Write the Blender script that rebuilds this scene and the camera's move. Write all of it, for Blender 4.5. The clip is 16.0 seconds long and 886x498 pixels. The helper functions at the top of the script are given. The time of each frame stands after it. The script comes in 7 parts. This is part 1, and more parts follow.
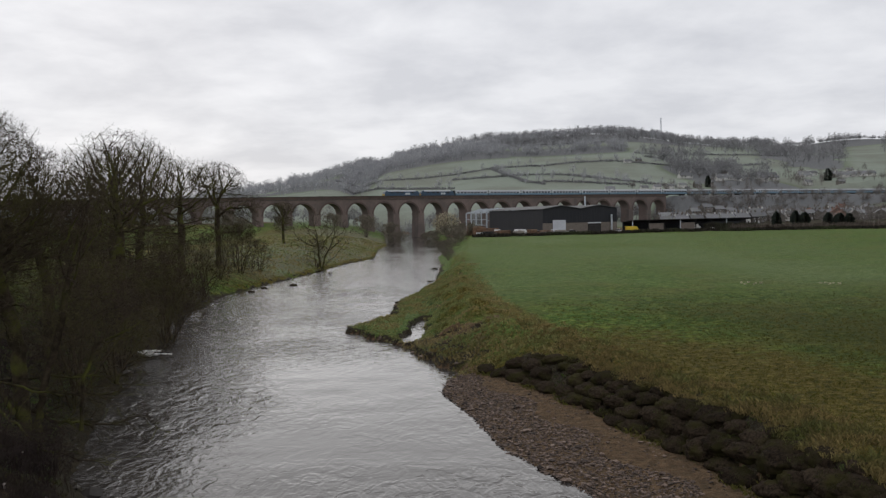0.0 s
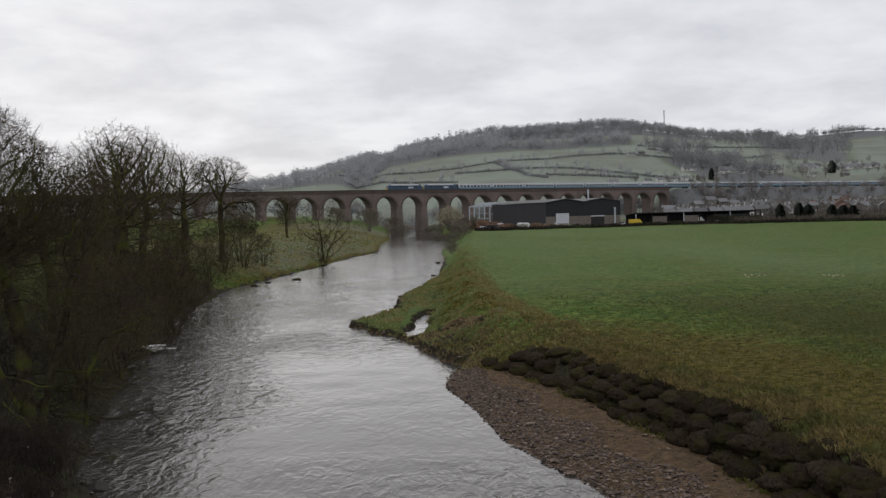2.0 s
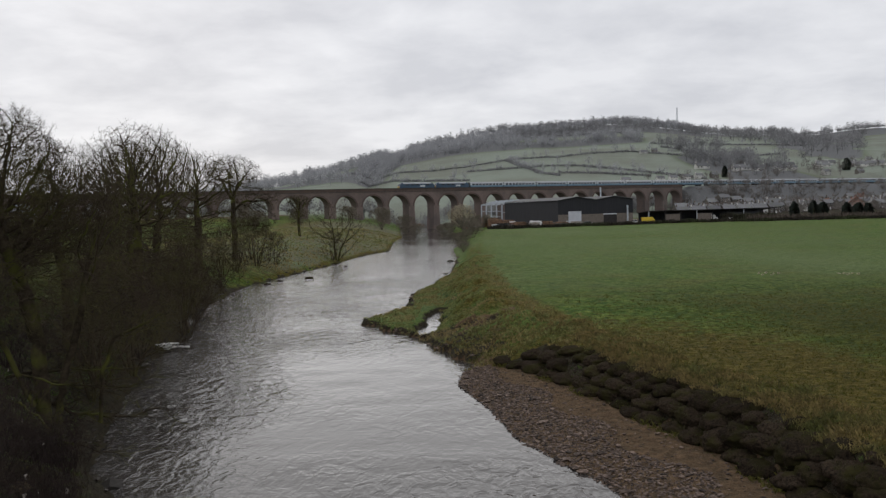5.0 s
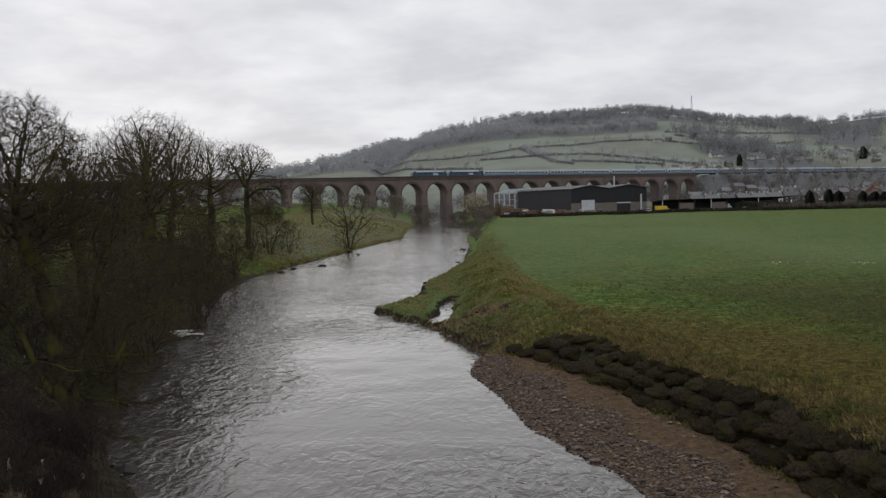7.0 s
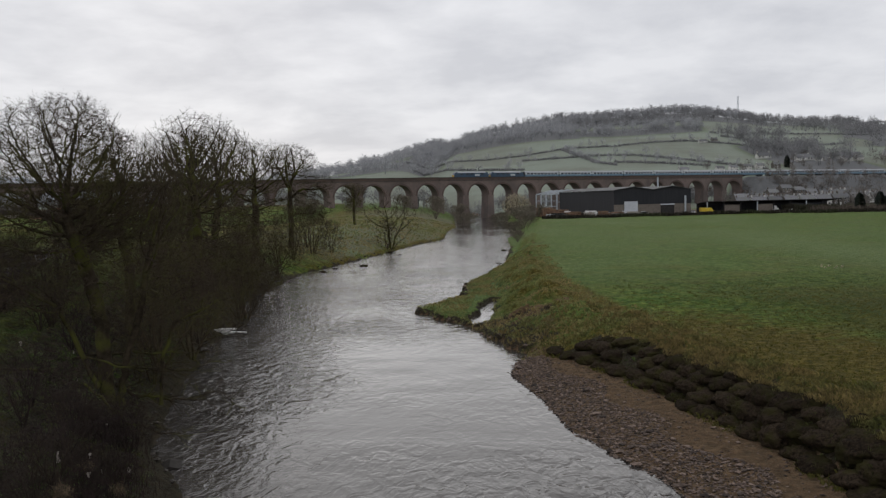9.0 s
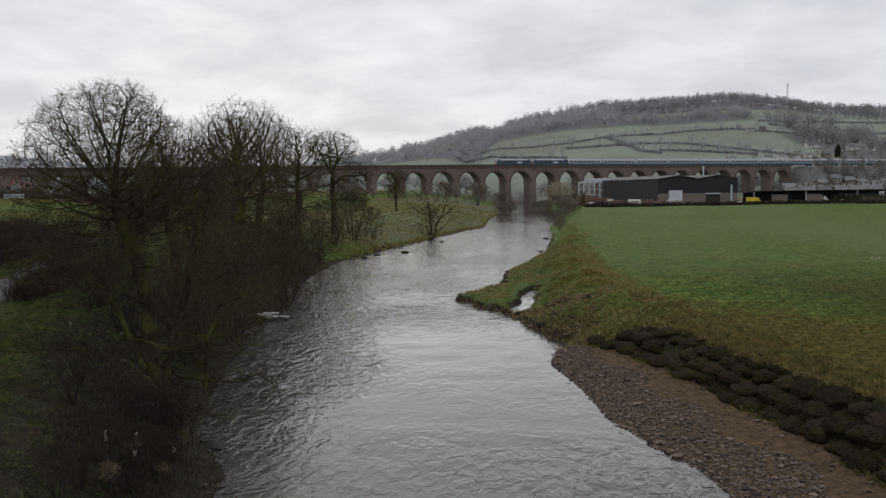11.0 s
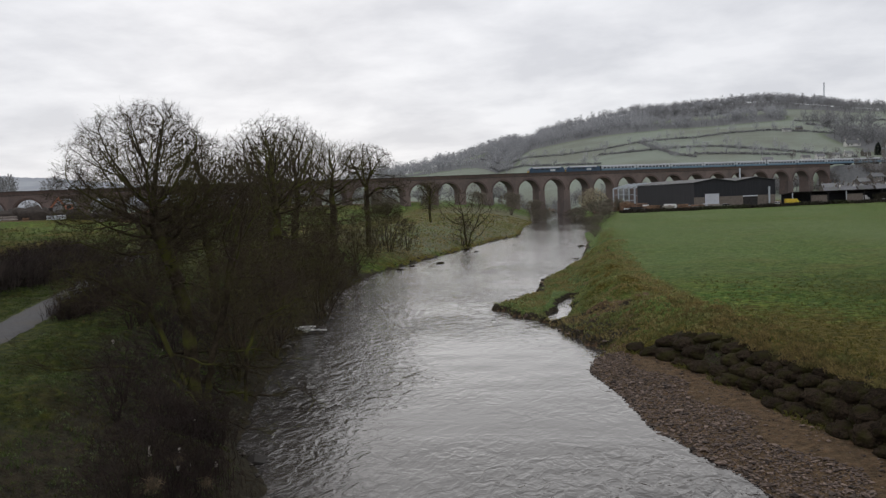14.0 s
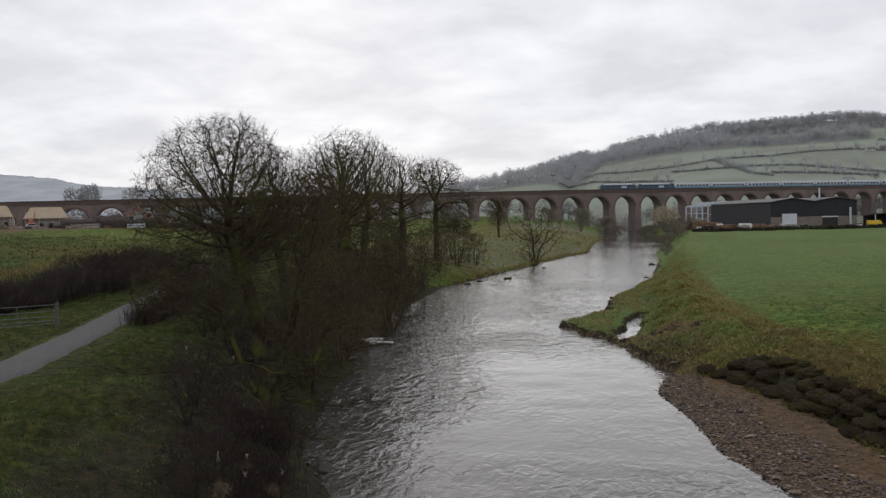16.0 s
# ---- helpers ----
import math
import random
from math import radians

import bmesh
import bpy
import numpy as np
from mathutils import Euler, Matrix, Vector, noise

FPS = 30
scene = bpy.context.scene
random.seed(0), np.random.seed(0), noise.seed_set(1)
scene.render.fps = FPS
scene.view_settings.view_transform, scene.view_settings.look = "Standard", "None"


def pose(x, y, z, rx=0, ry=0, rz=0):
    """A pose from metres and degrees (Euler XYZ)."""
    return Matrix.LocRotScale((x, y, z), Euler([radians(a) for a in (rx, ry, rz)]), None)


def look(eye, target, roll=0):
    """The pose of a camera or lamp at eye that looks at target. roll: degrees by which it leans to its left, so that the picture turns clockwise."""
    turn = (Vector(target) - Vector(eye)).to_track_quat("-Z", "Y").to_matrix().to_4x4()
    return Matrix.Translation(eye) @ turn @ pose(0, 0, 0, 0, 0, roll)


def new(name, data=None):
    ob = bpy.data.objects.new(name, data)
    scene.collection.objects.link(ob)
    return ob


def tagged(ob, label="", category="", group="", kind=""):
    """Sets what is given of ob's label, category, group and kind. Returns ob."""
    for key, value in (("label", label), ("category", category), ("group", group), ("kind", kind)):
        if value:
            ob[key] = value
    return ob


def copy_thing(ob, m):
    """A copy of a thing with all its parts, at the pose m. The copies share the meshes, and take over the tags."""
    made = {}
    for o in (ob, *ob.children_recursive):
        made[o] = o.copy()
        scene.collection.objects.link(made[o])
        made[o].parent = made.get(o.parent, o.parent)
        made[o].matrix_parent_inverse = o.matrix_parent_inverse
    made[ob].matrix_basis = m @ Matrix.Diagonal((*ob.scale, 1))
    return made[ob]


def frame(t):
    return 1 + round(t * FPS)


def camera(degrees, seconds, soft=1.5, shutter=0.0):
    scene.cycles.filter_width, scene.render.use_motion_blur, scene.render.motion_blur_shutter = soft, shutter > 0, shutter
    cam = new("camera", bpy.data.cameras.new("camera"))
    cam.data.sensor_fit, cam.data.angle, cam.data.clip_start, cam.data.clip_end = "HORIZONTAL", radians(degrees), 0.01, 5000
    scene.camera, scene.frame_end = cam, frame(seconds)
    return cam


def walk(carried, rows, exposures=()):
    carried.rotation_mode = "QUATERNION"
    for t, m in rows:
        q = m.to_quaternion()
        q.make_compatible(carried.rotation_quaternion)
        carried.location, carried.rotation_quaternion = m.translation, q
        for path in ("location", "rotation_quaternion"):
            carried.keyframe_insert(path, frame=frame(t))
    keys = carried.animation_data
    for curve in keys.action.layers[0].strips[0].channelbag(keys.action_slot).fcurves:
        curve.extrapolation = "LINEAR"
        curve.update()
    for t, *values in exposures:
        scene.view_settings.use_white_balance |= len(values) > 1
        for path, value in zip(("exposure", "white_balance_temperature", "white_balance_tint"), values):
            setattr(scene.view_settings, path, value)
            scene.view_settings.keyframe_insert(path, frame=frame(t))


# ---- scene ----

EYE = (0.0, 0.0, 10.0)
cam = camera(55.17, 16.0, soft=1.3)
walk(cam, [
    (0.0, pose(*EYE, 87.774, 1.200, 0.000)),
    (0.5, pose(*EYE, 87.694, 1.201, 0.172)),
    (1.0, pose(*EYE, 87.817, 1.528, -0.076)),
    (1.5, pose(*EYE, 87.755, 1.404, 0.026)),
    (2.0, pose(*EYE, 87.357, 1.420, 0.211)),
    (2.5, pose(*EYE, 87.060, 1.521, 0.622)),
    (3.0, pose(*EYE, 87.291, 1.844, 0.732)),
    (3.5, pose(*EYE, 87.309, 1.945, 0.548)),
    (6.0, pose(*EYE, 87.060, 1.297, 1.378)),
    (6.5, pose(*EYE, 86.753, 1.464, 1.571)),
    (7.0, pose(*EYE, 86.500, 1.434, 1.890)),
    (7.5, pose(*EYE, 86.223, 1.479, 2.663)),
    (8.0, pose(*EYE, 86.368, 1.632, 3.039)),
    (8.5, pose(*EYE, 86.538, 0.124, 3.563)),
    (9.0, pose(*EYE, 86.617, 1.212, 4.688)),
    (9.5, pose(*EYE, 86.189, -0.077, 5.933)),
    (10.0, pose(*EYE, 85.754, -0.273, 6.934)),
    (12.5, pose(*EYE, 85.885, 1.614, 7.626)),
    (13.0, pose(*EYE, 86.083, 1.725, 7.975)),
    (13.5, pose(*EYE, 86.422, 2.196, 9.142)),
    (14.0, pose(*EYE, 86.555, 2.332, 9.767)),
    (14.5, pose(*EYE, 86.375, 1.794, 11.445)),
    (15.0, pose(*EYE, 86.893, 1.612, 12.871)),
    (15.5, pose(*EYE, 87.295, 1.325, 13.585)),
    (16.0, pose(*EYE, 87.697, 1.343, 14.411)),
], exposures=((0.0, 0.0), (3.5, -0.02), (7.0, -0.05), (9.5, -0.08), (10.2, -0.06), (12.5, 0.03), (14.0, 0.06), (16.0, 0.12)))

# ---- sky and sun: thin bright overcast, brightest low over the river ----
SUN_AZ, SUN_EL = radians(-22.0), radians(22.0)   # azimuth from +y towards +x
SUN_DIR = Vector((math.sin(SUN_AZ) * math.cos(SUN_EL), math.cos(SUN_AZ) * math.cos(SUN_EL), math.sin(SUN_EL)))


def make_world():
    w = bpy.data.worlds.new("overcast_sky")
    scene.world = w
    w.use_nodes = True
    nt = w.node_tree
    n, l = nt.nodes, nt.links
    bg = n["Background"]
    sky = n.new("ShaderNodeTexSky")
    sky.sky_type = "NISHITA"
    sky.sun_disc = False
    sky.sun_elevation = SUN_EL
    sky.sun_rotation = SUN_AZ
    skys = n.new("ShaderNodeVectorMath")
    skys.operation = "SCALE"
    skys.inputs["Scale"].default_value = 0.10
    l.new(sky.outputs[0], skys.inputs[0])
    tc = n.new("ShaderNodeTexCoord")
    sep = n.new("ShaderNodeSeparateXYZ")
    l.new(tc.outputs["Generated"], sep.inputs[0])
    zc = n.new("ShaderNodeMath"); zc.operation = "MAXIMUM"; zc.inputs[1].default_value = 0.0
    l.new(sep.outputs["Z"], zc.inputs[0])
    za = n.new("ShaderNodeMath"); za.operation = "ADD"; za.inputs[1].default_value = 0.20
    l.new(zc.outputs[0], za.inputs[0])
    dx = n.new("ShaderNodeMath"); dx.operation = "DIVIDE"
    dy = n.new("ShaderNodeMath"); dy.operation = "DIVIDE"
    l.new(sep.outputs["X"], dx.inputs[0]); l.new(za.outputs[0], dx.inputs[1])
    l.new(sep.outputs["Y"], dy.inputs[0]); l.new(za.outputs[0], dy.inputs[1])
    comb = n.new("ShaderNodeCombineXYZ")
    l.new(dx.outputs[0], comb.inputs[0]); l.new(dy.outputs[0], comb.inputs[1])
    cl = n.new("ShaderNodeTexNoise")
    cl.inputs["Scale"].default_value = 2.0
    cl.inputs["Detail"].default_value = 7.0
    cl.inputs["Roughness"].default_value = 0.55
    cl.inputs["Distortion"].default_value = 0.12
    l.new(comb.outputs[0], cl.inputs["Vector"])
    ramp = n.new("ShaderNodeValToRGB")
    e = ramp.color_ramp.elements
    e[0].position, e[0].color = 0.36, (0.642, 0.654, 0.700, 1)
    e[1].position, e[1].color = 0.62, (0.814, 0.822, 0.858, 1)
    l.new(cl.outputs[0], ramp.inputs[0])
    # glow of the hidden sun through the cloud
    dot = n.new("ShaderNodeVectorMath"); dot.operation = "DOT_PRODUCT"
    dot.inputs[1].default_value = SUN_DIR
    nrm = n.new("ShaderNodeVectorMath"); nrm.operation = "NORMALIZE"
    l.new(tc.outputs["Generated"], nrm.inputs[0])
    l.new(nrm.outputs[0], dot.inputs[0])
    dm = n.new("ShaderNodeMath"); dm.operation = "MAXIMUM"; dm.inputs[1].default_value = 0.0
    l.new(dot.outputs["Value"], dm.inputs[0])
    pw = n.new("ShaderNodeMath"); pw.operation = "POWER"; pw.inputs[1].default_value = 14.0
    l.new(dm.outputs[0], pw.inputs[0])
    cg = n.new("ShaderNodeMath"); cg.operation = "MULTIPLY_ADD"
    cg.inputs[1].default_value = 0.18; cg.inputs[2].default_value = 0.0
    l.new(pw.outputs[0], cg.inputs[0])
    gl = n.new("ShaderNodeMath"); gl.operation = "MULTIPLY"
    l.new(cg.outputs[0], gl.inputs[0]); l.new(cl.outputs[0], gl.inputs[1])
    ga = n.new("ShaderNodeMath"); ga.operation = "ADD"; ga.inputs[1].default_value = 1.0
    l.new(gl.outputs[0], ga.inputs[0])
    sc = n.new("ShaderNodeVectorMath"); sc.operation = "SCALE"
    l.new(ramp.outputs[0], sc.inputs[0]); l.new(ga.outputs[0], sc.inputs["Scale"])
    mix = n.new("ShaderNodeMix"); mix.data_type = "RGBA"
    mix.inputs[0].default_value = 0.97
    l.new(skys.outputs[0], mix.inputs[6]); l.new(sc.outputs[0], mix.inputs[7])
    l.new(mix.outputs[2], bg.inputs["Color"])
    bg.inputs["Strength"].default_value = 1.0


make_world()
sun_data = bpy.data.lights.new("sun", "SUN")
sun_data.energy, sun_data.angle, sun_data.color = 0.5, radians(74), (1.0, 0.95, 0.88)
sun = new("sun", sun_data)
sun.matrix_world = look(SUN_DIR * 100, (0, 0, 0))


# ---- materials ----
def mat(name, c1, c2=None, scale=4.0, rough=0.85, metal=0.0, bump=0.0, detail=6.0, c3=None, scale2=None,
        rand=0.0, island=0.0, spec=0.3, stretch=(1, 1, 1)):
    """Two colours by noise, a third by a larger noise, bump, and a shift of value per object or per island."""
    m = bpy.data.materials.new(name)
    m.use_nodes = True
    nt = m.node_tree
    n, l = nt.nodes, nt.links
    b = n["Principled BSDF"]
    b.inputs["Roughness"].default_value = rough
    b.inputs["Metallic"].default_value = metal
    b.inputs["Specular IOR Level"].default_value = spec
    c2 = c2 or tuple(x * 0.7 for x in c1)
    geo = n.new("ShaderNodeNewGeometry")
    mp = n.new("ShaderNodeMapping")
    mp.inputs["Scale"].default_value = stretch
    l.new(geo.outputs["Position"], mp.inputs["Vector"])
    no = n.new("ShaderNodeTexNoise")
    no.inputs["Scale"].default_value = scale
    no.inputs["Detail"].default_value = detail
    no.inputs["Roughness"].default_value = 0.65
    l.new(mp.outputs[0], no.inputs["Vector"])
    r = n.new("ShaderNodeValToRGB")
    r.color_ramp.elements[0].position, r.color_ramp.elements[0].color = 0.34, (*c2, 1)
    r.color_ramp.elements[1].position, r.color_ramp.elements[1].color = 0.66, (*c1, 1)
    l.new(no.outputs[0], r.inputs[0])
    col = r.outputs[0]
    if c3:
        n2 = n.new("ShaderNodeTexNoise")
        n2.inputs["Scale"].default_value = scale2 or scale * 0.15
        n2.inputs["Detail"].default_value = 4
        l.new(mp.outputs[0], n2.inputs["Vector"])
        r2 = n.new("ShaderNodeValToRGB")
        r2.color_ramp.elements[0].position = 0.46
        r2.color_ramp.elements[1].position = 0.62
        l.new(n2.outputs[0], r2.inputs[0])
        mx = n.new("ShaderNodeMix"); mx.data_type = "RGBA"
        l.new(r2.outputs[0], mx.inputs[0]); l.new(col, mx.inputs[6])
        mx.inputs[7].default_value = (*c3, 1)
        col = mx.outputs[2]
    for amount, src in ((rand, "obj"), (island, "isl")):
        if amount:
            s = n.new("ShaderNodeObjectInfo").outputs["Random"] if src == "obj" else geo.outputs["Random Per Island"]
            mr = n.new("ShaderNodeMapRange")
            mr.inputs[3].default_value, mr.inputs[4].default_value = 1 - amount, 1 + amount
            l.new(s, mr.inputs[0])
            hs = n.new("ShaderNodeHueSaturation")
            l.new(mr.outputs[0], hs.inputs["Value"]); l.new(col, hs.inputs["Color"])
            col = hs.outputs[0]
    l.new(col, b.inputs["Base Color"])
    if bump:
        bp = n.new("ShaderNodeBump")
        bp.inputs["Strength"].default_value = bump
        bp.inputs["Distance"].default_value = 0.05
        l.new(no.outputs[0], bp.inputs["Height"]); l.new(bp.outputs[0], b.inputs["Normal"])
    return m


def ground_material():
    """Pasture, dead grass, gravel, mud, tarmac and woodland floor, blended by painted masks with ragged edges."""
    m = bpy.data.materials.new("ground_mix")
    m.use_nodes = True
    nt = m.node_tree
    n, l = nt.nodes, nt.links
    b = n["Principled BSDF"]
    b.inputs["Roughness"].default_value = 0.95
    b.inputs["Specular IOR Level"].default_value = 0.05
    b.inputs["Sheen Weight"].default_value = 0.070
    b.inputs["Sheen Roughness"].default_value = 0.35
    b.inputs["Sheen Tint"].default_value = (0.72, 0.86, 0.62, 1)
    geo = n.new("ShaderNodeNewGeometry")

    def noise_tex(scale, detail=6, rough=0.65):
        t = n.new("ShaderNodeTexNoise")
        t.inputs["Scale"].default_value, t.inputs["Detail"].default_value, t.inputs["Roughness"].default_value = scale, detail, rough
        l.new(geo.outputs["Position"], t.inputs["Vector"])
        return t.outputs[0]

    def ramp(src, *stops):
        r = n.new("ShaderNodeValToRGB")
        e = r.color_ramp.elements
        while len(e) < len(stops):
            e.new(0.5)
        for k, (p, c) in enumerate(stops):
            e[k].position, e[k].color = p, (*c, 1)
        l.new(src, r.inputs[0])
        return r.outputs[0]

    def mix(f, a, bb):
        x = n.new("ShaderNodeMix"); x.data_type = "RGBA"
        l.new(f, x.inputs[0]); l.new(a, x.inputs[6]); l.new(bb, x.inputs[7])
        return x.outputs[2]

    fine, mid, big = noise_tex(2.4, 9, 0.72), noise_tex(0.8, 7, 0.7), noise_tex(0.035, 5)
    grass = ramp(fine, (0.36, (0.020, 0.040, 0.005)), (0.50, (0.082, 0.130, 0.018)), (0.64, (0.215, 0.250, 0.062)))
    lush = ramp(fine, (0.38, (0.014, 0.044, 0.004)), (0.62, (0.056, 0.128, 0.012)))
    pasture = mix(ramp(mid, (0.42, (0, 0, 0)), (0.58, (1, 1, 1))), grass, lush)
    streak = noise_tex(0.16, 5, 0.7)
    tired = ramp(fine, (0.38, (0.050, 0.050, 0.009)), (0.62, (0.160, 0.145, 0.034)))
    pasture = mix(ramp(streak, (0.47, (0, 0, 0)), (0.66, (0.75, 0.75, 0.75))), pasture, tired)
    pale = ramp(fine, (0.3, (0.050, 0.066, 0.026)), (0.7, (0.090, 0.105, 0.050)))
    pasture = mix(ramp(big, (0.50, (0, 0, 0)), (0.72, (0.55, 0.55, 0.55))), pasture, pale)
    dry = ramp(fine, (0.38, (0.036, 0.030, 0.004)), (0.50, (0.086, 0.066, 0.011)), (0.64, (0.165, 0.125, 0.032)))
    mud = ramp(fine, (0.38, (0.068, 0.043, 0.026)), (0.70, (0.195, 0.124, 0.072)))
    litter_dark = ramp(fine, (0.38, (0.016, 0.012, 0.009)), (0.62, (0.052, 0.039, 0.025)))
    tar = ramp(noise_tex(9.0, 8), (0.30, (0.062, 0.062, 0.065)), (0.70, (0.108, 0.107, 0.108)))
    # hill pasture and wood floor paled and greyed: distance haze put into the colour
    hazy_hillgrass = ramp(mid, (0.35, (0.212, 0.242, 0.198)), (0.65, (0.264, 0.294, 0.244)))
    hazy_hillgrass = mix(ramp(noise_tex(0.012, 3), (0.42, (0, 0, 0)), (0.6, (0.8, 0.8, 0.8))), hazy_hillgrass, ramp(mid, (0.35, (0.170, 0.180, 0.145)), (0.65, (0.210, 0.216, 0.178))))
    hazy_woodfloor = ramp(mid, (0.3, (0.130, 0.132, 0.134)), (0.7, (0.180, 0.183, 0.184)))
    vc = n.new("ShaderNodeVertexColor"); vc.layer_name = "zones_c"
    sc_ = n.new("ShaderNodeSeparateColor"); l.new(vc.outputs[0], sc_.inputs[0])
    # pale dead grass, with the pasture's low-angle sheen put into its colour
    pale_sheen_grass = ramp(fine, (0.38, (0.058, 0.090, 0.030)), (0.62, (0.180, 0.222, 0.092)))
    olive = ramp(fine, (0.38, (0.014, 0.016, 0.003)), (0.62, (0.066, 0.060, 0.008)))
    va = n.new("ShaderNodeVertexColor"); va.layer_name = "zones"
    vb = n.new("ShaderNodeVertexColor"); vb.layer_name = "zones_b"
    sa = n.new("ShaderNodeSeparateColor"); l.new(va.outputs[0], sa.inputs[0])
    sb = n.new("ShaderNodeSeparateColor"); l.new(vb.outputs[0], sb.inputs[0])

    hm = n.new("ShaderNodeMath"); hm.operation = "MAXIMUM"
    l.new(sa.outputs[2], hm.inputs[0]); l.new(sb.outputs[2], hm.inputs[1])
    sw = n.new("ShaderNodeMath"); sw.operation = "MULTIPLY_ADD"
    sw.inputs[1].default_value, sw.inputs[2].default_value = -0.070, 0.070
    l.new(hm.outputs[0], sw.inputs[0]); l.new(sw.outputs[0], b.inputs["Sheen Weight"])

    def edge(src, ragged=0.6):
        w = n.new("ShaderNodeMath"); w.operation = "MULTIPLY_ADD"
        w.inputs[1].default_value = ragged; w.inputs[2].default_value = -ragged * 0.5
        l.new(mid, w.inputs[0])
        a = n.new("ShaderNodeMath"); a.operation = "ADD"
        l.new(src, a.inputs[0]); l.new(w.outputs[0], a.inputs[1])
        r = n.new("ShaderNodeMapRange"); r.inputs[1].default_value, r.inputs[2].default_value = 0.35, 0.65
        l.new(a.outputs[0], r.inputs[0])
        return r.outputs[0]

    mottle = n.new("ShaderNodeMix"); mottle.data_type = "RGBA"; mottle.blend_type = "MULTIPLY"
    mottle.inputs[0].default_value = 1.0
    l.new(pasture, mottle.inputs[6])
    l.new(ramp(noise_tex(0.42, 8, 0.75), (0.36, (0.62, 0.66, 0.62)), (0.62, (1.28, 1.24, 1.25))), mottle.inputs[7])
    pasture = mix(sc_.outputs[0], mottle.outputs[2], pale_sheen_grass)
    pasture = mix(sc_.outputs[1], pasture, olive)
    # much darker green patches, strewn by noise through the rough grass
    dark_patch = n.new("ShaderNodeMath"); dark_patch.operation = "MULTIPLY"
    l.new(ramp(noise_tex(1.9, 4, 0.6), (0.43, (1, 1, 1)), (0.57, (0, 0, 0))), dark_patch.inputs[0]); l.new(sc_.outputs[2], dark_patch.inputs[1])
    pasture = mix(dark_patch.outputs[0], pasture, ramp(fine, (0.38, (0.008, 0.012, 0.003)), (0.66, (0.040, 0.046, 0.010))))
    col = mix(edge(sa.outputs[1], 1.3), pasture, dry)
    col = mix(sa.outputs[2], col, hazy_hillgrass)
    col = mix(edge(sb.outputs[2], 0.2), col, hazy_woodfloor)
    col = mix(edge(sb.outputs[0], 1.0), col, litter_dark)
    col = mix(edge(sa.outputs[0]), col, mud)
    col = mix(edge(sb.outputs[1], 0.3), col, tar)
    l.new(col, b.inputs["Base Color"])
    bp = n.new("ShaderNodeBump"); bp.inputs["Strength"].default_value = 1.0; bp.inputs["Distance"].default_value = 0.24
    l.new(fine, bp.inputs["Height"]); l.new(bp.outputs[0], b.inputs["Normal"])
    return m


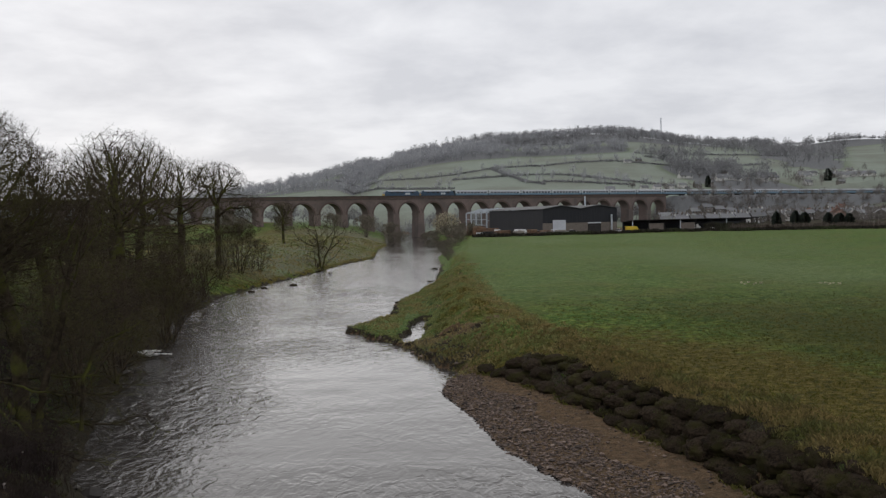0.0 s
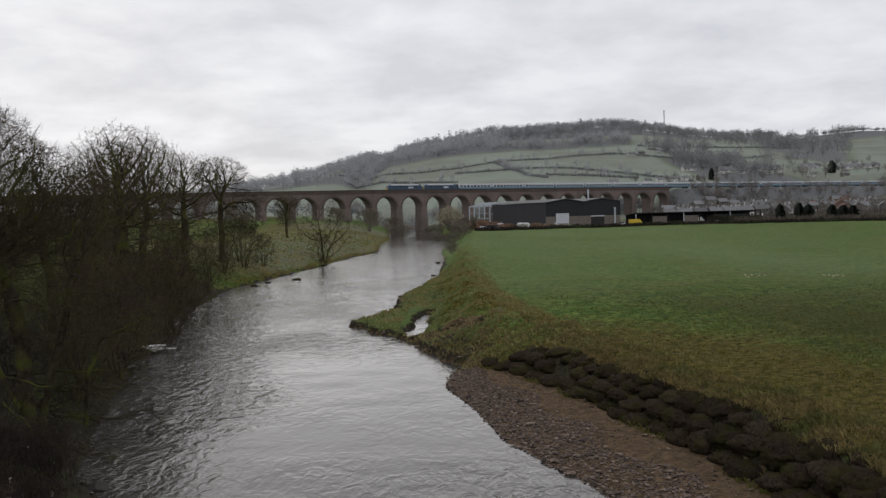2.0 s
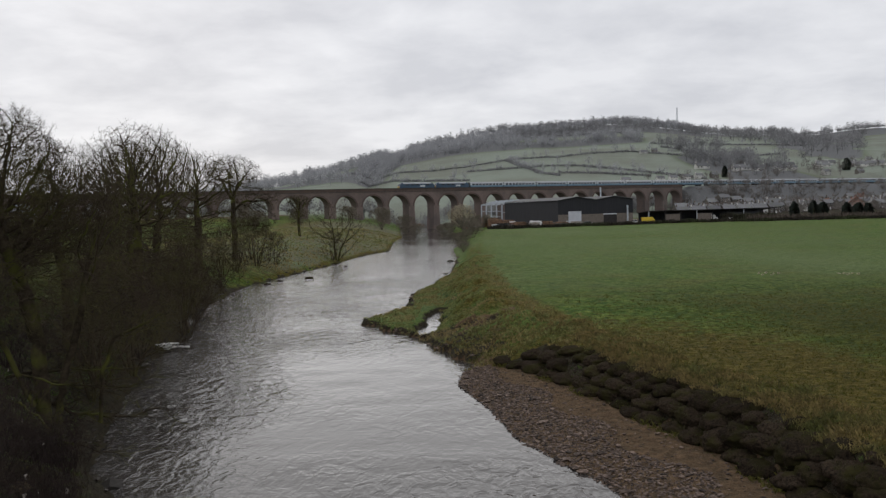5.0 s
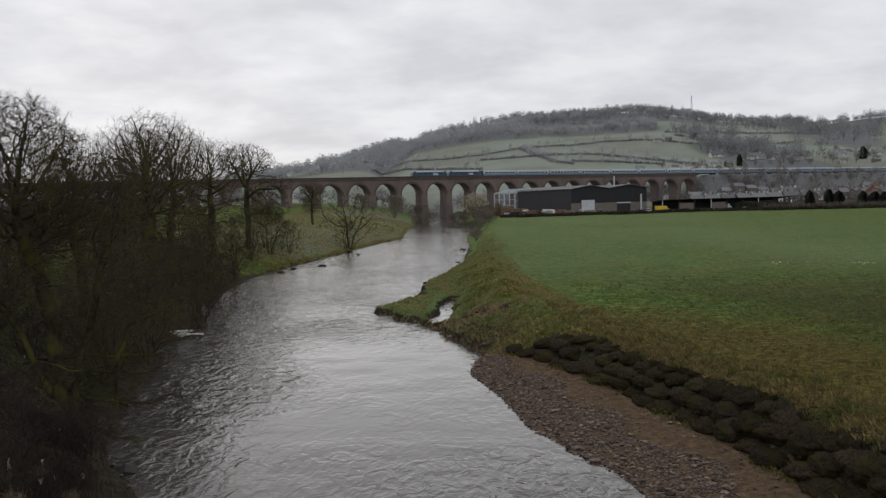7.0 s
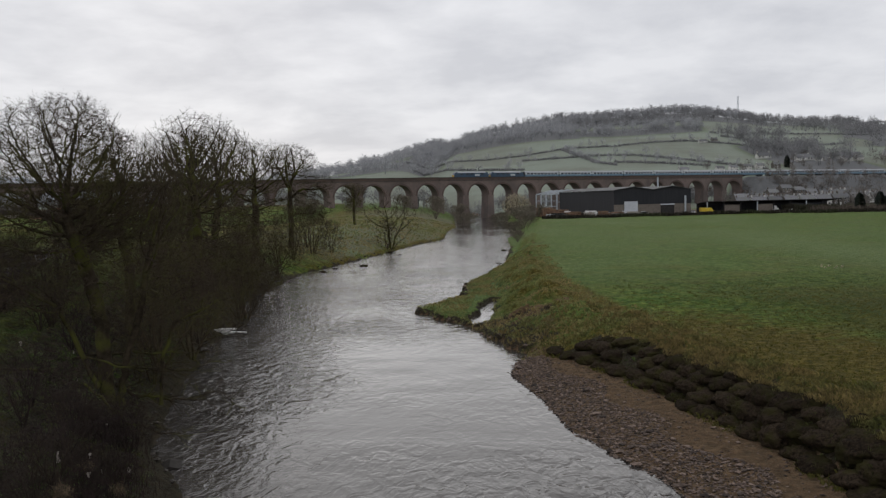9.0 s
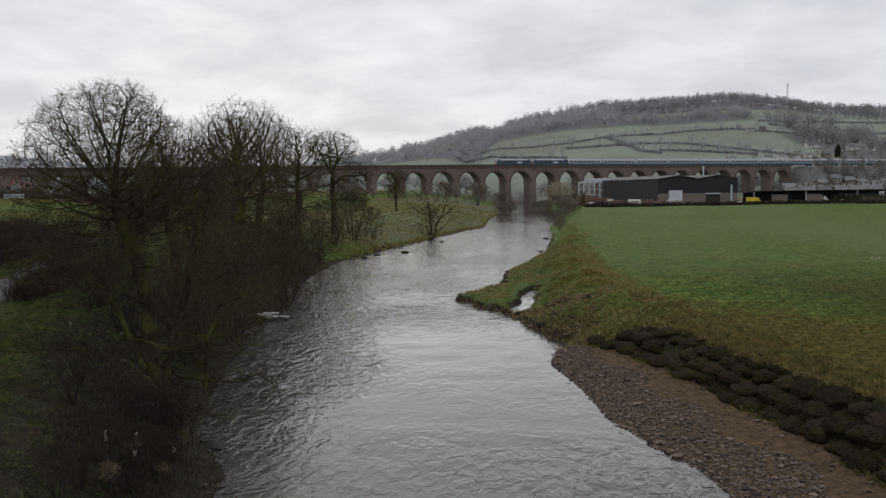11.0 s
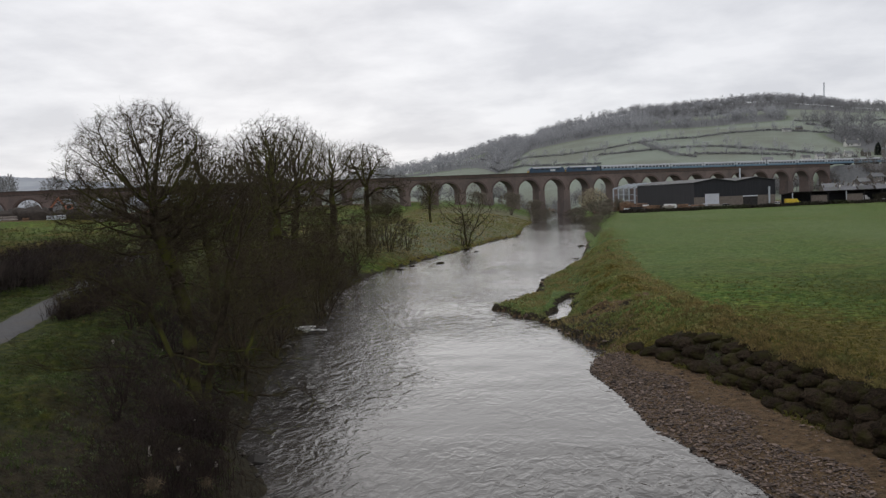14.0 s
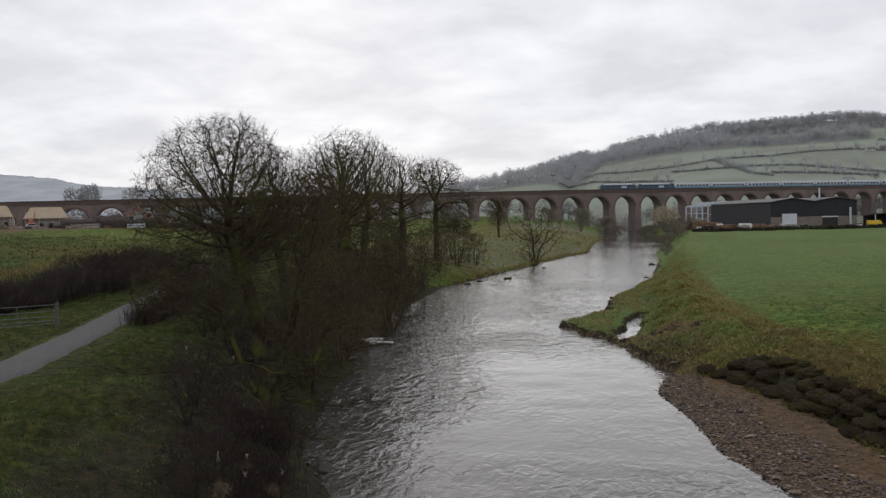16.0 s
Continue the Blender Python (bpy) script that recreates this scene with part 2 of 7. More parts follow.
def water_material():
    m = bpy.data.materials.new("river_water")
    m.use_nodes = True
    nt = m.node_tree
    n, l = nt.nodes, nt.links
    b = n["Principled BSDF"]
    b.inputs["Base Color"].default_value = (0.050, 0.045, 0.042, 1)
    b.inputs["Roughness"].default_value = 0.07
    b.inputs["IOR"].default_value = 1.333
    geo = n.new("ShaderNodeNewGeometry")
    hs = []
    for scale, detail, stretch, amt in ((1.75, 2, (1.0, 0.6, 1), 1.35), (0.6, 2, (0.9, 0.6, 1), 1.15), (4.6, 3, (1.0, 0.65, 1), 0.26)):
        mp = n.new("ShaderNodeMapping")
        mp.inputs["Scale"].default_value = stretch
        mp.inputs["Rotation"].default_value = (0, 0, -0.3)
        l.new(geo.outputs["Position"], mp.inputs[0])
        t = n.new("ShaderNodeTexNoise")
        t.inputs["Scale"].default_value, t.inputs["Detail"].default_value, t.inputs["Distortion"].default_value = scale, detail, 0.8
        l.new(mp.outputs[0], t.inputs["Vector"])
        k = n.new("ShaderNodeMath"); k.operation = "MULTIPLY"; k.inputs[1].default_value = amt
        l.new(t.outputs[0], k.inputs[0])
        hs.append(k.outputs[0])
    a = n.new("ShaderNodeMath"); l.new(hs[0], a.inputs[0]); l.new(hs[1], a.inputs[1])
    a2 = n.new("ShaderNodeMath"); l.new(a.outputs[0], a2.inputs[0]); l.new(hs[2], a2.inputs[1])
    # calmer and rougher reaches
    pt = n.new("ShaderNodeTexNoise"); pt.inputs["Scale"].default_value = 0.06; pt.inputs["Detail"].default_value = 3
    l.new(geo.outputs["Position"], pt.inputs["Vector"])
    mr = n.new("ShaderNodeMapRange")
    mr.inputs[1].default_value, mr.inputs[2].default_value = 0.40, 0.60
    mr.inputs[3].default_value, mr.inputs[4].default_value = 0.45, 1.1
    l.new(pt.outputs[0], mr.inputs[0])
    # a calm pool below the spit, broken water over the riffle beyond it
    sp = n.new("ShaderNodeSeparateXYZ"); l.new(geo.outputs["Position"], sp.inputs[0])
    rf = n.new("ShaderNodeValToRGB")
    yy = n.new("ShaderNodeMapRange"); yy.inputs[1].default_value, yy.inputs[2].default_value = 0.0, 250.0
    l.new(sp.outputs["Y"], yy.inputs[0]); l.new(yy.outputs[0], rf.inputs[0])
    e = rf.color_ramp.elements
    e[0].position, e[0].color = 0.14, (0.85, 0.85, 0.85, 1)
    e[1].position, e[1].color = 0.23, (0.85, 0.85, 0.85, 1)
    for p, c in ((0.31, 0.85), (0.38, 0.75), (0.60, 0.5), (0.95, 0.35)):
        q = e.new(p); q.color = (c, c, c, 1)
    # the slack water in the lee of the spit
    df = n.new("ShaderNodeVectorMath"); df.operation = "SUBTRACT"; df.inputs[1].default_value = (-2.5, 47.0, 0)
    l.new(geo.outputs["Position"], df.inputs[0])
    ds = n.new("ShaderNodeVectorMath"); ds.operation = "MULTIPLY"; ds.inputs[1].default_value = (1 / 9.5, 1 / 27.0, 0)
    l.new(df.outputs[0], ds.inputs[0])
    dl = n.new("ShaderNodeVectorMath"); dl.operation = "LENGTH"; l.new(ds.outputs[0], dl.inputs[0])
    da = n.new("ShaderNodeMath"); da.operation = "MULTIPLY_ADD"; da.inputs[1].default_value = 1.2; da.inputs[2].default_value = -0.6
    l.new(pt.outputs[0], da.inputs[0])
    db = n.new("ShaderNodeMath"); l.new(dl.outputs["Value"], db.inputs[0]); l.new(da.outputs[0], db.inputs[1])
    lee = n.new("ShaderNodeMapRange"); lee.inputs[1].default_value, lee.inputs[2].default_value = 0.55, 1.25
    lee.inputs[3].default_value, lee.inputs[4].default_value = 0.27, 1.0
    l.new(db.outputs[0], lee.inputs[0])
    m0 = n.new("ShaderNodeMath"); m0.operation = "MULTIPLY"
    l.new(mr.outputs[0], m0.inputs[0]); l.new(rf.outputs[0], m0.inputs[1])
    ms = n.new("ShaderNodeMath"); ms.operation = "MULTIPLY"
    l.new(m0.outputs[0], ms.inputs[0]); l.new(lee.outputs[0], ms.inputs[1])
    bp = n.new("ShaderNodeBump"); bp.inputs["Distance"].default_value = 0.17
    l.new(ms.outputs[0], bp.inputs["Strength"])
    l.new(a2.outputs[0], bp.inputs["Height"]); l.new(bp.outputs[0], b.inputs["Normal"])
    return m


M_TARMAC = mat("tarmac", (0.072, 0.070, 0.073), (0.040, 0.039, 0.041), 5.0, 0.8, bump=0.3, c3=(0.062, 0.056, 0.051), scale2=0.5, spec=0.25)
M_GROUND = ground_material()
M_WATER = water_material()
# brick greyed and lightened, some of the distance haze in its colour
M_BRICK = mat("viaduct_brick", (0.196, 0.146, 0.131), (0.146, 0.116, 0.107), 0.9, 0.9, bump=0.4, c3=(0.128, 0.104, 0.096), scale2=0.11, rand=0.10)
M_BRICK_DARK = mat("sooty_brick", (0.125, 0.090, 0.078), (0.075, 0.058, 0.052), 1.2, 0.95, c3=(0.12, 0.085, 0.07), scale2=0.2)
M_COPING = mat("coping_stone", (0.10, 0.085, 0.075), (0.05, 0.045, 0.04), 1.0, 0.9)
M_BARK = mat("winter_bark", (0.066, 0.052, 0.034), (0.020, 0.016, 0.011), 3.0, 0.95, bump=0.5, c3=(0.080, 0.082, 0.022), scale2=0.7, spec=0.08)
M_TWIG = mat("bare_twigs", (0.076, 0.058, 0.041), (0.032, 0.025, 0.018), 2.0, 0.9, c3=(0.076, 0.070, 0.028), scale2=0.4, spec=0.08)
M_SHRUB = mat("shrub_stems", (0.092, 0.071, 0.048), (0.038, 0.030, 0.021), 2.0, 0.95, c3=(0.080, 0.074, 0.030), scale2=0.5, spec=0.08)
M_BRAMBLE = mat("bramble_stems", (0.040, 0.025, 0.022), (0.011, 0.008, 0.007), 1.5, 0.95, island=0.4, c3=(0.030, 0.021, 0.014), scale2=0.6)
# far bark and twigs paled towards blue-grey, with the air's haze in their colour
M_HAZED_BARK = mat("hazed_bark", (0.285, 0.285, 0.290), (0.225, 0.225, 0.230), 0.06, 0.95, island=0.10)
M_HAZED_TWIG = mat("hazed_twigs", (0.425, 0.430, 0.444), (0.330, 0.335, 0.346), 0.05, 0.95, island=0.12)


def let_light_through(m, share_of_it):
    """Fine twigs pass part of the light on to their far side."""
    n, l = m.node_tree.nodes, m.node_tree.links
    b, out = n["Principled BSDF"], n["Material Output"]
    col = b.inputs["Base Color"].links[0].from_socket
    tr = n.new("ShaderNodeBsdfTranslucent")
    l.new(col, tr.inputs["Color"])
    mx = n.new("ShaderNodeMixShader")
    mx.inputs[0].default_value = share_of_it
    l.new(b.outputs[0], mx.inputs[1]); l.new(tr.outputs[0], mx.inputs[2])
    l.new(mx.outputs[0], out.inputs["Surface"])


# twigs at middle distance, with less haze mixed into the colour
M_MIDHAZE_TWIG = mat("midhaze_twigs", (0.225, 0.207, 0.190), (0.150, 0.138, 0.127), 0.06, 0.95, island=0.12)
let_light_through(M_MIDHAZE_TWIG, 0.5)
let_light_through(M_HAZED_BARK, 0.5)
let_light_through(M_HAZED_TWIG, 0.5)


# ---- building blocks ----
def part(name, bm, material, parent, label=""):
    """Link a bmesh as one mesh object under a thing or a part."""
    me = bpy.data.meshes.new(name)
    bm.to_mesh(me)
    bm.free()
    me.materials.append(material)
    ob = new(name, me)
    ob.parent = parent
    if label:
        tagged(ob, label)
    return ob


def share(name, me, parent, m=None):
    """Another object on a mesh that stands already."""
    ob = new(name, me)
    ob.parent = parent
    if m is not None:
        ob.matrix_local = m
    return ob


def thing(name, label, category, group="", kind="", m=None):
    ob = new(name)
    ob.empty_display_size = 0.2
    if m is not None:
        ob.matrix_world = m
    return tagged(ob, label, category, group, kind)


def box_bm(sx, sy, sz, at=(0, 0, 0), bevel=0.0, bm=None):
    """A box whose base centre is at the place given."""
    bm = bm or bmesh.new()
    r = bmesh.ops.create_cube(bm, size=1.0)
    bmesh.ops.scale(bm, vec=(sx, sy, sz), verts=r["verts"])
    bmesh.ops.translate(bm, vec=(at[0], at[1], at[2] + sz / 2), verts=r["verts"])
    if bevel:
        ed = list({e for v in r["verts"] for e in v.link_edges})
        bmesh.ops.bevel(bm, geom=ed, offset=bevel, segments=1, affect="EDGES")
    return bm


def prism_bm(profile, length, bm=None, axis="y", centre=True):
    """A closed outline (a, z) drawn out along y (or x)."""
    bm = bm or bmesh.new()
    o = -length / 2 if centre else 0.0
    rings = []
    for s in (o, o + length):
        rings.append([bm.verts.new((a, s, z) if axis == "y" else (s, a, z)) for a, z in profile])
    k = len(profile)
    f = []
    for i in range(k):
        f.append(bm.faces.new((rings[0][i], rings[0][(i + 1) % k], rings[1][(i + 1) % k], rings[1][i])))
    f.append(bm.faces.new(rings[0][::-1]))
    f.append(bm.faces.new(rings[1]))
    bmesh.ops.recalc_face_normals(bm, faces=f)
    return bm


def mesh_from(name, verts, faces, material, smooth=False):
    me = bpy.data.meshes.new(name)
    me.from_pydata(verts, [], faces)
    me.materials.append(material)
    if smooth:
        me.shade_smooth()
    return me


def value_noise(x, y, seed=0):
    """Smooth noise in 0..1 on a unit lattice."""
    xi, yi = np.floor(x).astype(np.int64), np.floor(y).astype(np.int64)
    fx, fy = x - xi, y - yi
    fx, fy = fx * fx * (3 - 2 * fx), fy * fy * (3 - 2 * fy)

    def h(a, b):
        k = (a * 374761393 + b * 668265263 + seed * 1442695041) & 0xFFFFFFFF
        k = ((k ^ (k >> 13)) * 1274126177) & 0xFFFFFFFF
        return ((k ^ (k >> 16)) & 0xFFFF) / 65535.0
    return (h(xi, yi) * (1 - fx) + h(xi + 1, yi) * fx) * (1 - fy) + (h(xi, yi + 1) * (1 - fx) + h(xi + 1, yi + 1) * fx) * fy


def smooth(a, b, t):
    t = np.clip((t - a) / (b - a), 0, 1)
    return t * t * (3 - 2 * t)


# ---- the lie of the land ----
# water's edge, foot and brow of the banks, x by y
RIGHT_Y = [-80, 0, 29.4, 35.9, 42, 47.7, 51, 53.5, 59.4, 65.7, 70.7, 74.5, 78.2, 85.2, 96, 110, 131, 172, 208, 240, 300, 430, 800]
RIGHT_X = [26, 11.7, 5.1, 2.3, 1.2, -0.25, 0.0, 1.0, -1.6, -3.9, -7.0, -8.8, -7.7, -5.0, -5.6, -3.4, -1.0, -0.7, -1.5, 1.0, 1.0, -8, -70]
FOOT_Y = [-80, 0, 27.2, 30.5, 33.6, 37.9, 43.5, 47.5, 51.2, 56, 64, 72, 80, 92, 110, 131, 172, 240, 430, 800]
FOOT_X = [32, 17.5, 10.7, 10.1, 9.1, 7.9, 6.1, 4.5, 2.4, 0.4, -1.8, -1.5, -1.2, -2.8, -1.5, 0.2, 0.8, 2.6, -6, -68]
BROW_Y = [-80, 0, 26, 29, 32.4, 35.7, 39.8, 46.7, 56.6, 63.4, 82, 116, 196, 288, 430, 800]
BROW_X = [36, 20.0, 12.9, 12.75, 12.2, 11.0, 9.6, 8.2, 6.1, 3.9, 2.4, 2.2, 5.8, 9.0, 2, -60]
LEFT_Y = [-80, 0, 28, 33, 39, 47, 60, 69, 83, 97, 117, 127, 145, 164, 190, 206, 230, 264, 298, 430, 800]
LEFT_X = [6, -5, -11.6, -14.9, -16.8, -18.9, -21.9, -22.3, -27.2, -28.2, -29.7, -27.8, -25.8, -23.5, -20.9, -17.0, -18.5, -20.3, -20, -30, -100]
PATH_Y = [-80, 0, 20, 30, 36, 42, 50, 57, 66, 80, 100, 140]
PATH_X = [-13, -19.5, -23.8, -26.4, -28.8, -31.2, -34.8, -37.8, -42, -49, -58, -72]
HILL_X = [-560, -440, -290, -160, -73, 14, 75, 230, 335, 447, 551, 620, 690, 900, 1400, 2600]
HILL_Z = [0, 0, 22, 68, 94, 110, 119, 122, 114, 99, 97, 103, 106, 115, 90, 60]
# the railway's line: a point, its heading, and the deck's height
RAIL_O = Vector((-72.72, 387.88, 0))
RAIL_D = Vector((0.8705, 0.4921, 0)).normalized()
RAIL_Z = 19.2


def land(x, y):
    """Height of the ground and the masks of what covers it, for arrays x, y."""
    x, y = np.asarray(x, float), np.asarray(y, float)
    n1, n2, n3 = value_noise(x / 9, y / 9, 1), value_noise(x / 2.2, y / 2.2, 2), value_noise(x / 0.8, y / 0.8, 3)
    wob = (value_noise(x / 3.0, y / 3.0, 5) - 0.5) * 1.0 + (value_noise(x / 1.1, y / 1.1, 6) - 0.5) * 0.5
    far = 1 + smooth(90, 300, y) * 1.5
    xr, xf, xb = (np.interp(y, a, b) for a, b in ((RIGHT_Y, RIGHT_X), (FOOT_Y, FOOT_X), (BROW_Y, BROW_X)))
    xl = np.interp(y, LEFT_Y, LEFT_X)
    xf = np.maximum(xf, xr + 0.3)
    xb = np.maximum(xb, xf + 0.5)
    # right side: beach, bank, meadow; beyond the beach a ragged, undercut edge of turf
    rag = smooth(53, 57, y) * (1 - smooth(140, 210, y))
    xr = xr + rag * ((value_noise(x / 2.4, y / 2.4, 71) - 0.5) * 1.2 + (value_noise(x / 0.8, y / 0.8, 72) - 0.5) * 0.9)
    xf = np.maximum(xf, xr + 0.3)
    beach = np.where(x < xf, 0.55 * np.clip((x - xr) / (xf - xr), -9, 1), 0.55)
    turf = np.where(x > xr, 0.42 * smooth(0, 0.4, x - xr) + 0.13 * np.clip((x - xr) / (xf - xr), 0, 1), (x - xr) * 0.6)
    beach = beach * (1 - rag) + rag * turf
    up = np.clip((x - xf + wob * 0.4) / (xb - xf), 0, 1)
    lumps = smooth(52, 62, y) * (1 - smooth(150, 260, y)) * smooth(0, 0.25, up) * (1 - smooth(0.9, 1.3, (x - xf) / (xb - xf)))
    right = beach + 1.85 * (1 - (1 - up) ** 1.5) + lumps * (n2 - 0.5) * 1.15 + lumps * (n3 - 0.5) * 0.55
    right += np.where(x > xb, (n1 - 0.5) * 0.25 * smooth(0, 6, x - xb) + (n2 - 0.5) * 0.15, 0)
    # inlet behind the spit
    inlet = np.exp(-(((x + 2.75 - 0.045 * (y - 66) - 0.25 * np.sin(y * 0.8) - (n3 - 0.5) * 0.6) / (0.62 + 0.42 * np.exp(-((y - 70) / 4.5) ** 2))) ** 4)) * smooth(64.6, 66.2, y) * (1 - smooth(80.5, 82.5, y))
    right = right * (1 - inlet) + inlet * -0.35
    # left side: bank rising to a terrace, with the track along it
    d = xl - x + wob * 0.5
    wide = np.interp(y, [0, 30, 60, 90, 130, 200], [9, 8, 7, 7, 8, 14])
    left = 0.10 + np.where(d > 0, 3.4 * np.clip(d / wide, 0, 1) ** 0.8, d * 0.5) + np.clip((d - wide) / 12, 0, 1) * 0.5
    left += (n1 - 0.5) * 0.5 * np.clip(d / 6, 0, 1) + (n2 - 0.5) * 0.6 * np.clip(d / 2, 0, 1) + (n3 - 0.5) * 0.34 * np.clip(d / 2, 0, 1)
    # raised ground of the works on the left
    s = (x + 60) * -0.80 + (y - 60) * 0.30
    left += (2.5 * smooth(55, 105, s) + 2.0 * smooth(108, 126, s)) * smooth(75, 130, y + 0.3 * -x)
    level = 1 - smooth(2.0, 4.2, np.abs(x - np.interp(y, PATH_Y, PATH_X) + 0.25))
    level = level * (1 - smooth(100, 125, y))
    left = left * (1 - level) + 3.85 * level
    z = np.where(x > (xr + xl) / 2, right, left)
    # rising ground of the village
    z += 2.4 * smooth(70, 240, x) * smooth(300, 420, y) + 4.0 * smooth(430, 560, y) * smooth(-250, 100, x)
    # the railway embankment beyond the last arch
    k = (x - RAIL_O.x) * RAIL_D.x + (y - RAIL_O.y) * RAIL_D.y
    q = np.abs(-(x - RAIL_O.x) * RAIL_D.y + (y - RAIL_O.y) * RAIL_D.x)
    emb = smooth(229, 240, k) * np.clip(1 - (q - 11.0) / 22.0, 0, 1)
    z = np.where(emb > 0, np.maximum(z, z + (RAIL_Z - z) * emb), z)
    # hill behind
    n4 = value_noise(x / 120, y / 120, 8)
    hz = np.interp(x - (n4 - 0.5) * 40, HILL_X, HILL_Z)
    rise = np.clip((y - 540) / 760.0, 0, 1)
    prof = np.where(y < 1300, rise ** 0.92, 1 - 0.5 * smooth(1300, 2200, y))
    z += (hz * prof + (n4 - 0.5) * 10 * smooth(560, 800, y)) * (1 - smooth(0.3, 0.9, emb))
    bed = (x < xr) & (x > xl) & (y < 560)
    z = np.where(bed, np.minimum(z, -0.02 - 0.45 * np.minimum(np.abs(x - xr), np.abs(x - xl))), z)
    z = np.maximum(z, -1.6)
    # covers
    near_r = (x > (xr + xl) / 2)
    mud = np.where(near_r, (x < xf + 0.25) & (x > xr - 2) & (y < 54), False) * 1.0
    mud = np.maximum(mud, bed * near_r)
    dry = near_r * (1 - smooth(0.5, 3.5 * far, np.abs(x - xb - 0.8))) * (0.35 + 0.5 * n1) * (1 - 0.45 * smooth(75, 120, y)) + near_r * smooth(30, 5, y) * 0.6
    dry = np.maximum(dry, near_r * (1 - smooth(3, 17, x - xb)) * (1 - smooth(38, 75, y)) * 0.85)
    dry = np.maximum(dry, near_r * lumps * (0.12 + 0.42 * (n2 > 0.52)))
    mud = np.maximum(mud, near_r * lumps * (n3 > 0.62) * (n2 < 0.42) * 0.85)
    dry = np.maximum(dry, (1 - near_r) * smooth(95, 140, y) * (1 - smooth(330, 420, y)) * (0.15 + 0.27 * smooth(-75, -55, x) + 0.5 * n1))
    dry = np.maximum(dry, (1 - near_r) * (d > 0) * (0.06 + 0.32 * n1 * (n2 > 0.4)))
    dry = np.maximum(dry, (1 - near_r) * smooth(45, 60, s) * (1 - smooth(98, 108, s)) * 0.08 * (y < 300))
    litter_dark = (1 - near_r) * np.clip(1.5 - np.abs(d - 2.5) / 5, 0, 1) * smooth(-20, 10, y) * (1 - smooth(95, 125, y)) * 0.97
    litter_dark = np.maximum(litter_dark, (1 - near_r) * (d > 0) * (1 - smooth(60, 80, y)) * (0.04 + 0.3 * n1) * (1 - smooth(4, 8, d)))
    litter_dark = np.maximum(litter_dark, bed * (1 - near_r))
    # dark ground between the facing stones
    litter_dark = np.maximum(litter_dark, near_r * (x > xf + 0.1) * (x < xf + (xb - xf) * (1 - 0.42 * smooth(44, 49, y)) - 0.3) * (y < 50.6) * 0.95)
    # dark band along the turf edge, round the inlet and in low spots
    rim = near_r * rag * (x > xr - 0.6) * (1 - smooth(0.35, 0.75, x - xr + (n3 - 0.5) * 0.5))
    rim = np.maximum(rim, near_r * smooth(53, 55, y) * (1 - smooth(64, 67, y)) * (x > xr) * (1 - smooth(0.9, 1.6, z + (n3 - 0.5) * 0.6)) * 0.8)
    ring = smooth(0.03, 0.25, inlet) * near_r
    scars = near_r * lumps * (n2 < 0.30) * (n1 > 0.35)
    litter_dark = np.maximum(litter_dark, np.maximum(np.maximum(rim, ring), scars * 0.75))
    px_ = np.interp(y, PATH_Y, PATH_X)
    tar = (np.abs(x - px_ + 0.5) < 1.1) * (y < 120) * (1 - near_r) * 0.5
    litter_dark = np.maximum(litter_dark, smooth(95, 115, x) * smooth(306, 314, y) * (1 - smooth(560, 600, y)) * 0.9 * smooth(30, 40, q))
    mud = np.maximum(mud, smooth(118, 126, s) * (y < 420) * (1 - near_r) * 0.9)
    mud = np.maximum(mud, smooth(8, 14, x) * (1 - smooth(100, 120, x)) * smooth(298, 306, y - 0.15 * x) * (y < 420) * near_r * 0.8)
    return z, mud, np.clip(dry, 0, 1), np.clip(litter_dark, 0, 1), tar


def land_z(x, y):
    return float(land(np.array([x]), np.array([y]))[0][0])


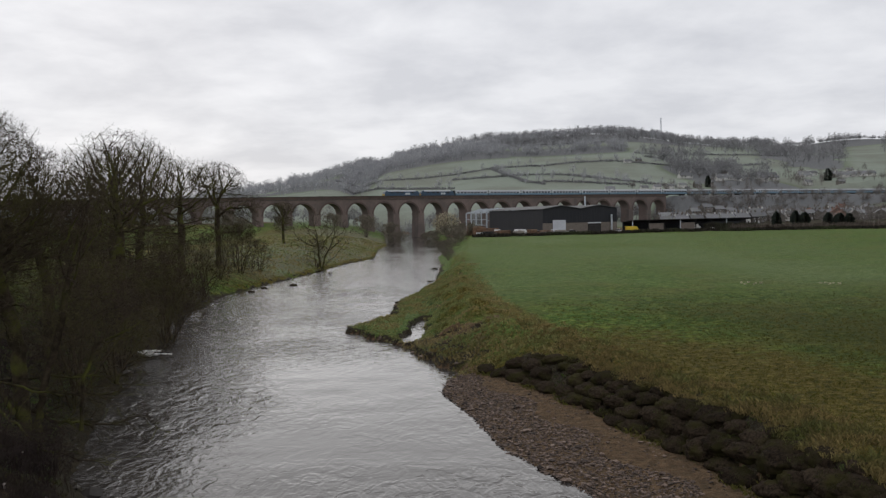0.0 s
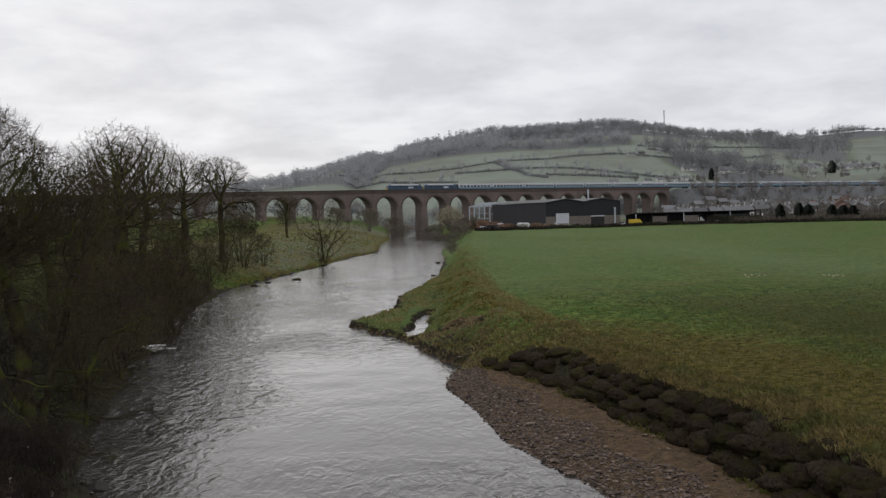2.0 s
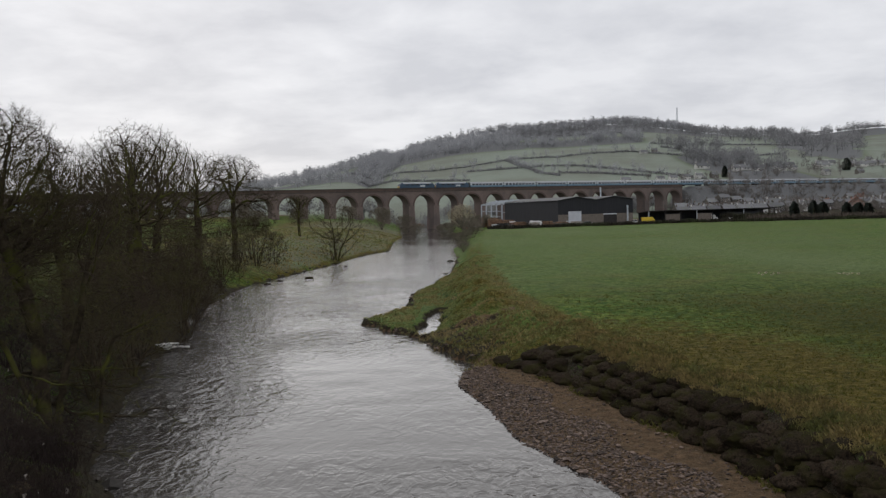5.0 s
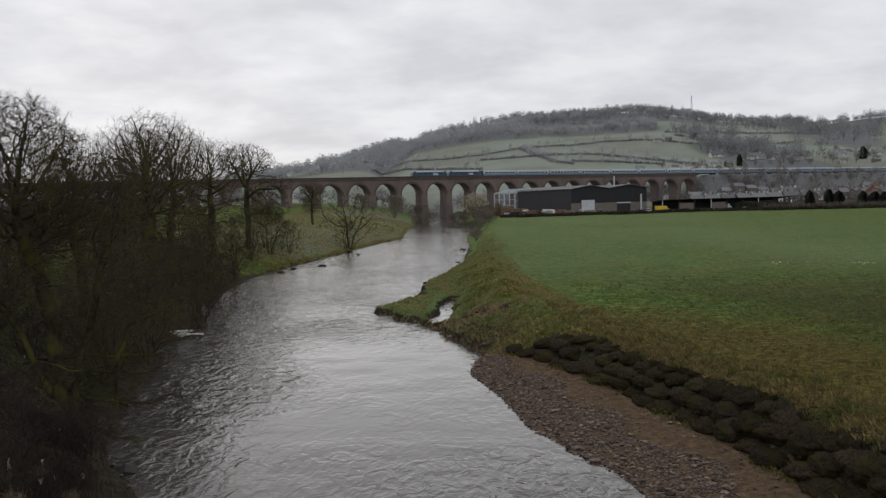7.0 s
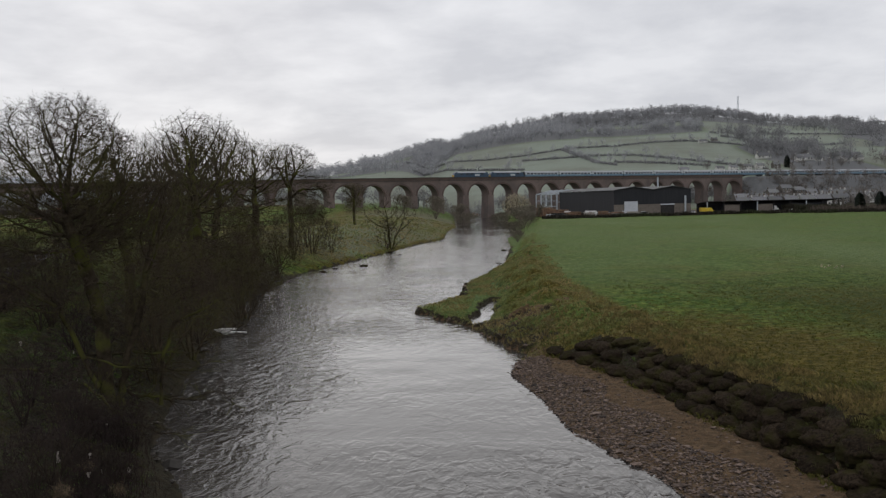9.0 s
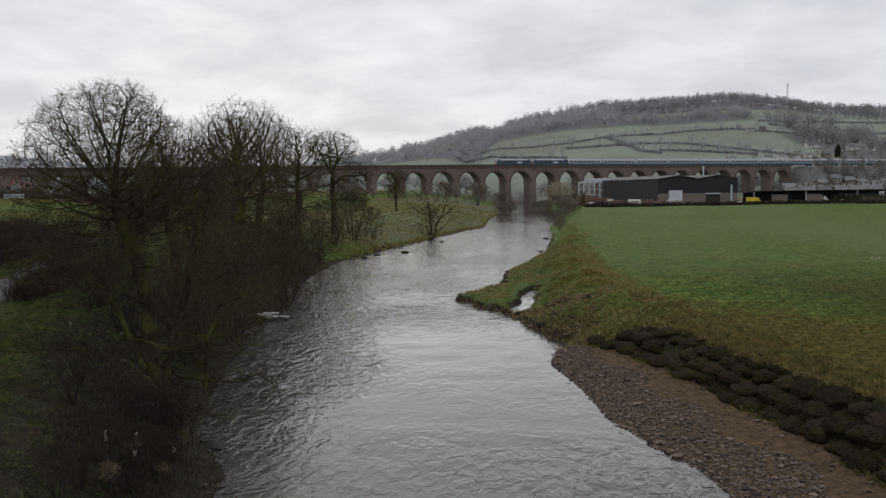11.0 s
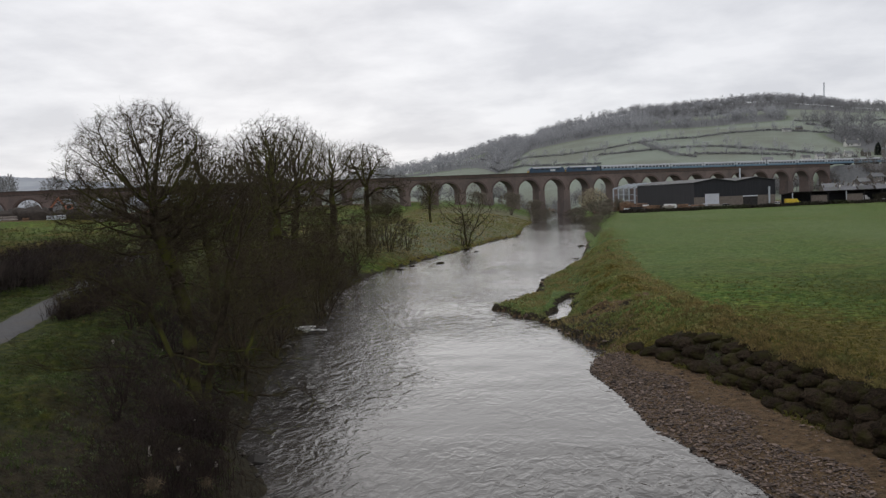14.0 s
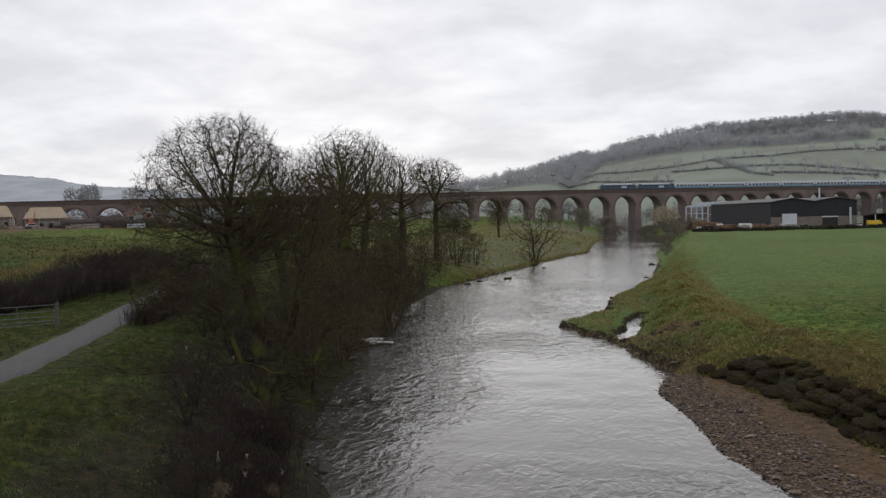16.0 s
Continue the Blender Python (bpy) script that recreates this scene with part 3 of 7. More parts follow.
def build_ground():
    def steps(lo, a, b, hi, fine, grow_lo, grow_hi):
        """Even fine steps from a to b, widening outwards to lo and hi."""
        core = list(np.arange(a, b, fine))
        up_, down = [core[-1]], [a]
        while up_[-1] < hi:
            up_.append(up_[-1] + fine + grow_hi * (up_[-1] - core[-1]))
        while down[-1] > lo:
            down.append(down[-1] - fine - grow_lo * (a - down[-1]))
        return np.array(down[:0:-1] + core + up_[1:])
    gx = steps(-3100, -10.0, 14.0, 3100, 0.24, 0.030, 0.038)
    gy = steps(-70, 25, 82, 4300, 0.31, 0.08, 0.0195)
    nx, ny = len(gx), len(gy)
    X, Y = np.meshgrid(gx, gy)
    z, mud, dry, litter_dark, tar = land(X.ravel(), Y.ravel())
    wood = WOODS(X.ravel(), Y.ravel())
    co = np.stack([X.ravel(), Y.ravel(), z], 1)
    me = bpy.data.meshes.new("ground")
    i = np.arange(nx * ny).reshape(ny, nx)
    quads = np.stack([i[:-1, :-1], i[:-1, 1:], i[1:, 1:], i[1:, :-1]], -1).reshape(-1, 4)
    me.vertices.add(len(co))
    me.vertices.foreach_set("co", co.ravel())
    me.loops.add(quads.size)
    me.loops.foreach_set("vertex_index", quads.ravel())
    me.polygons.add(len(quads))
    me.polygons.foreach_set("loop_start", np.arange(0, quads.size, 4))
    me.update(calc_edges=True)
    # hazed hill colour from the viaduct on; far left bank: dead grass plus some haze
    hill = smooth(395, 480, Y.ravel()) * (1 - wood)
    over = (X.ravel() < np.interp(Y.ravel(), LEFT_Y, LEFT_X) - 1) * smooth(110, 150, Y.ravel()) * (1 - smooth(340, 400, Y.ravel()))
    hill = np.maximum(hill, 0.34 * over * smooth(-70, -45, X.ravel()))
    fx, fy = X.ravel(), Y.ravel()
    off = fx - np.interp(fy, BROW_Y, BROW_X)
    patch = value_noise(fx / 14, fy / 22, 61)
    bank = (off <= 0) * (fx > np.interp(fy, RIGHT_Y, RIGHT_X)) * smooth(54, 60, fy) * (1 - smooth(220, 280, fy)) * (0.25 + 0.45 * patch)
    # far pasture paled by mask: sheen towards the bright sky, and dead grass
    pale = bank + (off > 0) * smooth(55, 105, fy) * (1 - smooth(285, 305, fy)) * (1 - 0.8 * smooth(30, 110, off)) * (0.30 + 0.50 * patch)
    olive = smooth(4, 18, off) * (1 - smooth(45, 95, fy)) * smooth(0, 20, fy) * (0.6 + 0.4 * patch)
    verge = (fx < np.interp(fy, LEFT_Y, LEFT_X)) * (1 - smooth(150, 200, fy)) * (0.45 + 0.5 * patch) * (1 - smooth(-45, -25, fx) * smooth(75, 105, fy))
    olive = np.clip(np.maximum(olive, verge), 0, 1)
    rough_grass = (fx < np.interp(fy, LEFT_Y, LEFT_X)) * (1 - smooth(60, 90, fy)) * 0.85
    for name, (r, g, b) in (("zones", (mud, dry, hill)), ("zones_b", (litter_dark, tar, wood)), ("zones_c", (pale, olive, rough_grass))):
        at = me.color_attributes.new(name, "FLOAT_COLOR", "POINT")
        c = np.stack([r, g, b, np.ones_like(r)], 1).astype(np.float32)
        at.data.foreach_set("color", c.ravel())
    me.materials.append(M_GROUND)
    me.shade_smooth()
    return tagged(new("ground", me), "green winter pasture with muddy river banks and a wooded hill", "ground", kind="structure")


def WOODS(x, y):
    """Where woodland floor shows on the hill: 0..1."""
    n = value_noise(x / 60, y / 60, 21)
    u = x / np.maximum(y, 1)
    w = smooth(-130, -110, x) * (1 - smooth(70, 85, x)) * smooth(940, 970, y)
    w = np.maximum(w, (1 - smooth(-80, -60, x)) * smooth(740, 800, y) * (n > 0.3))
    w = np.maximum(w, smooth(60, 80, x) * (1 - smooth(212, 225, x)) * smooth(975, 990, y) * (1 - smooth(1040, 1060, y)))
    w = np.maximum(w, smooth(1170, 1195, y) * (x < 900))
    w = np.maximum(w, smooth(55, 75, x) * (1 - smooth(330, 345, x)) * smooth(1075, 1095, y))
    w = np.maximum(w, smooth(0.365, 0.38, u) * (1 - smooth(0.465, 0.48, u)) * (n > 0.3) * smooth(735, 760, y))
    w = np.maximum(w, smooth(195, 210, x) * (1 - smooth(255, 270, x)) * (1 - smooth(790, 810, y)))
    k = (x - RAIL_O.x) * RAIL_D.x + (y - RAIL_O.y) * RAIL_D.y
    q = -(x - RAIL_O.x) * RAIL_D.y + (y - RAIL_O.y) * RAIL_D.x
    emb = smooth(226, 232, k) * smooth(-36, -28, q) * (1 - smooth(5, 9, q))
    return np.maximum(np.clip(w, 0, 1) * (y > 560), emb)


build_ground()


def build_water():
    """One sheet along the river, wider than the channel, with low waves."""
    ys = np.concatenate([np.arange(-60, 130, 0.5), np.arange(130, 460, 2.5), np.arange(460, 800, 20)])
    na = 60
    V = []
    for yy in ys:
        a = np.interp(yy, LEFT_Y, LEFT_X) - 3.0
        b = np.interp(yy, RIGHT_Y, RIGHT_X) + 7.0
        xs = np.linspace(a, b, na)
        V.append(np.stack([xs, np.full(na, yy), np.zeros(na)], 1))
    V = np.concatenate(V)
    w = (value_noise(V[:, 0] / 2.2, V[:, 1] / 1.6, 31) - 0.5) * 0.05
    V[:, 2] = w
    i = np.arange(len(V)).reshape(len(ys), na)
    q = np.stack([i[:-1, :-1], i[:-1, 1:], i[1:, 1:], i[1:, :-1]], -1).reshape(-1, 4)
    me = mesh_from("river", V.tolist(), q.tolist(), M_WATER, True)
    return tagged(new("river", me), "rippled brown river water reflecting the pale sky", "river", kind="structure")


build_water()


def build_track():
    """Tarmac lane along the left bank, slightly crowned, with ragged verges."""
    ys = np.arange(-70, 118, 0.5)
    V, F = [], []
    na = 9
    for j, yy in enumerate(ys):
        c = float(np.interp(yy, PATH_Y, PATH_X)) - 0.5
        for k in range(na):
            t = k / (na - 1) * 2 - 1
            w = 1.5 + (0.14 * math.sin(yy * 1.7 + t) + 0.10 * math.sin(yy * 4.1) if abs(t) == 1 else 0)
            x = c + t * w
            V.append((x, yy, 3.90 + 0.05 * (1 - t * t) - (0.12 if abs(t) == 1 else 0)))
        if j:
            a = j * na
            F += [(a - na + k, a - na + k + 1, a + k + 1, a + k) for k in range(na - 1)]
    me = mesh_from("track", V, F, M_TARMAC, True)
    return tagged(new("track", me), "narrow grey tarmac lane along the river bank", "road", kind="structure")


build_track()


# ---- bare trees ----
def bare_tree(seed, height, radius, trunk_r, stems=1, limbs=9, branches=8, twigs=7, fine=4, low=0.25, thin=0.010, sides=(8, 6, 4, 3), crown_base=0.2, lean=(0, 0), segs=(7, 5, 4, 2), crook=1.0, stem_segs=9):
    """Tapered stems forking to fine twigs inside a domed outline. Returns (trunk verts, faces), (crown verts, faces)."""
    rng = random.Random(seed)
    out = [([], []), ([], [])]
    top, base = height, height * crown_base
    cz, rz = (top + base) / 2, (top - base) / 2

    def reach(p, d):
        q = Vector((p.x / radius, p.y / radius, (p.z - cz) / rz))
        e = Vector((d.x / radius, d.y / radius, d.z / rz))
        a, b, c = e.dot(e), 2 * q.dot(e), q.dot(q) - 1
        s = b * b - 4 * a * c
        return max(0.0, (-b + math.sqrt(s)) / (2 * a)) if s > 0 else 0.0

    def tube(pts, r0, r1, ns, which):
        V, F = out[which]
        start = len(V)
        n = len(pts)
        for i, p in enumerate(pts):
            t = (pts[min(i + 1, n - 1)] - pts[max(i - 1, 0)]).normalized()
            a = t.orthogonal().normalized()
            b = t.cross(a)
            r = r0 + (r1 - r0) * i / (n - 1)
            for k in range(ns):
                w = 2 * math.pi * k / ns
                q = p + (a * math.cos(w) + b * math.sin(w)) * r
                V.append((q.x, q.y, q.z))
        for i in range(n - 1):
            for k in range(ns):
                F.append((start + i * ns + k, start + i * ns + (k + 1) % ns, start + (i + 1) * ns + (k + 1) % ns, start + (i + 1) * ns + k))

    def grow(p, d, length, segs, wobble, lift):
        pts = [p.copy()]
        for i in range(segs):
            d = (d + Vector((rng.gauss(0, wobble), rng.gauss(0, wobble), rng.gauss(0, wobble) + lift))).normalized()
            p = p + d * (length / segs)
            pts.append(p.copy())
            if (p.x / radius) ** 2 + (p.y / radius) ** 2 + ((p.z - cz) / rz) ** 2 > 1.03 and p.z > base:
                break
        return pts, d

    def side(d, angle):
        a = d.orthogonal().normalized()
        a.rotate(Matrix.Rotation(rng.uniform(0, 2 * math.pi), 3, d))
        return (d * math.cos(angle) + a * math.sin(angle)).normalized()

    def along(pts, f):
        x = f * (len(pts) - 1)
        i = min(int(x), len(pts) - 2)
        return pts[i].lerp(pts[i + 1], x - i), (pts[i + 1] - pts[i]).normalized()

    counts = (limbs, branches, twigs, fine)

    def spread(pts, r0, r1, level):
        if level >= len(counts):
            return
        k = max(1, int(counts[level] * rng.uniform(0.75, 1.25)))
        for j in range(k):
            f0 = low if level == 0 else 0.22
            f = f0 + (1 - f0) * (j + rng.random()) / k
            p, d = along(pts, f)
            ang = rng.uniform(0.45, 1.05) if level else rng.uniform(0.5, 1.15) * (1.15 - 0.5 * f)
            nd = side(d, ang)
            if level < 2 and nd.z < -0.1:
                nd.z *= -0.3
                nd.normalize()
            far = reach(p, nd)
            want = far * rng.uniform(0.72, 1.0) if level == 0 else min(far * 0.98, far * 0.35 + height * (0.26, 0.26, 0.15, 0.085)[level] * rng.uniform(0.5, 1.1))
            if level >= 2:
                want = min(want, height * (0.15, 0.085)[level - 2] * rng.uniform(0.7, 1.3))
            if want < height * 0.012:
                continue
            r = max(thin, (r0 + (r1 - r0) * f) * rng.uniform(0.45, 0.7))
            q, _ = grow(p, nd, want, segs[level], crook * (0.20, 0.24, 0.26, 0.22)[level], (0.08, 0.06, 0.03, 0.0)[level])
            e = max(thin * 0.7, r * 0.3)
            tube(q, r, e, sides[min(level + 1, 3)], 0 if level == 0 else 1)
            spread(q, r, e, level + 1)

    for s in range(stems):
        if stems == 1:
            d, p = Vector((lean[0], lean[1], 1)).normalized(), Vector((0, 0, -0.3))
        else:
            a = 2 * math.pi * s / stems + rng.uniform(-0.3, 0.3)
            d = Vector((math.cos(a) * 0.30 + lean[0], math.sin(a) * 0.30 + lean[1], 1)).normalized()
            p = Vector((math.cos(a) * trunk_r * 0.9, math.sin(a) * trunk_r * 0.9, -0.3))
        r = trunk_r * (1 if stems == 1 else rng.uniform(0.55, 0.8))
        pts, _ = grow(p, d, max(reach(p, d), height * 0.7) * rng.uniform(0.8, 0.93), stem_segs, 0.09 * crook, 0.04)
        tube(pts, r * 1.25, r * 0.14, sides[0], 0)
        spread(pts, r, r * 0.14, 0)
    return out


def crown_tree(seed, stems, height, radius, low, lobes=None, crook=0.4, n=1900, step=0.30, kill=0.55, reach=3.5, thin=0.012, base_r=0.3, twigs=2, twig_len=0.5, sub_twigs=1, shell=0.5, droop=0.0, flat=1.0):
    """A tree whose limbs fork towards points strewn through a dome, with radii summed from the tips down.
    stems: lists of points from the ground to where the crown begins. Returns (trunk), (crown) as verts, faces."""
    rng = np.random.RandomState(seed)
    cz, rz = (height + low) / 2, (height - low) / 2
    A = []
    lobes = lobes or [(0, 0, cz, radius, rz, 1.0)]
    share_of = np.cumsum([l[5] * l[3] ** 2 * l[4] for l in lobes])
    while len(A) < n:
        ox, oy, oz, lr, lz, _ = lobes[int(np.searchsorted(share_of, rng.rand() * share_of[-1]))]
        p = rng.uniform(-1, 1, 3)
        q = float(p @ p)
        if q > 1 or (p[2] < -0.55 and rng.rand() < 0.6):
            continue
        bump = 1 + 0.10 * math.sin(3.1 * math.atan2(p[1], p[0]) + seed) + 0.07 * math.sin(5 * p[2] + 7 * math.atan2(p[1], p[0]))
        if rng.rand() > shell + (1 - shell) * q ** 1.5:
            continue
        A.append((ox + p[0] * lr * bump, oy + p[1] * lr * bump, oz + p[2] * lz * (flat if p[2] > 0 else 1.0) * (0.95 + 0.05 * bump)))
    A = np.array(A)
    pos, par = [], []
    for st in stems:
        prev = -1
        if pos:
            gaps_ = np.linalg.norm(np.array(pos) - np.array(st[0], float), axis=1)
            prev = int(gaps_.argmin()) if gaps_.min() < 0.3 else -1
        for a, b in zip(st[:-1], st[1:]):
            a, b = np.array(a, float), np.array(b, float)
            k = max(1, int(np.linalg.norm(b - a) / (step * 1.6)))
            for t in range(k):
                w = rng.normal(0, 0.03, 3) * (len(pos) > 0)
                pos.append(a + (b - a) * t / k + w)
                par.append(prev)
                prev = len(pos) - 1
    P = np.array(pos)
    d2 = ((A[:, None] - P[None]) ** 2).sum(-1)
    near_i, near_d = d2.argmin(1), np.sqrt(d2.min(1))
    live = np.ones(len(A), bool)
    kids = {}
    for it in range(160):
        act = np.nonzero(live & (near_d < (reach if it > 8 else 99)))[0]
        if len(act) == 0:
            break
        new_p = []
        for i in np.unique(near_i[act]):
            v = A[act[near_i[act] == i]] - pos[i]
            v /= np.linalg.norm(v, axis=1)[:, None] + 1e-9
            d = v.sum(0) + rng.normal(0, crook, 3) * math.sqrt(len(v))
            d[2] += 0.05 * len(v) - droop * len(v)
            d /= np.linalg.norm(d) + 1e-9
            q = pos[i] + d * step
            if any(np.linalg.norm(q - pos[c]) < step * 0.45 for c in kids.get(i, ())):
                continue
            pos.append(q)
            par.append(int(i))
            kids.setdefault(int(i), []).append(len(pos) - 1)
            new_p.append(len(pos) - 1)
        if not new_p:
            break
        N = np.array([pos[i] for i in new_p])
        dd = np.sqrt(((A[:, None] - N[None]) ** 2).sum(-1))
        m = dd.min(1)
        closer = m < near_d
        near_i[closer] = np.array(new_p)[dd.argmin(1)[closer]]
        near_d[closer] = m[closer]
        live &= near_d > kill
    n_all = len(pos)
    child = [[] for _ in range(n_all)]
    for i, p in enumerate(par):
        if p >= 0:
            child[p].append(i)
    r = np.zeros(n_all)
    for i in range(n_all - 1, -1, -1):
        r[i] = (sum(r[c] ** 2.3 for c in child[i])) ** (1 / 2.3) if child[i] else thin
    roots = [i for i in range(n_all) if par[i] < 0]
    k = base_r / max(r[roots])
    r = thin + (r - thin) * max(0.4, k)
    out = [([], []), ([], [])]

    def tube(pts, rad, which):
        V, F = out[which]
        s0 = len(V)
        ns = 8 if rad[0] > 0.15 else 6 if rad[0] > 0.07 else 4 if rad[0] > 0.03 else 3
        for j, p in enumerate(pts):
            t = Vector(pts[min(j + 1, len(pts) - 1)] - pts[max(j - 1, 0)]).normalized()
            a = t.orthogonal().normalized()
            b = t.cross(a)
            for q in range(ns):
                w = 2 * math.pi * q / ns
                v = Vector(p) + (a * math.cos(w) + b * math.sin(w)) * rad[j]
                V.append((v.x, v.y, v.z))
        for j in range(len(pts) - 1):
            for q in range(ns):
                F.append((s0 + j * ns + q, s0 + j * ns + (q + 1) % ns, s0 + (j + 1) * ns + (q + 1) % ns, s0 + (j + 1) * ns + q))

    def spike(p, q, rad):
        """A tapering twig: three sides running to a point."""
        V, F = out[1]
        t = Vector(q - p)
        a = t.orthogonal().normalized() * rad
        b = t.normalized().cross(a)
        s0 = len(V)
        P3 = Vector(p)
        for v in (P3 + a, P3 - a * 0.5 + b * 0.866, P3 - a * 0.5 - b * 0.866, Vector(q)):
            V.append((v.x, v.y, v.z))
        F.extend([(s0, s0 + 1, s0 + 3), (s0 + 1, s0 + 2, s0 + 3), (s0 + 2, s0, s0 + 3)])

    todo = [(-1, i) for i in roots]
    while todo:
        p, i = todo.pop()
        pts, rad = ([pos[p]], [min(r[p], r[i] * 1.15)]) if p >= 0 else ([], [])
        while True:
            pts.append(pos[i])
            rad.append(r[i] * (1.35 if par[i] < 0 else 1.0))
            c = sorted(child[i], key=lambda j: -r[j])
            todo += [(i, j) for j in c[1:]]
            if not c:
                break
            i = c[0]
        if len(pts) > 1:
            tube(pts, rad, 0 if max(rad) > 0.055 else 1)
    for i in range(n_all):
        if r[i] < thin * 3.5 and par[i] >= 0:
            for _ in range(twigs if not child[i] else rng.randint(0, 2)):
                d = pos[i] - pos[par[i]]
                d = d / (np.linalg.norm(d) + 1e-9) + rng.normal(0, 0.55, 3)
                d /= np.linalg.norm(d)
                L = twig_len * rng.uniform(0.5, 1.2)
                mid_p = pos[i] + d * L * 0.5
                tip = mid_p + (d + rng.normal(0, 0.3, 3)) * L * 0.5
                spike(pos[i], tip, thin * 0.95)
                for _ in range(sub_twigs):
                    e = d + rng.normal(0, 0.7, 3)
                    spike(mid_p, mid_p + e / np.linalg.norm(e) * L * rng.uniform(0.4, 0.7), thin * 0.7)
    return out


def crown_meshes(name, seed, bark, twig, **kw):
    (tv, tf), (cv, cf) = crown_tree(seed, **kw)
    return mesh_from(name + "_trunk", tv, tf, bark, True), mesh_from(name + "_crown", cv, cf, twig, False)


def tree_meshes(name, seed, bark, twig, **kw):
    (tv, tf), (cv, cf) = bare_tree(seed, **kw)
    return mesh_from(name + "_trunk", tv, tf, bark, True), mesh_from(name + "_crown", cv, cf, twig, False)


def plant(name, label, meshes, x, y, rz=0.0, scale=1.0, z=None, group="", sz=None, category="tree"):
    z = land_z(x, y) if z is None else z
    ob = thing(name, label, category, group)
    ob.matrix_world = Matrix.Translation((x, y, z)) @ Matrix.Rotation(rz, 4, "Z") @ Matrix.Diagonal((scale, scale, sz or scale, 1))
    share("trunk", meshes[0], ob)
    share("crown", meshes[1], ob)
    return ob


# ---- viaduct ----
PITCH, ARCH_R, DEPTH, SPRING, PARAPET = 13.6, 5.3, 6.6, 11.6, 20.3
ARCH_K0 = 35.3      # distance along the line to the middle of one arch


def rail_pose(k, z=0.0):
    p = RAIL_O + RAIL_D * k
    return Matrix.Translation((p.x, p.y, z)) @ Matrix.Rotation(math.atan2(RAIL_D.y, RAIL_D.x), 4, "Z")


def arch_mesh():
    """Spandrels, barrel and fill over one opening, from pier middle to pier middle."""
    bm = bmesh.new()
    n = 18
    h = PITCH / 2
    rings = []
    for y in (-DEPTH / 2, DEPTH / 2):
        arc = [bm.verts.new((-ARCH_R * math.cos(math.pi * i / n), y, SPRING + ARCH_R * math.sin(math.pi * i / n))) for i in range(n + 1)]
        tops = [bm.verts.new((-h + PITCH * i / n, y, PARAPET - 1.35)) for i in range(n + 1)]
        low = [bm.verts.new((-h, y, SPRING)), bm.verts.new((h, y, SPRING))]
        for i in range(n):
            bm.faces.new((arc[i], arc[i + 1], tops[i + 1], tops[i]))
        bm.faces.new((low[0], arc[0], tops[0]))
        bm.faces.new((arc[n], low[1], tops[n]))
        rings.append((arc, tops))
    for i in range(n):
        bm.faces.new((rings[0][0][i], rings[1][0][i], rings[1][0][i + 1], rings[0][0][i + 1]))
        bm.faces.new((rings[0][1][i], rings[0][1][i + 1], rings[1][1][i + 1], rings[1][1][i]))
    bmesh.ops.recalc_face_normals(bm, faces=bm.faces[:])
    return bm


def arch_ring_bm():
    """The proud ring of arch bricks on both faces."""
    bm = bmesh.new()
    n = 18
    for y0, y1 in ((-DEPTH / 2 - 0.09, -DEPTH / 2), (DEPTH / 2, DEPTH / 2 + 0.09)):
        R = []
        for r in (ARCH_R + 0.01, ARCH_R + 0.75):
            for y in (y0, y1):
                R.append([bm.verts.new((-r * math.cos(math.pi * i / n), y, SPRING + r * math.sin(math.pi * i / n))) for i in range(n + 1)])
        for i in range(n):
            for a, b in ((0, 1), (1, 3), (3, 2), (2, 0)):
                bm.faces.new((R[a][i], R[a][i + 1], R[b][i + 1], R[b][i]))
    bmesh.ops.recalc_face_normals(bm, faces=bm.faces[:])
    return bm


def pier_bm():
    """Battered pier with an impost band and a plinth, base at its foot 14 m under the springing."""
    w = PITCH / 2 - ARCH_R
    bm = bmesh.new()
    prof = [(-w - 0.02, 0.0), (w + 0.02, 0.0), (w + 0.55, -14.0), (-w - 0.55, -14.0)]
    prism_bm(prof, DEPTH + 0.02, bm)
    for v in bm.verts:
        if v.co.z < -10:
            v.co.y *= 1.08
    box_bm(2 * w + 0.5, DEPTH + 0.5, 0.55, (0, 0, -0.6), bm=bm)
    return bm


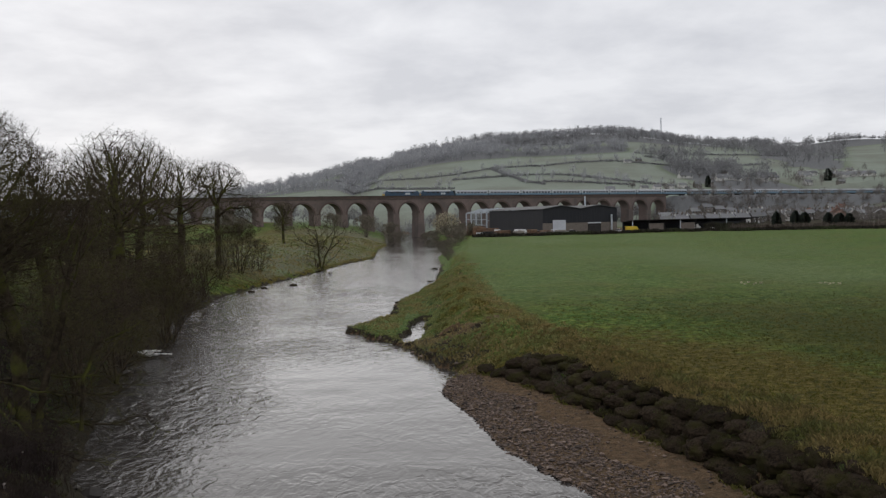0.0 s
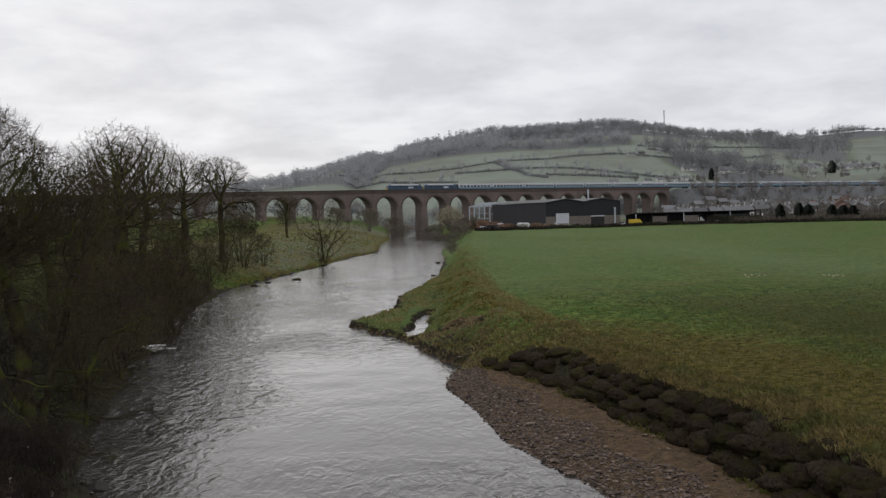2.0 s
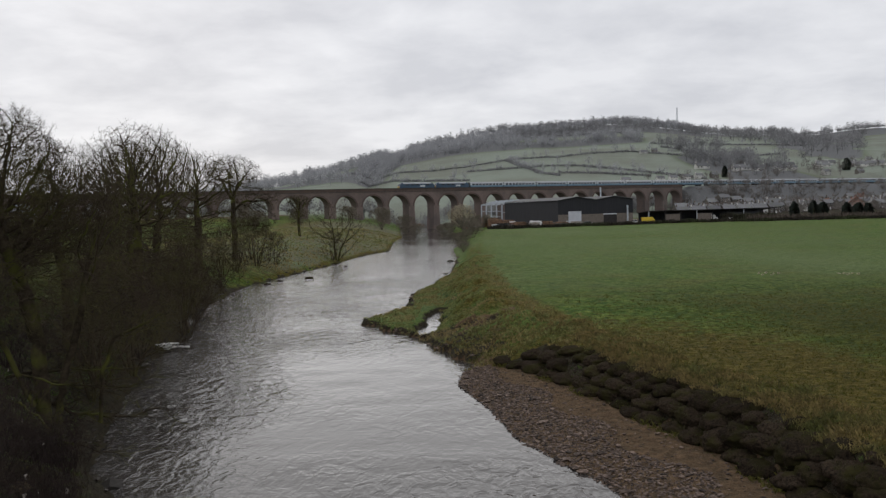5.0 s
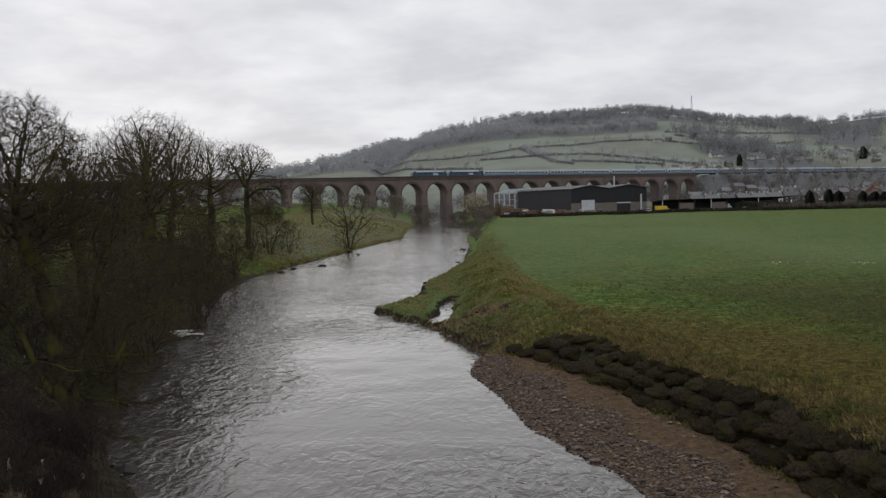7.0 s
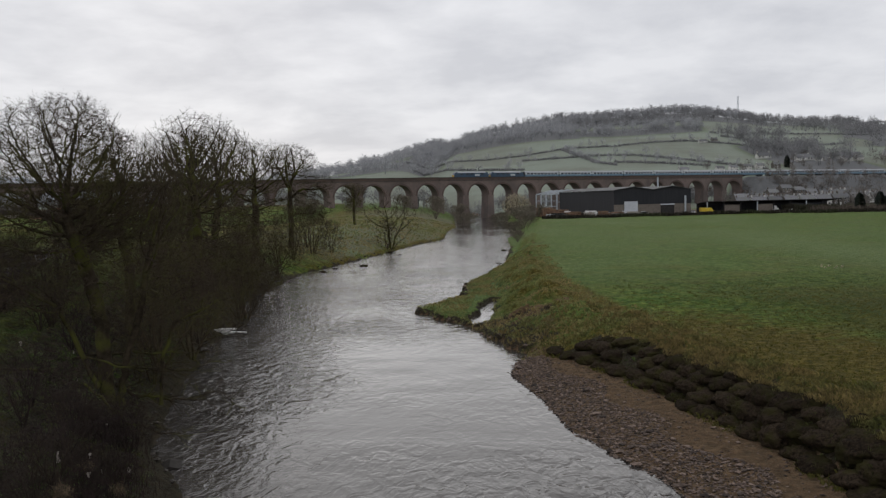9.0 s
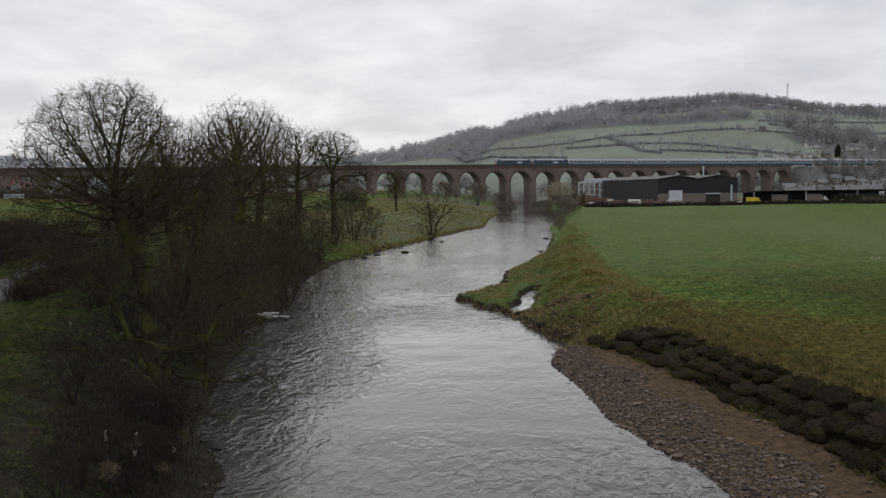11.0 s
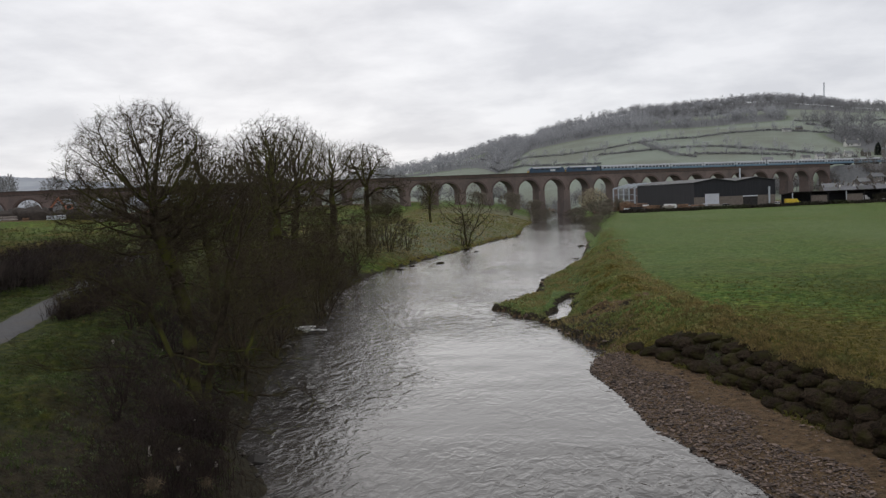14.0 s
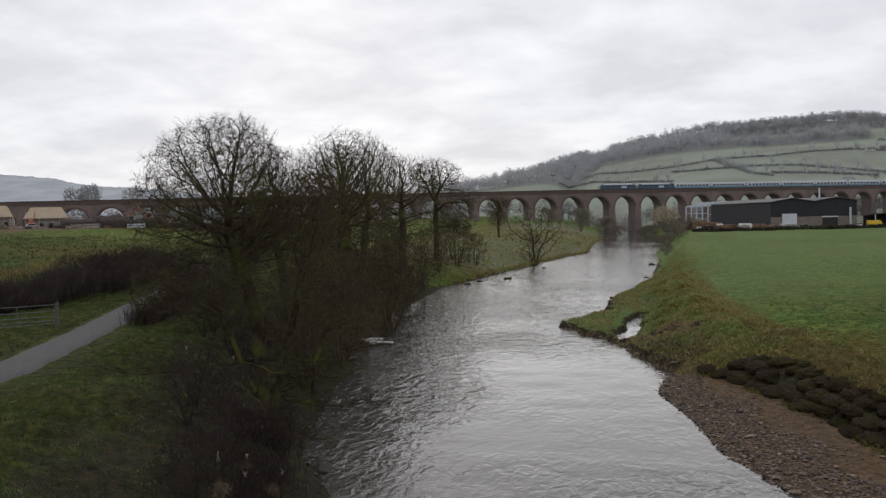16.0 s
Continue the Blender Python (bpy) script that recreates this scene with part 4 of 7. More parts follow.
def build_viaduct():
    v = thing("viaduct", "long red-brick railway viaduct of tall round arches across the valley", "viaduct", m=rail_pose(0))
    arch = ring = pier = par = cope = None
    n0, n1 = -24, 14
    for n in range(n0, n1 + 1):
        k = ARCH_K0 + n * PITCH
        dz = min(0.0, 0.0045 * (k - ARCH_K0))     # the line falls gently to the south
        at = Matrix.Translation((k, 0, dz))
        if arch is None:
            arch = part("arch", arch_mesh(), M_BRICK, v)
            ring = part("arch_ring", arch_ring_bm(), M_BRICK_DARK, arch)
            pier = part("pier", pier_bm(), M_BRICK, v)
            bm = bmesh.new()
            for y in (-DEPTH / 2 + 0.18, DEPTH / 2 - 0.18):
                box_bm(PITCH - 0.01, 0.45, 1.1, (0, y, PARAPET - 1.35 + 0.004), bm=bm)
            par = part("parapet", bm, M_BRICK_DARK, v)
            bm = bmesh.new()
            for y in (-DEPTH / 2 + 0.1, DEPTH / 2 - 0.1):
                box_bm(PITCH - 0.02, 0.75, 0.28, (0, y, PARAPET - 0.25 + 0.002), bm=bm)
                box_bm(PITCH - 0.02, 0.62, 0.30, (0, y, PARAPET - 1.75), bm=bm)
            cope = part("coping", bm, M_COPING, v)
            arch.matrix_local = at
            par.matrix_local = at
            cope.matrix_local = at
            pier.matrix_local = Matrix.Translation((k - PITCH / 2, 0, SPRING + dz))
            continue
        a = share("arch", arch.data, v, at)
        share("arch_ring", ring.data, a)
        share("parapet", par.data, v, at)
        share("coping", cope.data, v, at)
        share("pier", pier.data, v, Matrix.Translation((k - PITCH / 2, 0, SPRING + dz)))
    share("pier", pier.data, v, Matrix.Translation((ARCH_K0 + n1 * PITCH + PITCH / 2, 0, SPRING)))
    part("track_bed", box_bm((n1 + 1) * PITCH, DEPTH - 0.9, 0.3, (ARCH_K0 + n1 / 2 * PITCH, 0, RAIL_Z - 0.25)), M_BALLAST, v, "grey stone ballast")
    return v


M_BALLAST = mat("ballast", (0.16, 0.15, 0.14), (0.09, 0.085, 0.08), 3.0)
build_viaduct()

# ---- train ----
M_BLUE = mat("loco_blue", (0.035, 0.075, 0.125), (0.025, 0.055, 0.095), 0.8, 0.45, spec=0.5)
M_YELLOW = mat("loco_yellow", (0.48, 0.33, 0.08), (0.38, 0.26, 0.06), 1.0, 0.5)
M_COACH_PALE = mat("coach_pale", (0.50, 0.54, 0.56), (0.42, 0.46, 0.48), 0.6, 0.5)
M_COACH_BLUE = mat("coach_blue", (0.16, 0.26, 0.33), (0.12, 0.20, 0.27), 0.6, 0.5)
M_ROOF_GREY = mat("roof_grey", (0.42, 0.43, 0.45), (0.30, 0.31, 0.33), 0.7, 0.7)
M_DARKGLASS = mat("dark_glass", (0.03, 0.035, 0.04), (0.02, 0.022, 0.026), 1.0, 0.12, spec=0.6)
M_IRON = mat("grimy_iron", (0.04, 0.038, 0.036), (0.022, 0.02, 0.02), 2.0, 0.8)
COACH = 20.2


def wheel_mesh():
    bm = bmesh.new()
    bmesh.ops.create_cone(bm, cap_ends=True, segments=14, radius1=0.46, radius2=0.46, depth=1.5, matrix=Matrix.Rotation(radians(90), 4, "X"))
    return bm


def roof_profile(w, z0, rise, n=8):
    return [(w * math.cos(math.pi * i / n), z0 + rise * math.sin(math.pi * i / n)) for i in range(n + 1)]


def bogies(t, length):
    for s in (-1, 1):
        b = part("bogie", box_bm(3.4, 2.3, 0.55, (s * (length / 2 - 3.3), 0, 0.45), 0.08), M_IRON, t)
        for d in (-1.25, 1.25):
            w = part("wheelset", wheel_mesh(), M_IRON, b)
            w.matrix_local = Matrix.Translation((s * (length / 2 - 3.3) + d, 0, 0.46))


def build_coach():
    t = thing("railway_coach", "pale grey and blue passenger coach with a row of windows", "coach", "train coaches")
    L = COACH - 0.6
    part("body", prism_bm([(-1.36, 1.0), (1.36, 1.0), (1.40, 2.05), (-1.40, 2.05)], L, axis="x"), M_COACH_BLUE, t, "pale blue lower side")
    part("window_band", prism_bm([(-1.40, 2.05), (1.40, 2.05), (1.36, 3.0), (-1.36, 3.0)], L, axis="x"), M_COACH_PALE, t)
    part("roof", prism_bm(roof_profile(1.36, 3.0, 0.78), L, axis="x"), M_ROOF_GREY, t)
    part("underframe", box_bm(L - 7.5, 2.2, 0.5, (0, 0, 0.5)), M_IRON, t)
    for e in (-1, 1):
        part("gangway", box_bm(0.32, 1.2, 2.3, (e * (L / 2 + 0.155), 0, 1.1)), M_IRON, t)
    me = None
    for i in range(9):
        for s in (-1, 1):
            m = Matrix.Translation((-L / 2 + 1.7 + i * (L - 3.4) / 8, s * 1.385, 2.12))
            if me is None:
                w = part("window", box_bm(1.45, 0.05, 0.75), M_DARKGLASS, t)
                me = w.data
                w.matrix_local = m
            else:
                share("window", me, t, m)
    bogies(t, L)
    return t


def build_loco():
    t = thing("diesel_locomotive", "dark blue diesel locomotive with yellow nose panels", "locomotive", "train locomotives")
    L = 19.0
    part("body", prism_bm([(-1.35, 0.95), (1.35, 0.95), (1.38, 3.05), (-1.38, 3.05)], L - 3.6, axis="x"), M_BLUE, t)
    part("roof", prism_bm(roof_profile(1.38, 3.05, 0.75), L - 3.6, axis="x"), M_ROOF_GREY, t)
    for e in (-1, 1):
        bm = prism_bm([(1.8 * 0, 0.95), (1.8, 0.95), (1.8, 2.1), (1.15, 3.2), (0.0, 3.65)], 2.66, axis="y")
        if e < 0:
            bmesh.ops.scale(bm, vec=(-1, 1, 1), verts=bm.verts[:])
            bmesh.ops.reverse_faces(bm, faces=bm.faces[:])
        c = part("cab", bm, M_BLUE, t)
        part("nose_panel", box_bm(0.05, 2.5, 1.1, (e * 1.82, 0, 0.98)), M_YELLOW, c, "warning-yellow nose panel")
        c.matrix_local = Matrix.Translation((e * (L / 2 - 1.8), 0, 0))
        bm = box_bm(0.06, 2.1, 0.75, (e * 1.50, 0, 2.3))
        bmesh.ops.rotate(bm, cent=(e * 1.50, 0, 2.65), matrix=Matrix.Rotation(-e * 0.53, 3, "Y"), verts=bm.verts[:])
        part("windscreen", bm, M_DARKGLASS, c)
        part("buffer_beam", box_bm(0.3, 2.5, 0.5, (e * 1.96, 0, 0.7)), M_IRON, c)
    for s in (-1, 1):
        part("side_mark", box_bm(2.6, 0.03, 0.9, (3.0, s * 1.385, 1.6)), M_COACH_PALE, t, "white shape on the side")
        for x in (-5.5, -2.5, 0, 5.8):
            part("grille", box_bm(1.4, 0.04, 0.55, (x, s * 1.385, 2.35)), M_IRON, t)
    part("fuel_tank", box_bm(5.0, 2.2, 0.6, (0, 0, 0.4), 0.08), M_IRON, t)
    bogies(t, L)
    return t


def build_train():
    k = 50.0 + 9.6
    side = 1.0
    loco = build_loco()
    zr = RAIL_Z + 0.05
    loco.matrix_world = rail_pose(k, zr) @ Matrix.Translation((0, -side, 0))
    k += 19.9
    copy_thing(loco, rail_pose(k, zr) @ Matrix.Translation((0, -side, 0)))
    k += 9.6 + 0.4 + COACH / 2
    coach = build_coach()
    coach.matrix_world = rail_pose(k, zr) @ Matrix.Translation((0, -side, 0))
    for i in range(1, 18):
        copy_thing(coach, rail_pose(k + i * COACH, zr) @ Matrix.Translation((0, -side, 0)))


build_train()

# ---- trees and thicket of the left bank ----
def sideways(u, z, r, rz, w, depth=0.0):
    """A lobe of the near tree's crown, u metres across the line of sight from the bridge."""
    return (0.88 * u - 0.48 * depth, 0.48 * u + 0.88 * depth, z, r, rz, w)


near = crown_meshes("near", 3, M_BARK, M_TWIG, height=13.6, radius=5.0, low=2.0, n=10000, step=0.20, kill=0.25, thin=0.0074, base_r=0.33, twigs=5, twig_len=0.5, sub_twigs=2, shell=0.42, reach=3.0, crook=0.8, droop=0.06,
                    lobes=[sideways(-1.5, 10.0, 3.4, 3.6, 1.0), sideways(1.8, 8.9, 2.3, 2.3, 0.8), sideways(-3.6, 9.0, 2.1, 2.0, 0.7), sideways(-3.9, 6.6, 1.9, 1.4, 0.5), sideways(0.2, 5.6, 3.4, 2.6, 0.28),
                           sideways(3.7, 4.2, 2.6, 1.6, 0.32), sideways(-3.2, 5.2, 2.4, 1.7, 0.28), sideways(0.6, 8.6, 3.0, 2.6, 0.5, 2.4)],
                    stems=[[(0, 0, -0.3), (-0.05, 0, 1.5), (-0.2, 0.1, 3.4), (-0.5, -0.1, 5.4), (-1.0, -0.3, 7.2), (-1.4, -0.4, 8.4)], [(0.45, 0.2, -0.3), (0.8, 0.3, 1.8), (1.4, 0.7, 4.0), (1.6, 0.8, 6.0)], [(-0.25, -0.3, 0.6), (-0.9, -0.6, 2.4), (-1.7, -0.9, 4.6)],
                           [(1.9, 1.2, -0.5), (2.1, 1.2, 1.6), (2.6, 1.5, 3.6)]])
mid_a = crown_meshes("mid_a", 5, M_BARK, M_TWIG, height=15.0, radius=4.8, low=2.0, n=4400, step=0.30, kill=0.40, thin=0.0082, base_r=0.38, twigs=3, twig_len=0.5, sub_twigs=1, shell=0.3, reach=2.0, crook=0.75, droop=0.07,
                     lobes=[(0, 0, 10.9, 4.6, 4.1, 1.0), (0.8, 0.5, 6.0, 4.6, 3.6, 0.4)],
                     stems=[[(0, 0, -0.3), (0.2, 0, 3.0), (0.1, 0.1, 5.5), (-0.4, 0.2, 8.0)], [(0.5, 0.3, -0.3), (1.1, 0.5, 2.5), (1.6, 0.7, 5.0)]])
mid_b = crown_meshes("mid_b", 9, M_BARK, M_TWIG, height=16.5, radius=4.8, low=3.0, n=4000, step=0.32, kill=0.43, thin=0.0090, base_r=0.46, twigs=3, twig_len=0.55, sub_twigs=1, shell=0.3, reach=2.0, crook=0.75, droop=0.07,
                     lobes=[(0, 0, 12.3, 4.7, 4.2, 1.0), (-0.6, 0.5, 7.2, 4.4, 3.8, 0.4)],
                     stems=[[(0, 0, -0.3), (0.1, 0.2, 3.0), (-0.1, 0.1, 6.5), (0.3, 0.1, 9.0)]])
dome = crown_meshes("dome", 14, M_BARK, M_TWIG, height=16.0, radius=5.2, low=7.6, n=4600, step=0.30, kill=0.34, thin=0.0105, base_r=0.45, twigs=4, twig_len=0.5, sub_twigs=2, shell=0.12, reach=2.0, crook=0.6, droop=0.07,
                    lobes=[(-0.2, 0, 13.2, 4.3, 2.7, 1.0), (3.7, 0.2, 9.3, 3.3, 1.9, 0.6), (3.2, 0, 6.2, 3.4, 2.4, 0.34), (-2.0, 0, 8.2, 2.6, 2.2, 0.3)],
                    stems=[[(0, 0, -0.3), (0.1, 0.2, 3.5), (0.0, 0.1, 6.5), (0.1, 0.1, 9.0), (0.2, 0.1, 10.6), (0.1, 0.2, 12.0)], [(0.0, 0.1, 7.4), (1.2, 0.1, 8.6), (2.6, 0.2, 9.2)], [(0.1, 0.1, 9.0), (-0.8, -0.2, 10.6), (-1.5, -0.2, 12.4)],
                           [(0.2, 0.1, 10.2), (1.0, 0.3, 11.4), (1.7, 0.3, 12.6)], [(0.1, 0.2, 4.6), (1.2, 0.1, 5.6)], [(0.1, 0.1, 9.0), (0.3, 1.2, 10.8), (0.4, 2.0, 12.2)], [(0.1, 0.1, 9.2), (0.0, -1.2, 10.8), (0.2, -2.0, 12.3)], [(0.0, 0.1, 6.2), (-1.2, 0.2, 7.4)]])
shrub_a = tree_meshes("shrub_a", 21, M_SHRUB, M_SHRUB, height=6.5, radius=3.2, trunk_r=0.10, stems=5, limbs=6, branches=5, twigs=4, fine=0, low=0.06, thin=0.012, crown_base=-0.25, sides=(4, 3, 3, 3), segs=(4, 3, 2, 1))
shrub_b = tree_meshes("shrub_b", 23, M_BRAMBLE, M_BRAMBLE, height=4.0, radius=2.6, trunk_r=0.05, stems=7, limbs=6, branches=4, twigs=3, fine=0, low=0.04, thin=0.0105, crown_base=-0.4, sides=(4, 3, 3, 3), segs=(4, 3, 2, 1))
TALL = "tall leafless riverside tree with dark mossy limbs"
G_BANK = "trees along the left bank"
near_tree = plant("bare_tree", "leafless many-stemmed riverside tree with greenish mossy limbs", near, -18.1, 35.95, 0.0, group=G_BANK, sz=0.985)
def bough(pts, r0, seed, parent):
    """A crooked limb reaching out over the river with side shoots; a part of the tree it grows from."""
    r = random.Random(seed)
    V, F = [], []
    inv = parent.matrix_world.inverted()

    def limb(P, a, b, ns):
        k = len(V)
        for i, p in enumerate(P):
            t = (P[min(i + 1, len(P) - 1)] - P[max(i - 1, 0)]).normalized()
            e = t.orthogonal().normalized()
            g = t.cross(e)
            w = a + (b - a) * i / (len(P) - 1)
            for j in range(ns):
                v = inv @ (p + (e * math.cos(6.283 * j / ns) + g * math.sin(6.283 * j / ns)) * w)
                V.append((v.x, v.y, v.z))
        for i in range(len(P) - 1):
            for j in range(ns):
                F.append((k + i * ns + j, k + i * ns + (j + 1) % ns, k + (i + 1) * ns + (j + 1) % ns, k + (i + 1) * ns + j))

    P = []
    for a, b in zip(pts[:-1], pts[1:]):
        a, b = Vector(a), Vector(b)
        for i in range(4):
            P.append(a.lerp(b, i / 4) + Vector((r.gauss(0, 0.05), r.gauss(0, 0.05), r.gauss(0, 0.05))))
    P.append(Vector(pts[-1]))
    limb(P, r0, r0 * 0.25, 6)
    for i in range(3, len(P)):
        for _ in range(3):
            t = (P[i] - P[i - 1]).normalized()
            d = (t * 0.8 + Vector((r.gauss(0, 0.6), r.gauss(0, 0.6), r.gauss(0.1, 0.45)))).normalized()
            n = r.uniform(0.4, 1.5)
            Q = [P[i], P[i] + d * n * 0.5, P[i] + d * n + Vector((0, 0, r.uniform(-0.1, 0.25)))]
            limb(Q, r0 * 0.28, r0 * 0.10, 3)
            for _ in range(4):
                e = (d + Vector((r.gauss(0, 0.7), r.gauss(0, 0.7), r.gauss(0, 0.5)))).normalized()
                s = Q[1].lerp(Q[2], r.random())
                limb([s, s + e * r.uniform(0.2, 0.6)], r0 * 0.12, r0 * 0.04, 3)
    ob = new("bough", mesh_from("bough", V, F, M_BARK, True))
    ob.parent = parent


for i, (pts, r0) in enumerate(((([(-18.9, 36.2, 2.6), (-17.97, 36.99, 1.6), (-16.89, 37.24, 1.2), (-16.17, 38.04, 0.9), (-15.45, 38.99, 0.7), (-14.58, 40.46, 0.8), (-13.4, 38.79, 0.5)]), 0.09),
                               ([(-18.4, 34.6, 2.4), (-16.8, 33.2, 1.9), (-15.64, 32.33, 1.4), (-14.17, 32.12, 1.0), (-13.23, 32.62, 0.7)], 0.06),
                               ([(-18.9, 37.5, 2.8), (-18.7, 40.5, 1.8), (-17.45, 43.41, 1.2), (-17.12, 46.77, 1.0)], 0.08),
                               ([(-18.6, 35.2, 3.4), (-17.0, 35.4, 2.9), (-15.8, 36.4, 2.6), (-14.9, 37.6, 2.2)], 0.06),
                               ([(-19.9, 36.5, 3.2), (-18.9, 38.9, 3.0), (-17.6, 40.6, 2.6), (-16.4, 42.6, 2.3)], 0.07),
                               ([(-19.9, 34.6, 3.0), (-20.9, 32.9, 3.4), (-21.8, 31.6, 3.5), (-22.9, 31.2, 3.9)], 0.06))):
    bough(pts, r0, 60 + i, near_tree)
for me, x, y, rz, s, sz in ((mid_a, -23.6, 50.0, 0.5, 0.85, 0.80), (mid_a, -24.5, 64.5, 2.1, 1.0, 1.02), (mid_b, -29.5, 76.0, 1.0, 0.92, 0.9), (mid_a, -31.5, 88.0, 4.0, 1.12, 1.1),
                            (mid_b, -35.4, 115.0, 2.4, 1.12, 0.98), (mid_b, -38.5, 100.0, 3.3, 0.9, 0.92)):
    plant("bare_tree", TALL, me, x, y, rz, s, group=G_BANK, sz=sz)
plant("bare_tree", "domed leafless tree on a single trunk above the water", dome, -34.3, 128.7, 0.0, group=G_BANK)
plant("bare_tree", "small leafless tree alone on the grass bank", dome, -40.4, 214.6, 1.9, 0.78, sz=0.66, group=G_BANK)
multi = crown_meshes("multi", 33, M_BARK, M_TWIG, height=12.5, radius=6.2, low=1.5, n=700, step=0.42, kill=0.85, thin=0.022, base_r=0.20, twigs=2, twig_len=0.9, sub_twigs=1, shell=0.5,
                     stems=[[(0, 0, -0.3), (-0.3, 0.1, 3), (-0.5, 0.2, 6)], [(0.4, 0, -0.3), (1.0, 0, 2.5), (2.6, 0.2, 4.5)], [(-0.3, 0.3, -0.3), (-1.0, 0.5, 2.5)], [(0.7, 0.4, -0.2), (2.2, 0.4, 1.5), (4.2, 0.3, 2.6)]])
plant("bare_tree", "leafless many-stemmed tree leaning over the water's edge", multi, -24.0, 165.0, 0.7, 1.0, group=G_BANK, sz=0.9)
rb = random.Random(4)
M_LOWSHRUB = mat("grey_brown_twigs", (0.210, 0.185, 0.145), (0.125, 0.110, 0.085), 1.0, 0.95, spec=0.08)
shrub_c = tree_meshes("shrub_c", 27, M_LOWSHRUB, M_LOWSHRUB, height=5.0, radius=3.6, trunk_r=0.07, stems=8, limbs=6, branches=5, twigs=3, fine=0, low=0.04, thin=0.028, crown_base=-0.4, sides=(4, 3, 3, 3), segs=(3, 2, 2, 1))
SHRUB = "tangled leafless shrub of brown and mossy stems"
for y in np.arange(42.5, 98, 3.1):
    x = float(np.interp(y, LEFT_Y, LEFT_X))
    for k in range(2 if rb.random() < 0.4 else 1):
        off = rb.uniform(-0.5 if y > 48 else 0.6, 2.6) if k == 0 else rb.uniform(3.5, 8.0)
        off += 2.2 if k == 0 and 56 < y < 66 else 0.0
        plant("shrub", SHRUB, shrub_a if rb.random() < 0.62 else shrub_b, x - off, float(y) + rb.uniform(-1.2, 1.2), rb.uniform(0, 6.28), rb.uniform(0.75, 1.15) * (1.0 if y > 44 else 0.7),
              group="thicket on the left bank", category="shrub")
for x, y, s in ((-29.5, 104, 0.9), (-31.5, 112, 1.1), (-32.0, 121, 1.2), (-31.0, 129, 1.2), (-33.0, 134, 1.1), (-29.8, 137, 0.8), (-40, 122, 1.0), (-44, 140, 1.2), (-24.5, 163, 0.9), (-52, 150, 1.2),
                (-48, 118, 1.1), (-56, 110, 1.2), (-50, 95, 1.1), (-45, 84, 1.0), (-41, 76, 0.9), (-60, 126, 1.2)):
    plant("shrub", SHRUB, shrub_a, x, y, rb.uniform(0, 6.28), s, group="thicket on the left bank", category="shrub")
for x, y, s in ((-13.6, 23.5, 0.55), (-14.5, 26.0, 0.65), (-15.6, 28.5, 0.7), (-13.6, 28.3, 0.4), (-15.2, 31.0, 0.45), (-12.8, 20.0, 0.4), (-20.5, 39.0, 0.8), (-23.0, 42.0, 0.8), (-26.5, 46.5, 0.75), (-33.0, 51.5, 0.55), (-37.0, 58.6, 0.75), (-38.5, 61.5, 0.8), (-40.5, 65.0, 0.9), (-36.0, 62.5, 0.8), (-43.0, 70.0, 0.95), (-38.0, 68.0, 0.9)):
    plant("bramble_bush", "low brown bramble bush on the bank", shrub_b, x, y, rb.uniform(0, 6.28), s, group="brambles by the water", category="bush")
for x, y, s, sz in ((0.2, 205, 0.75, 0.8), (0.9, 181, 0.6, 0.5), (-3.5, 284, 0.9, 0.8), (5.2, 258, 0.8, 0.6), (1.6, 222, 0.9, 0.7), (3.5, 262, 1.2, 0.9), (-16.5, 306, 1.6, 1.3), (2.5, 300, 1.5, 1.2), (5.0, 285, 1.2, 0.8), (-6.0, 330, 1.4, 1.1), (-4, 345, 1.5, 1.2), (9.0, 318, 1.4, 1.0),
                    (-30, 330, 1.8, 1.8), (-45, 345, 1.6, 1.5), (-60, 320, 1.5, 1.3), (-22, 352, 1.7, 1.8), (-85, 330, 1.7, 1.6), (-72, 300, 1.5, 1.2)):
    plant("shrub", "leafless grey-brown bush by the river", shrub_c, x, y, rb.uniform(0, 6.28), s, sz=sz, group="bushes near the viaduct", category="shrub")

# pale round willow by the yard
M_WILLOW = mat("willow_twigs", (0.46, 0.41, 0.29), (0.32, 0.28, 0.19), 0.8, 0.9)
willow = crown_meshes("willow", 41, M_BARK, M_WILLOW, height=9.2, radius=5.4, low=0.8, n=1700, step=0.45, kill=0.6, thin=0.032, base_r=0.35, twigs=5, twig_len=1.1, sub_twigs=2, shell=0.25, reach=2.5, stems=[[(0, 0, -0.3), (0.1, 0, 2.6)], [(0.3, 0.2, -0.3), (1.0, 0.4, 2.2)], [(-0.3, 0.1, -0.3), (-1.1, -0.2, 2.2)]])
plant("willow_tree", "rounded pale tan willow beside the river", willow, 1.4, 335, 0.0, 1.0, z=2.0)


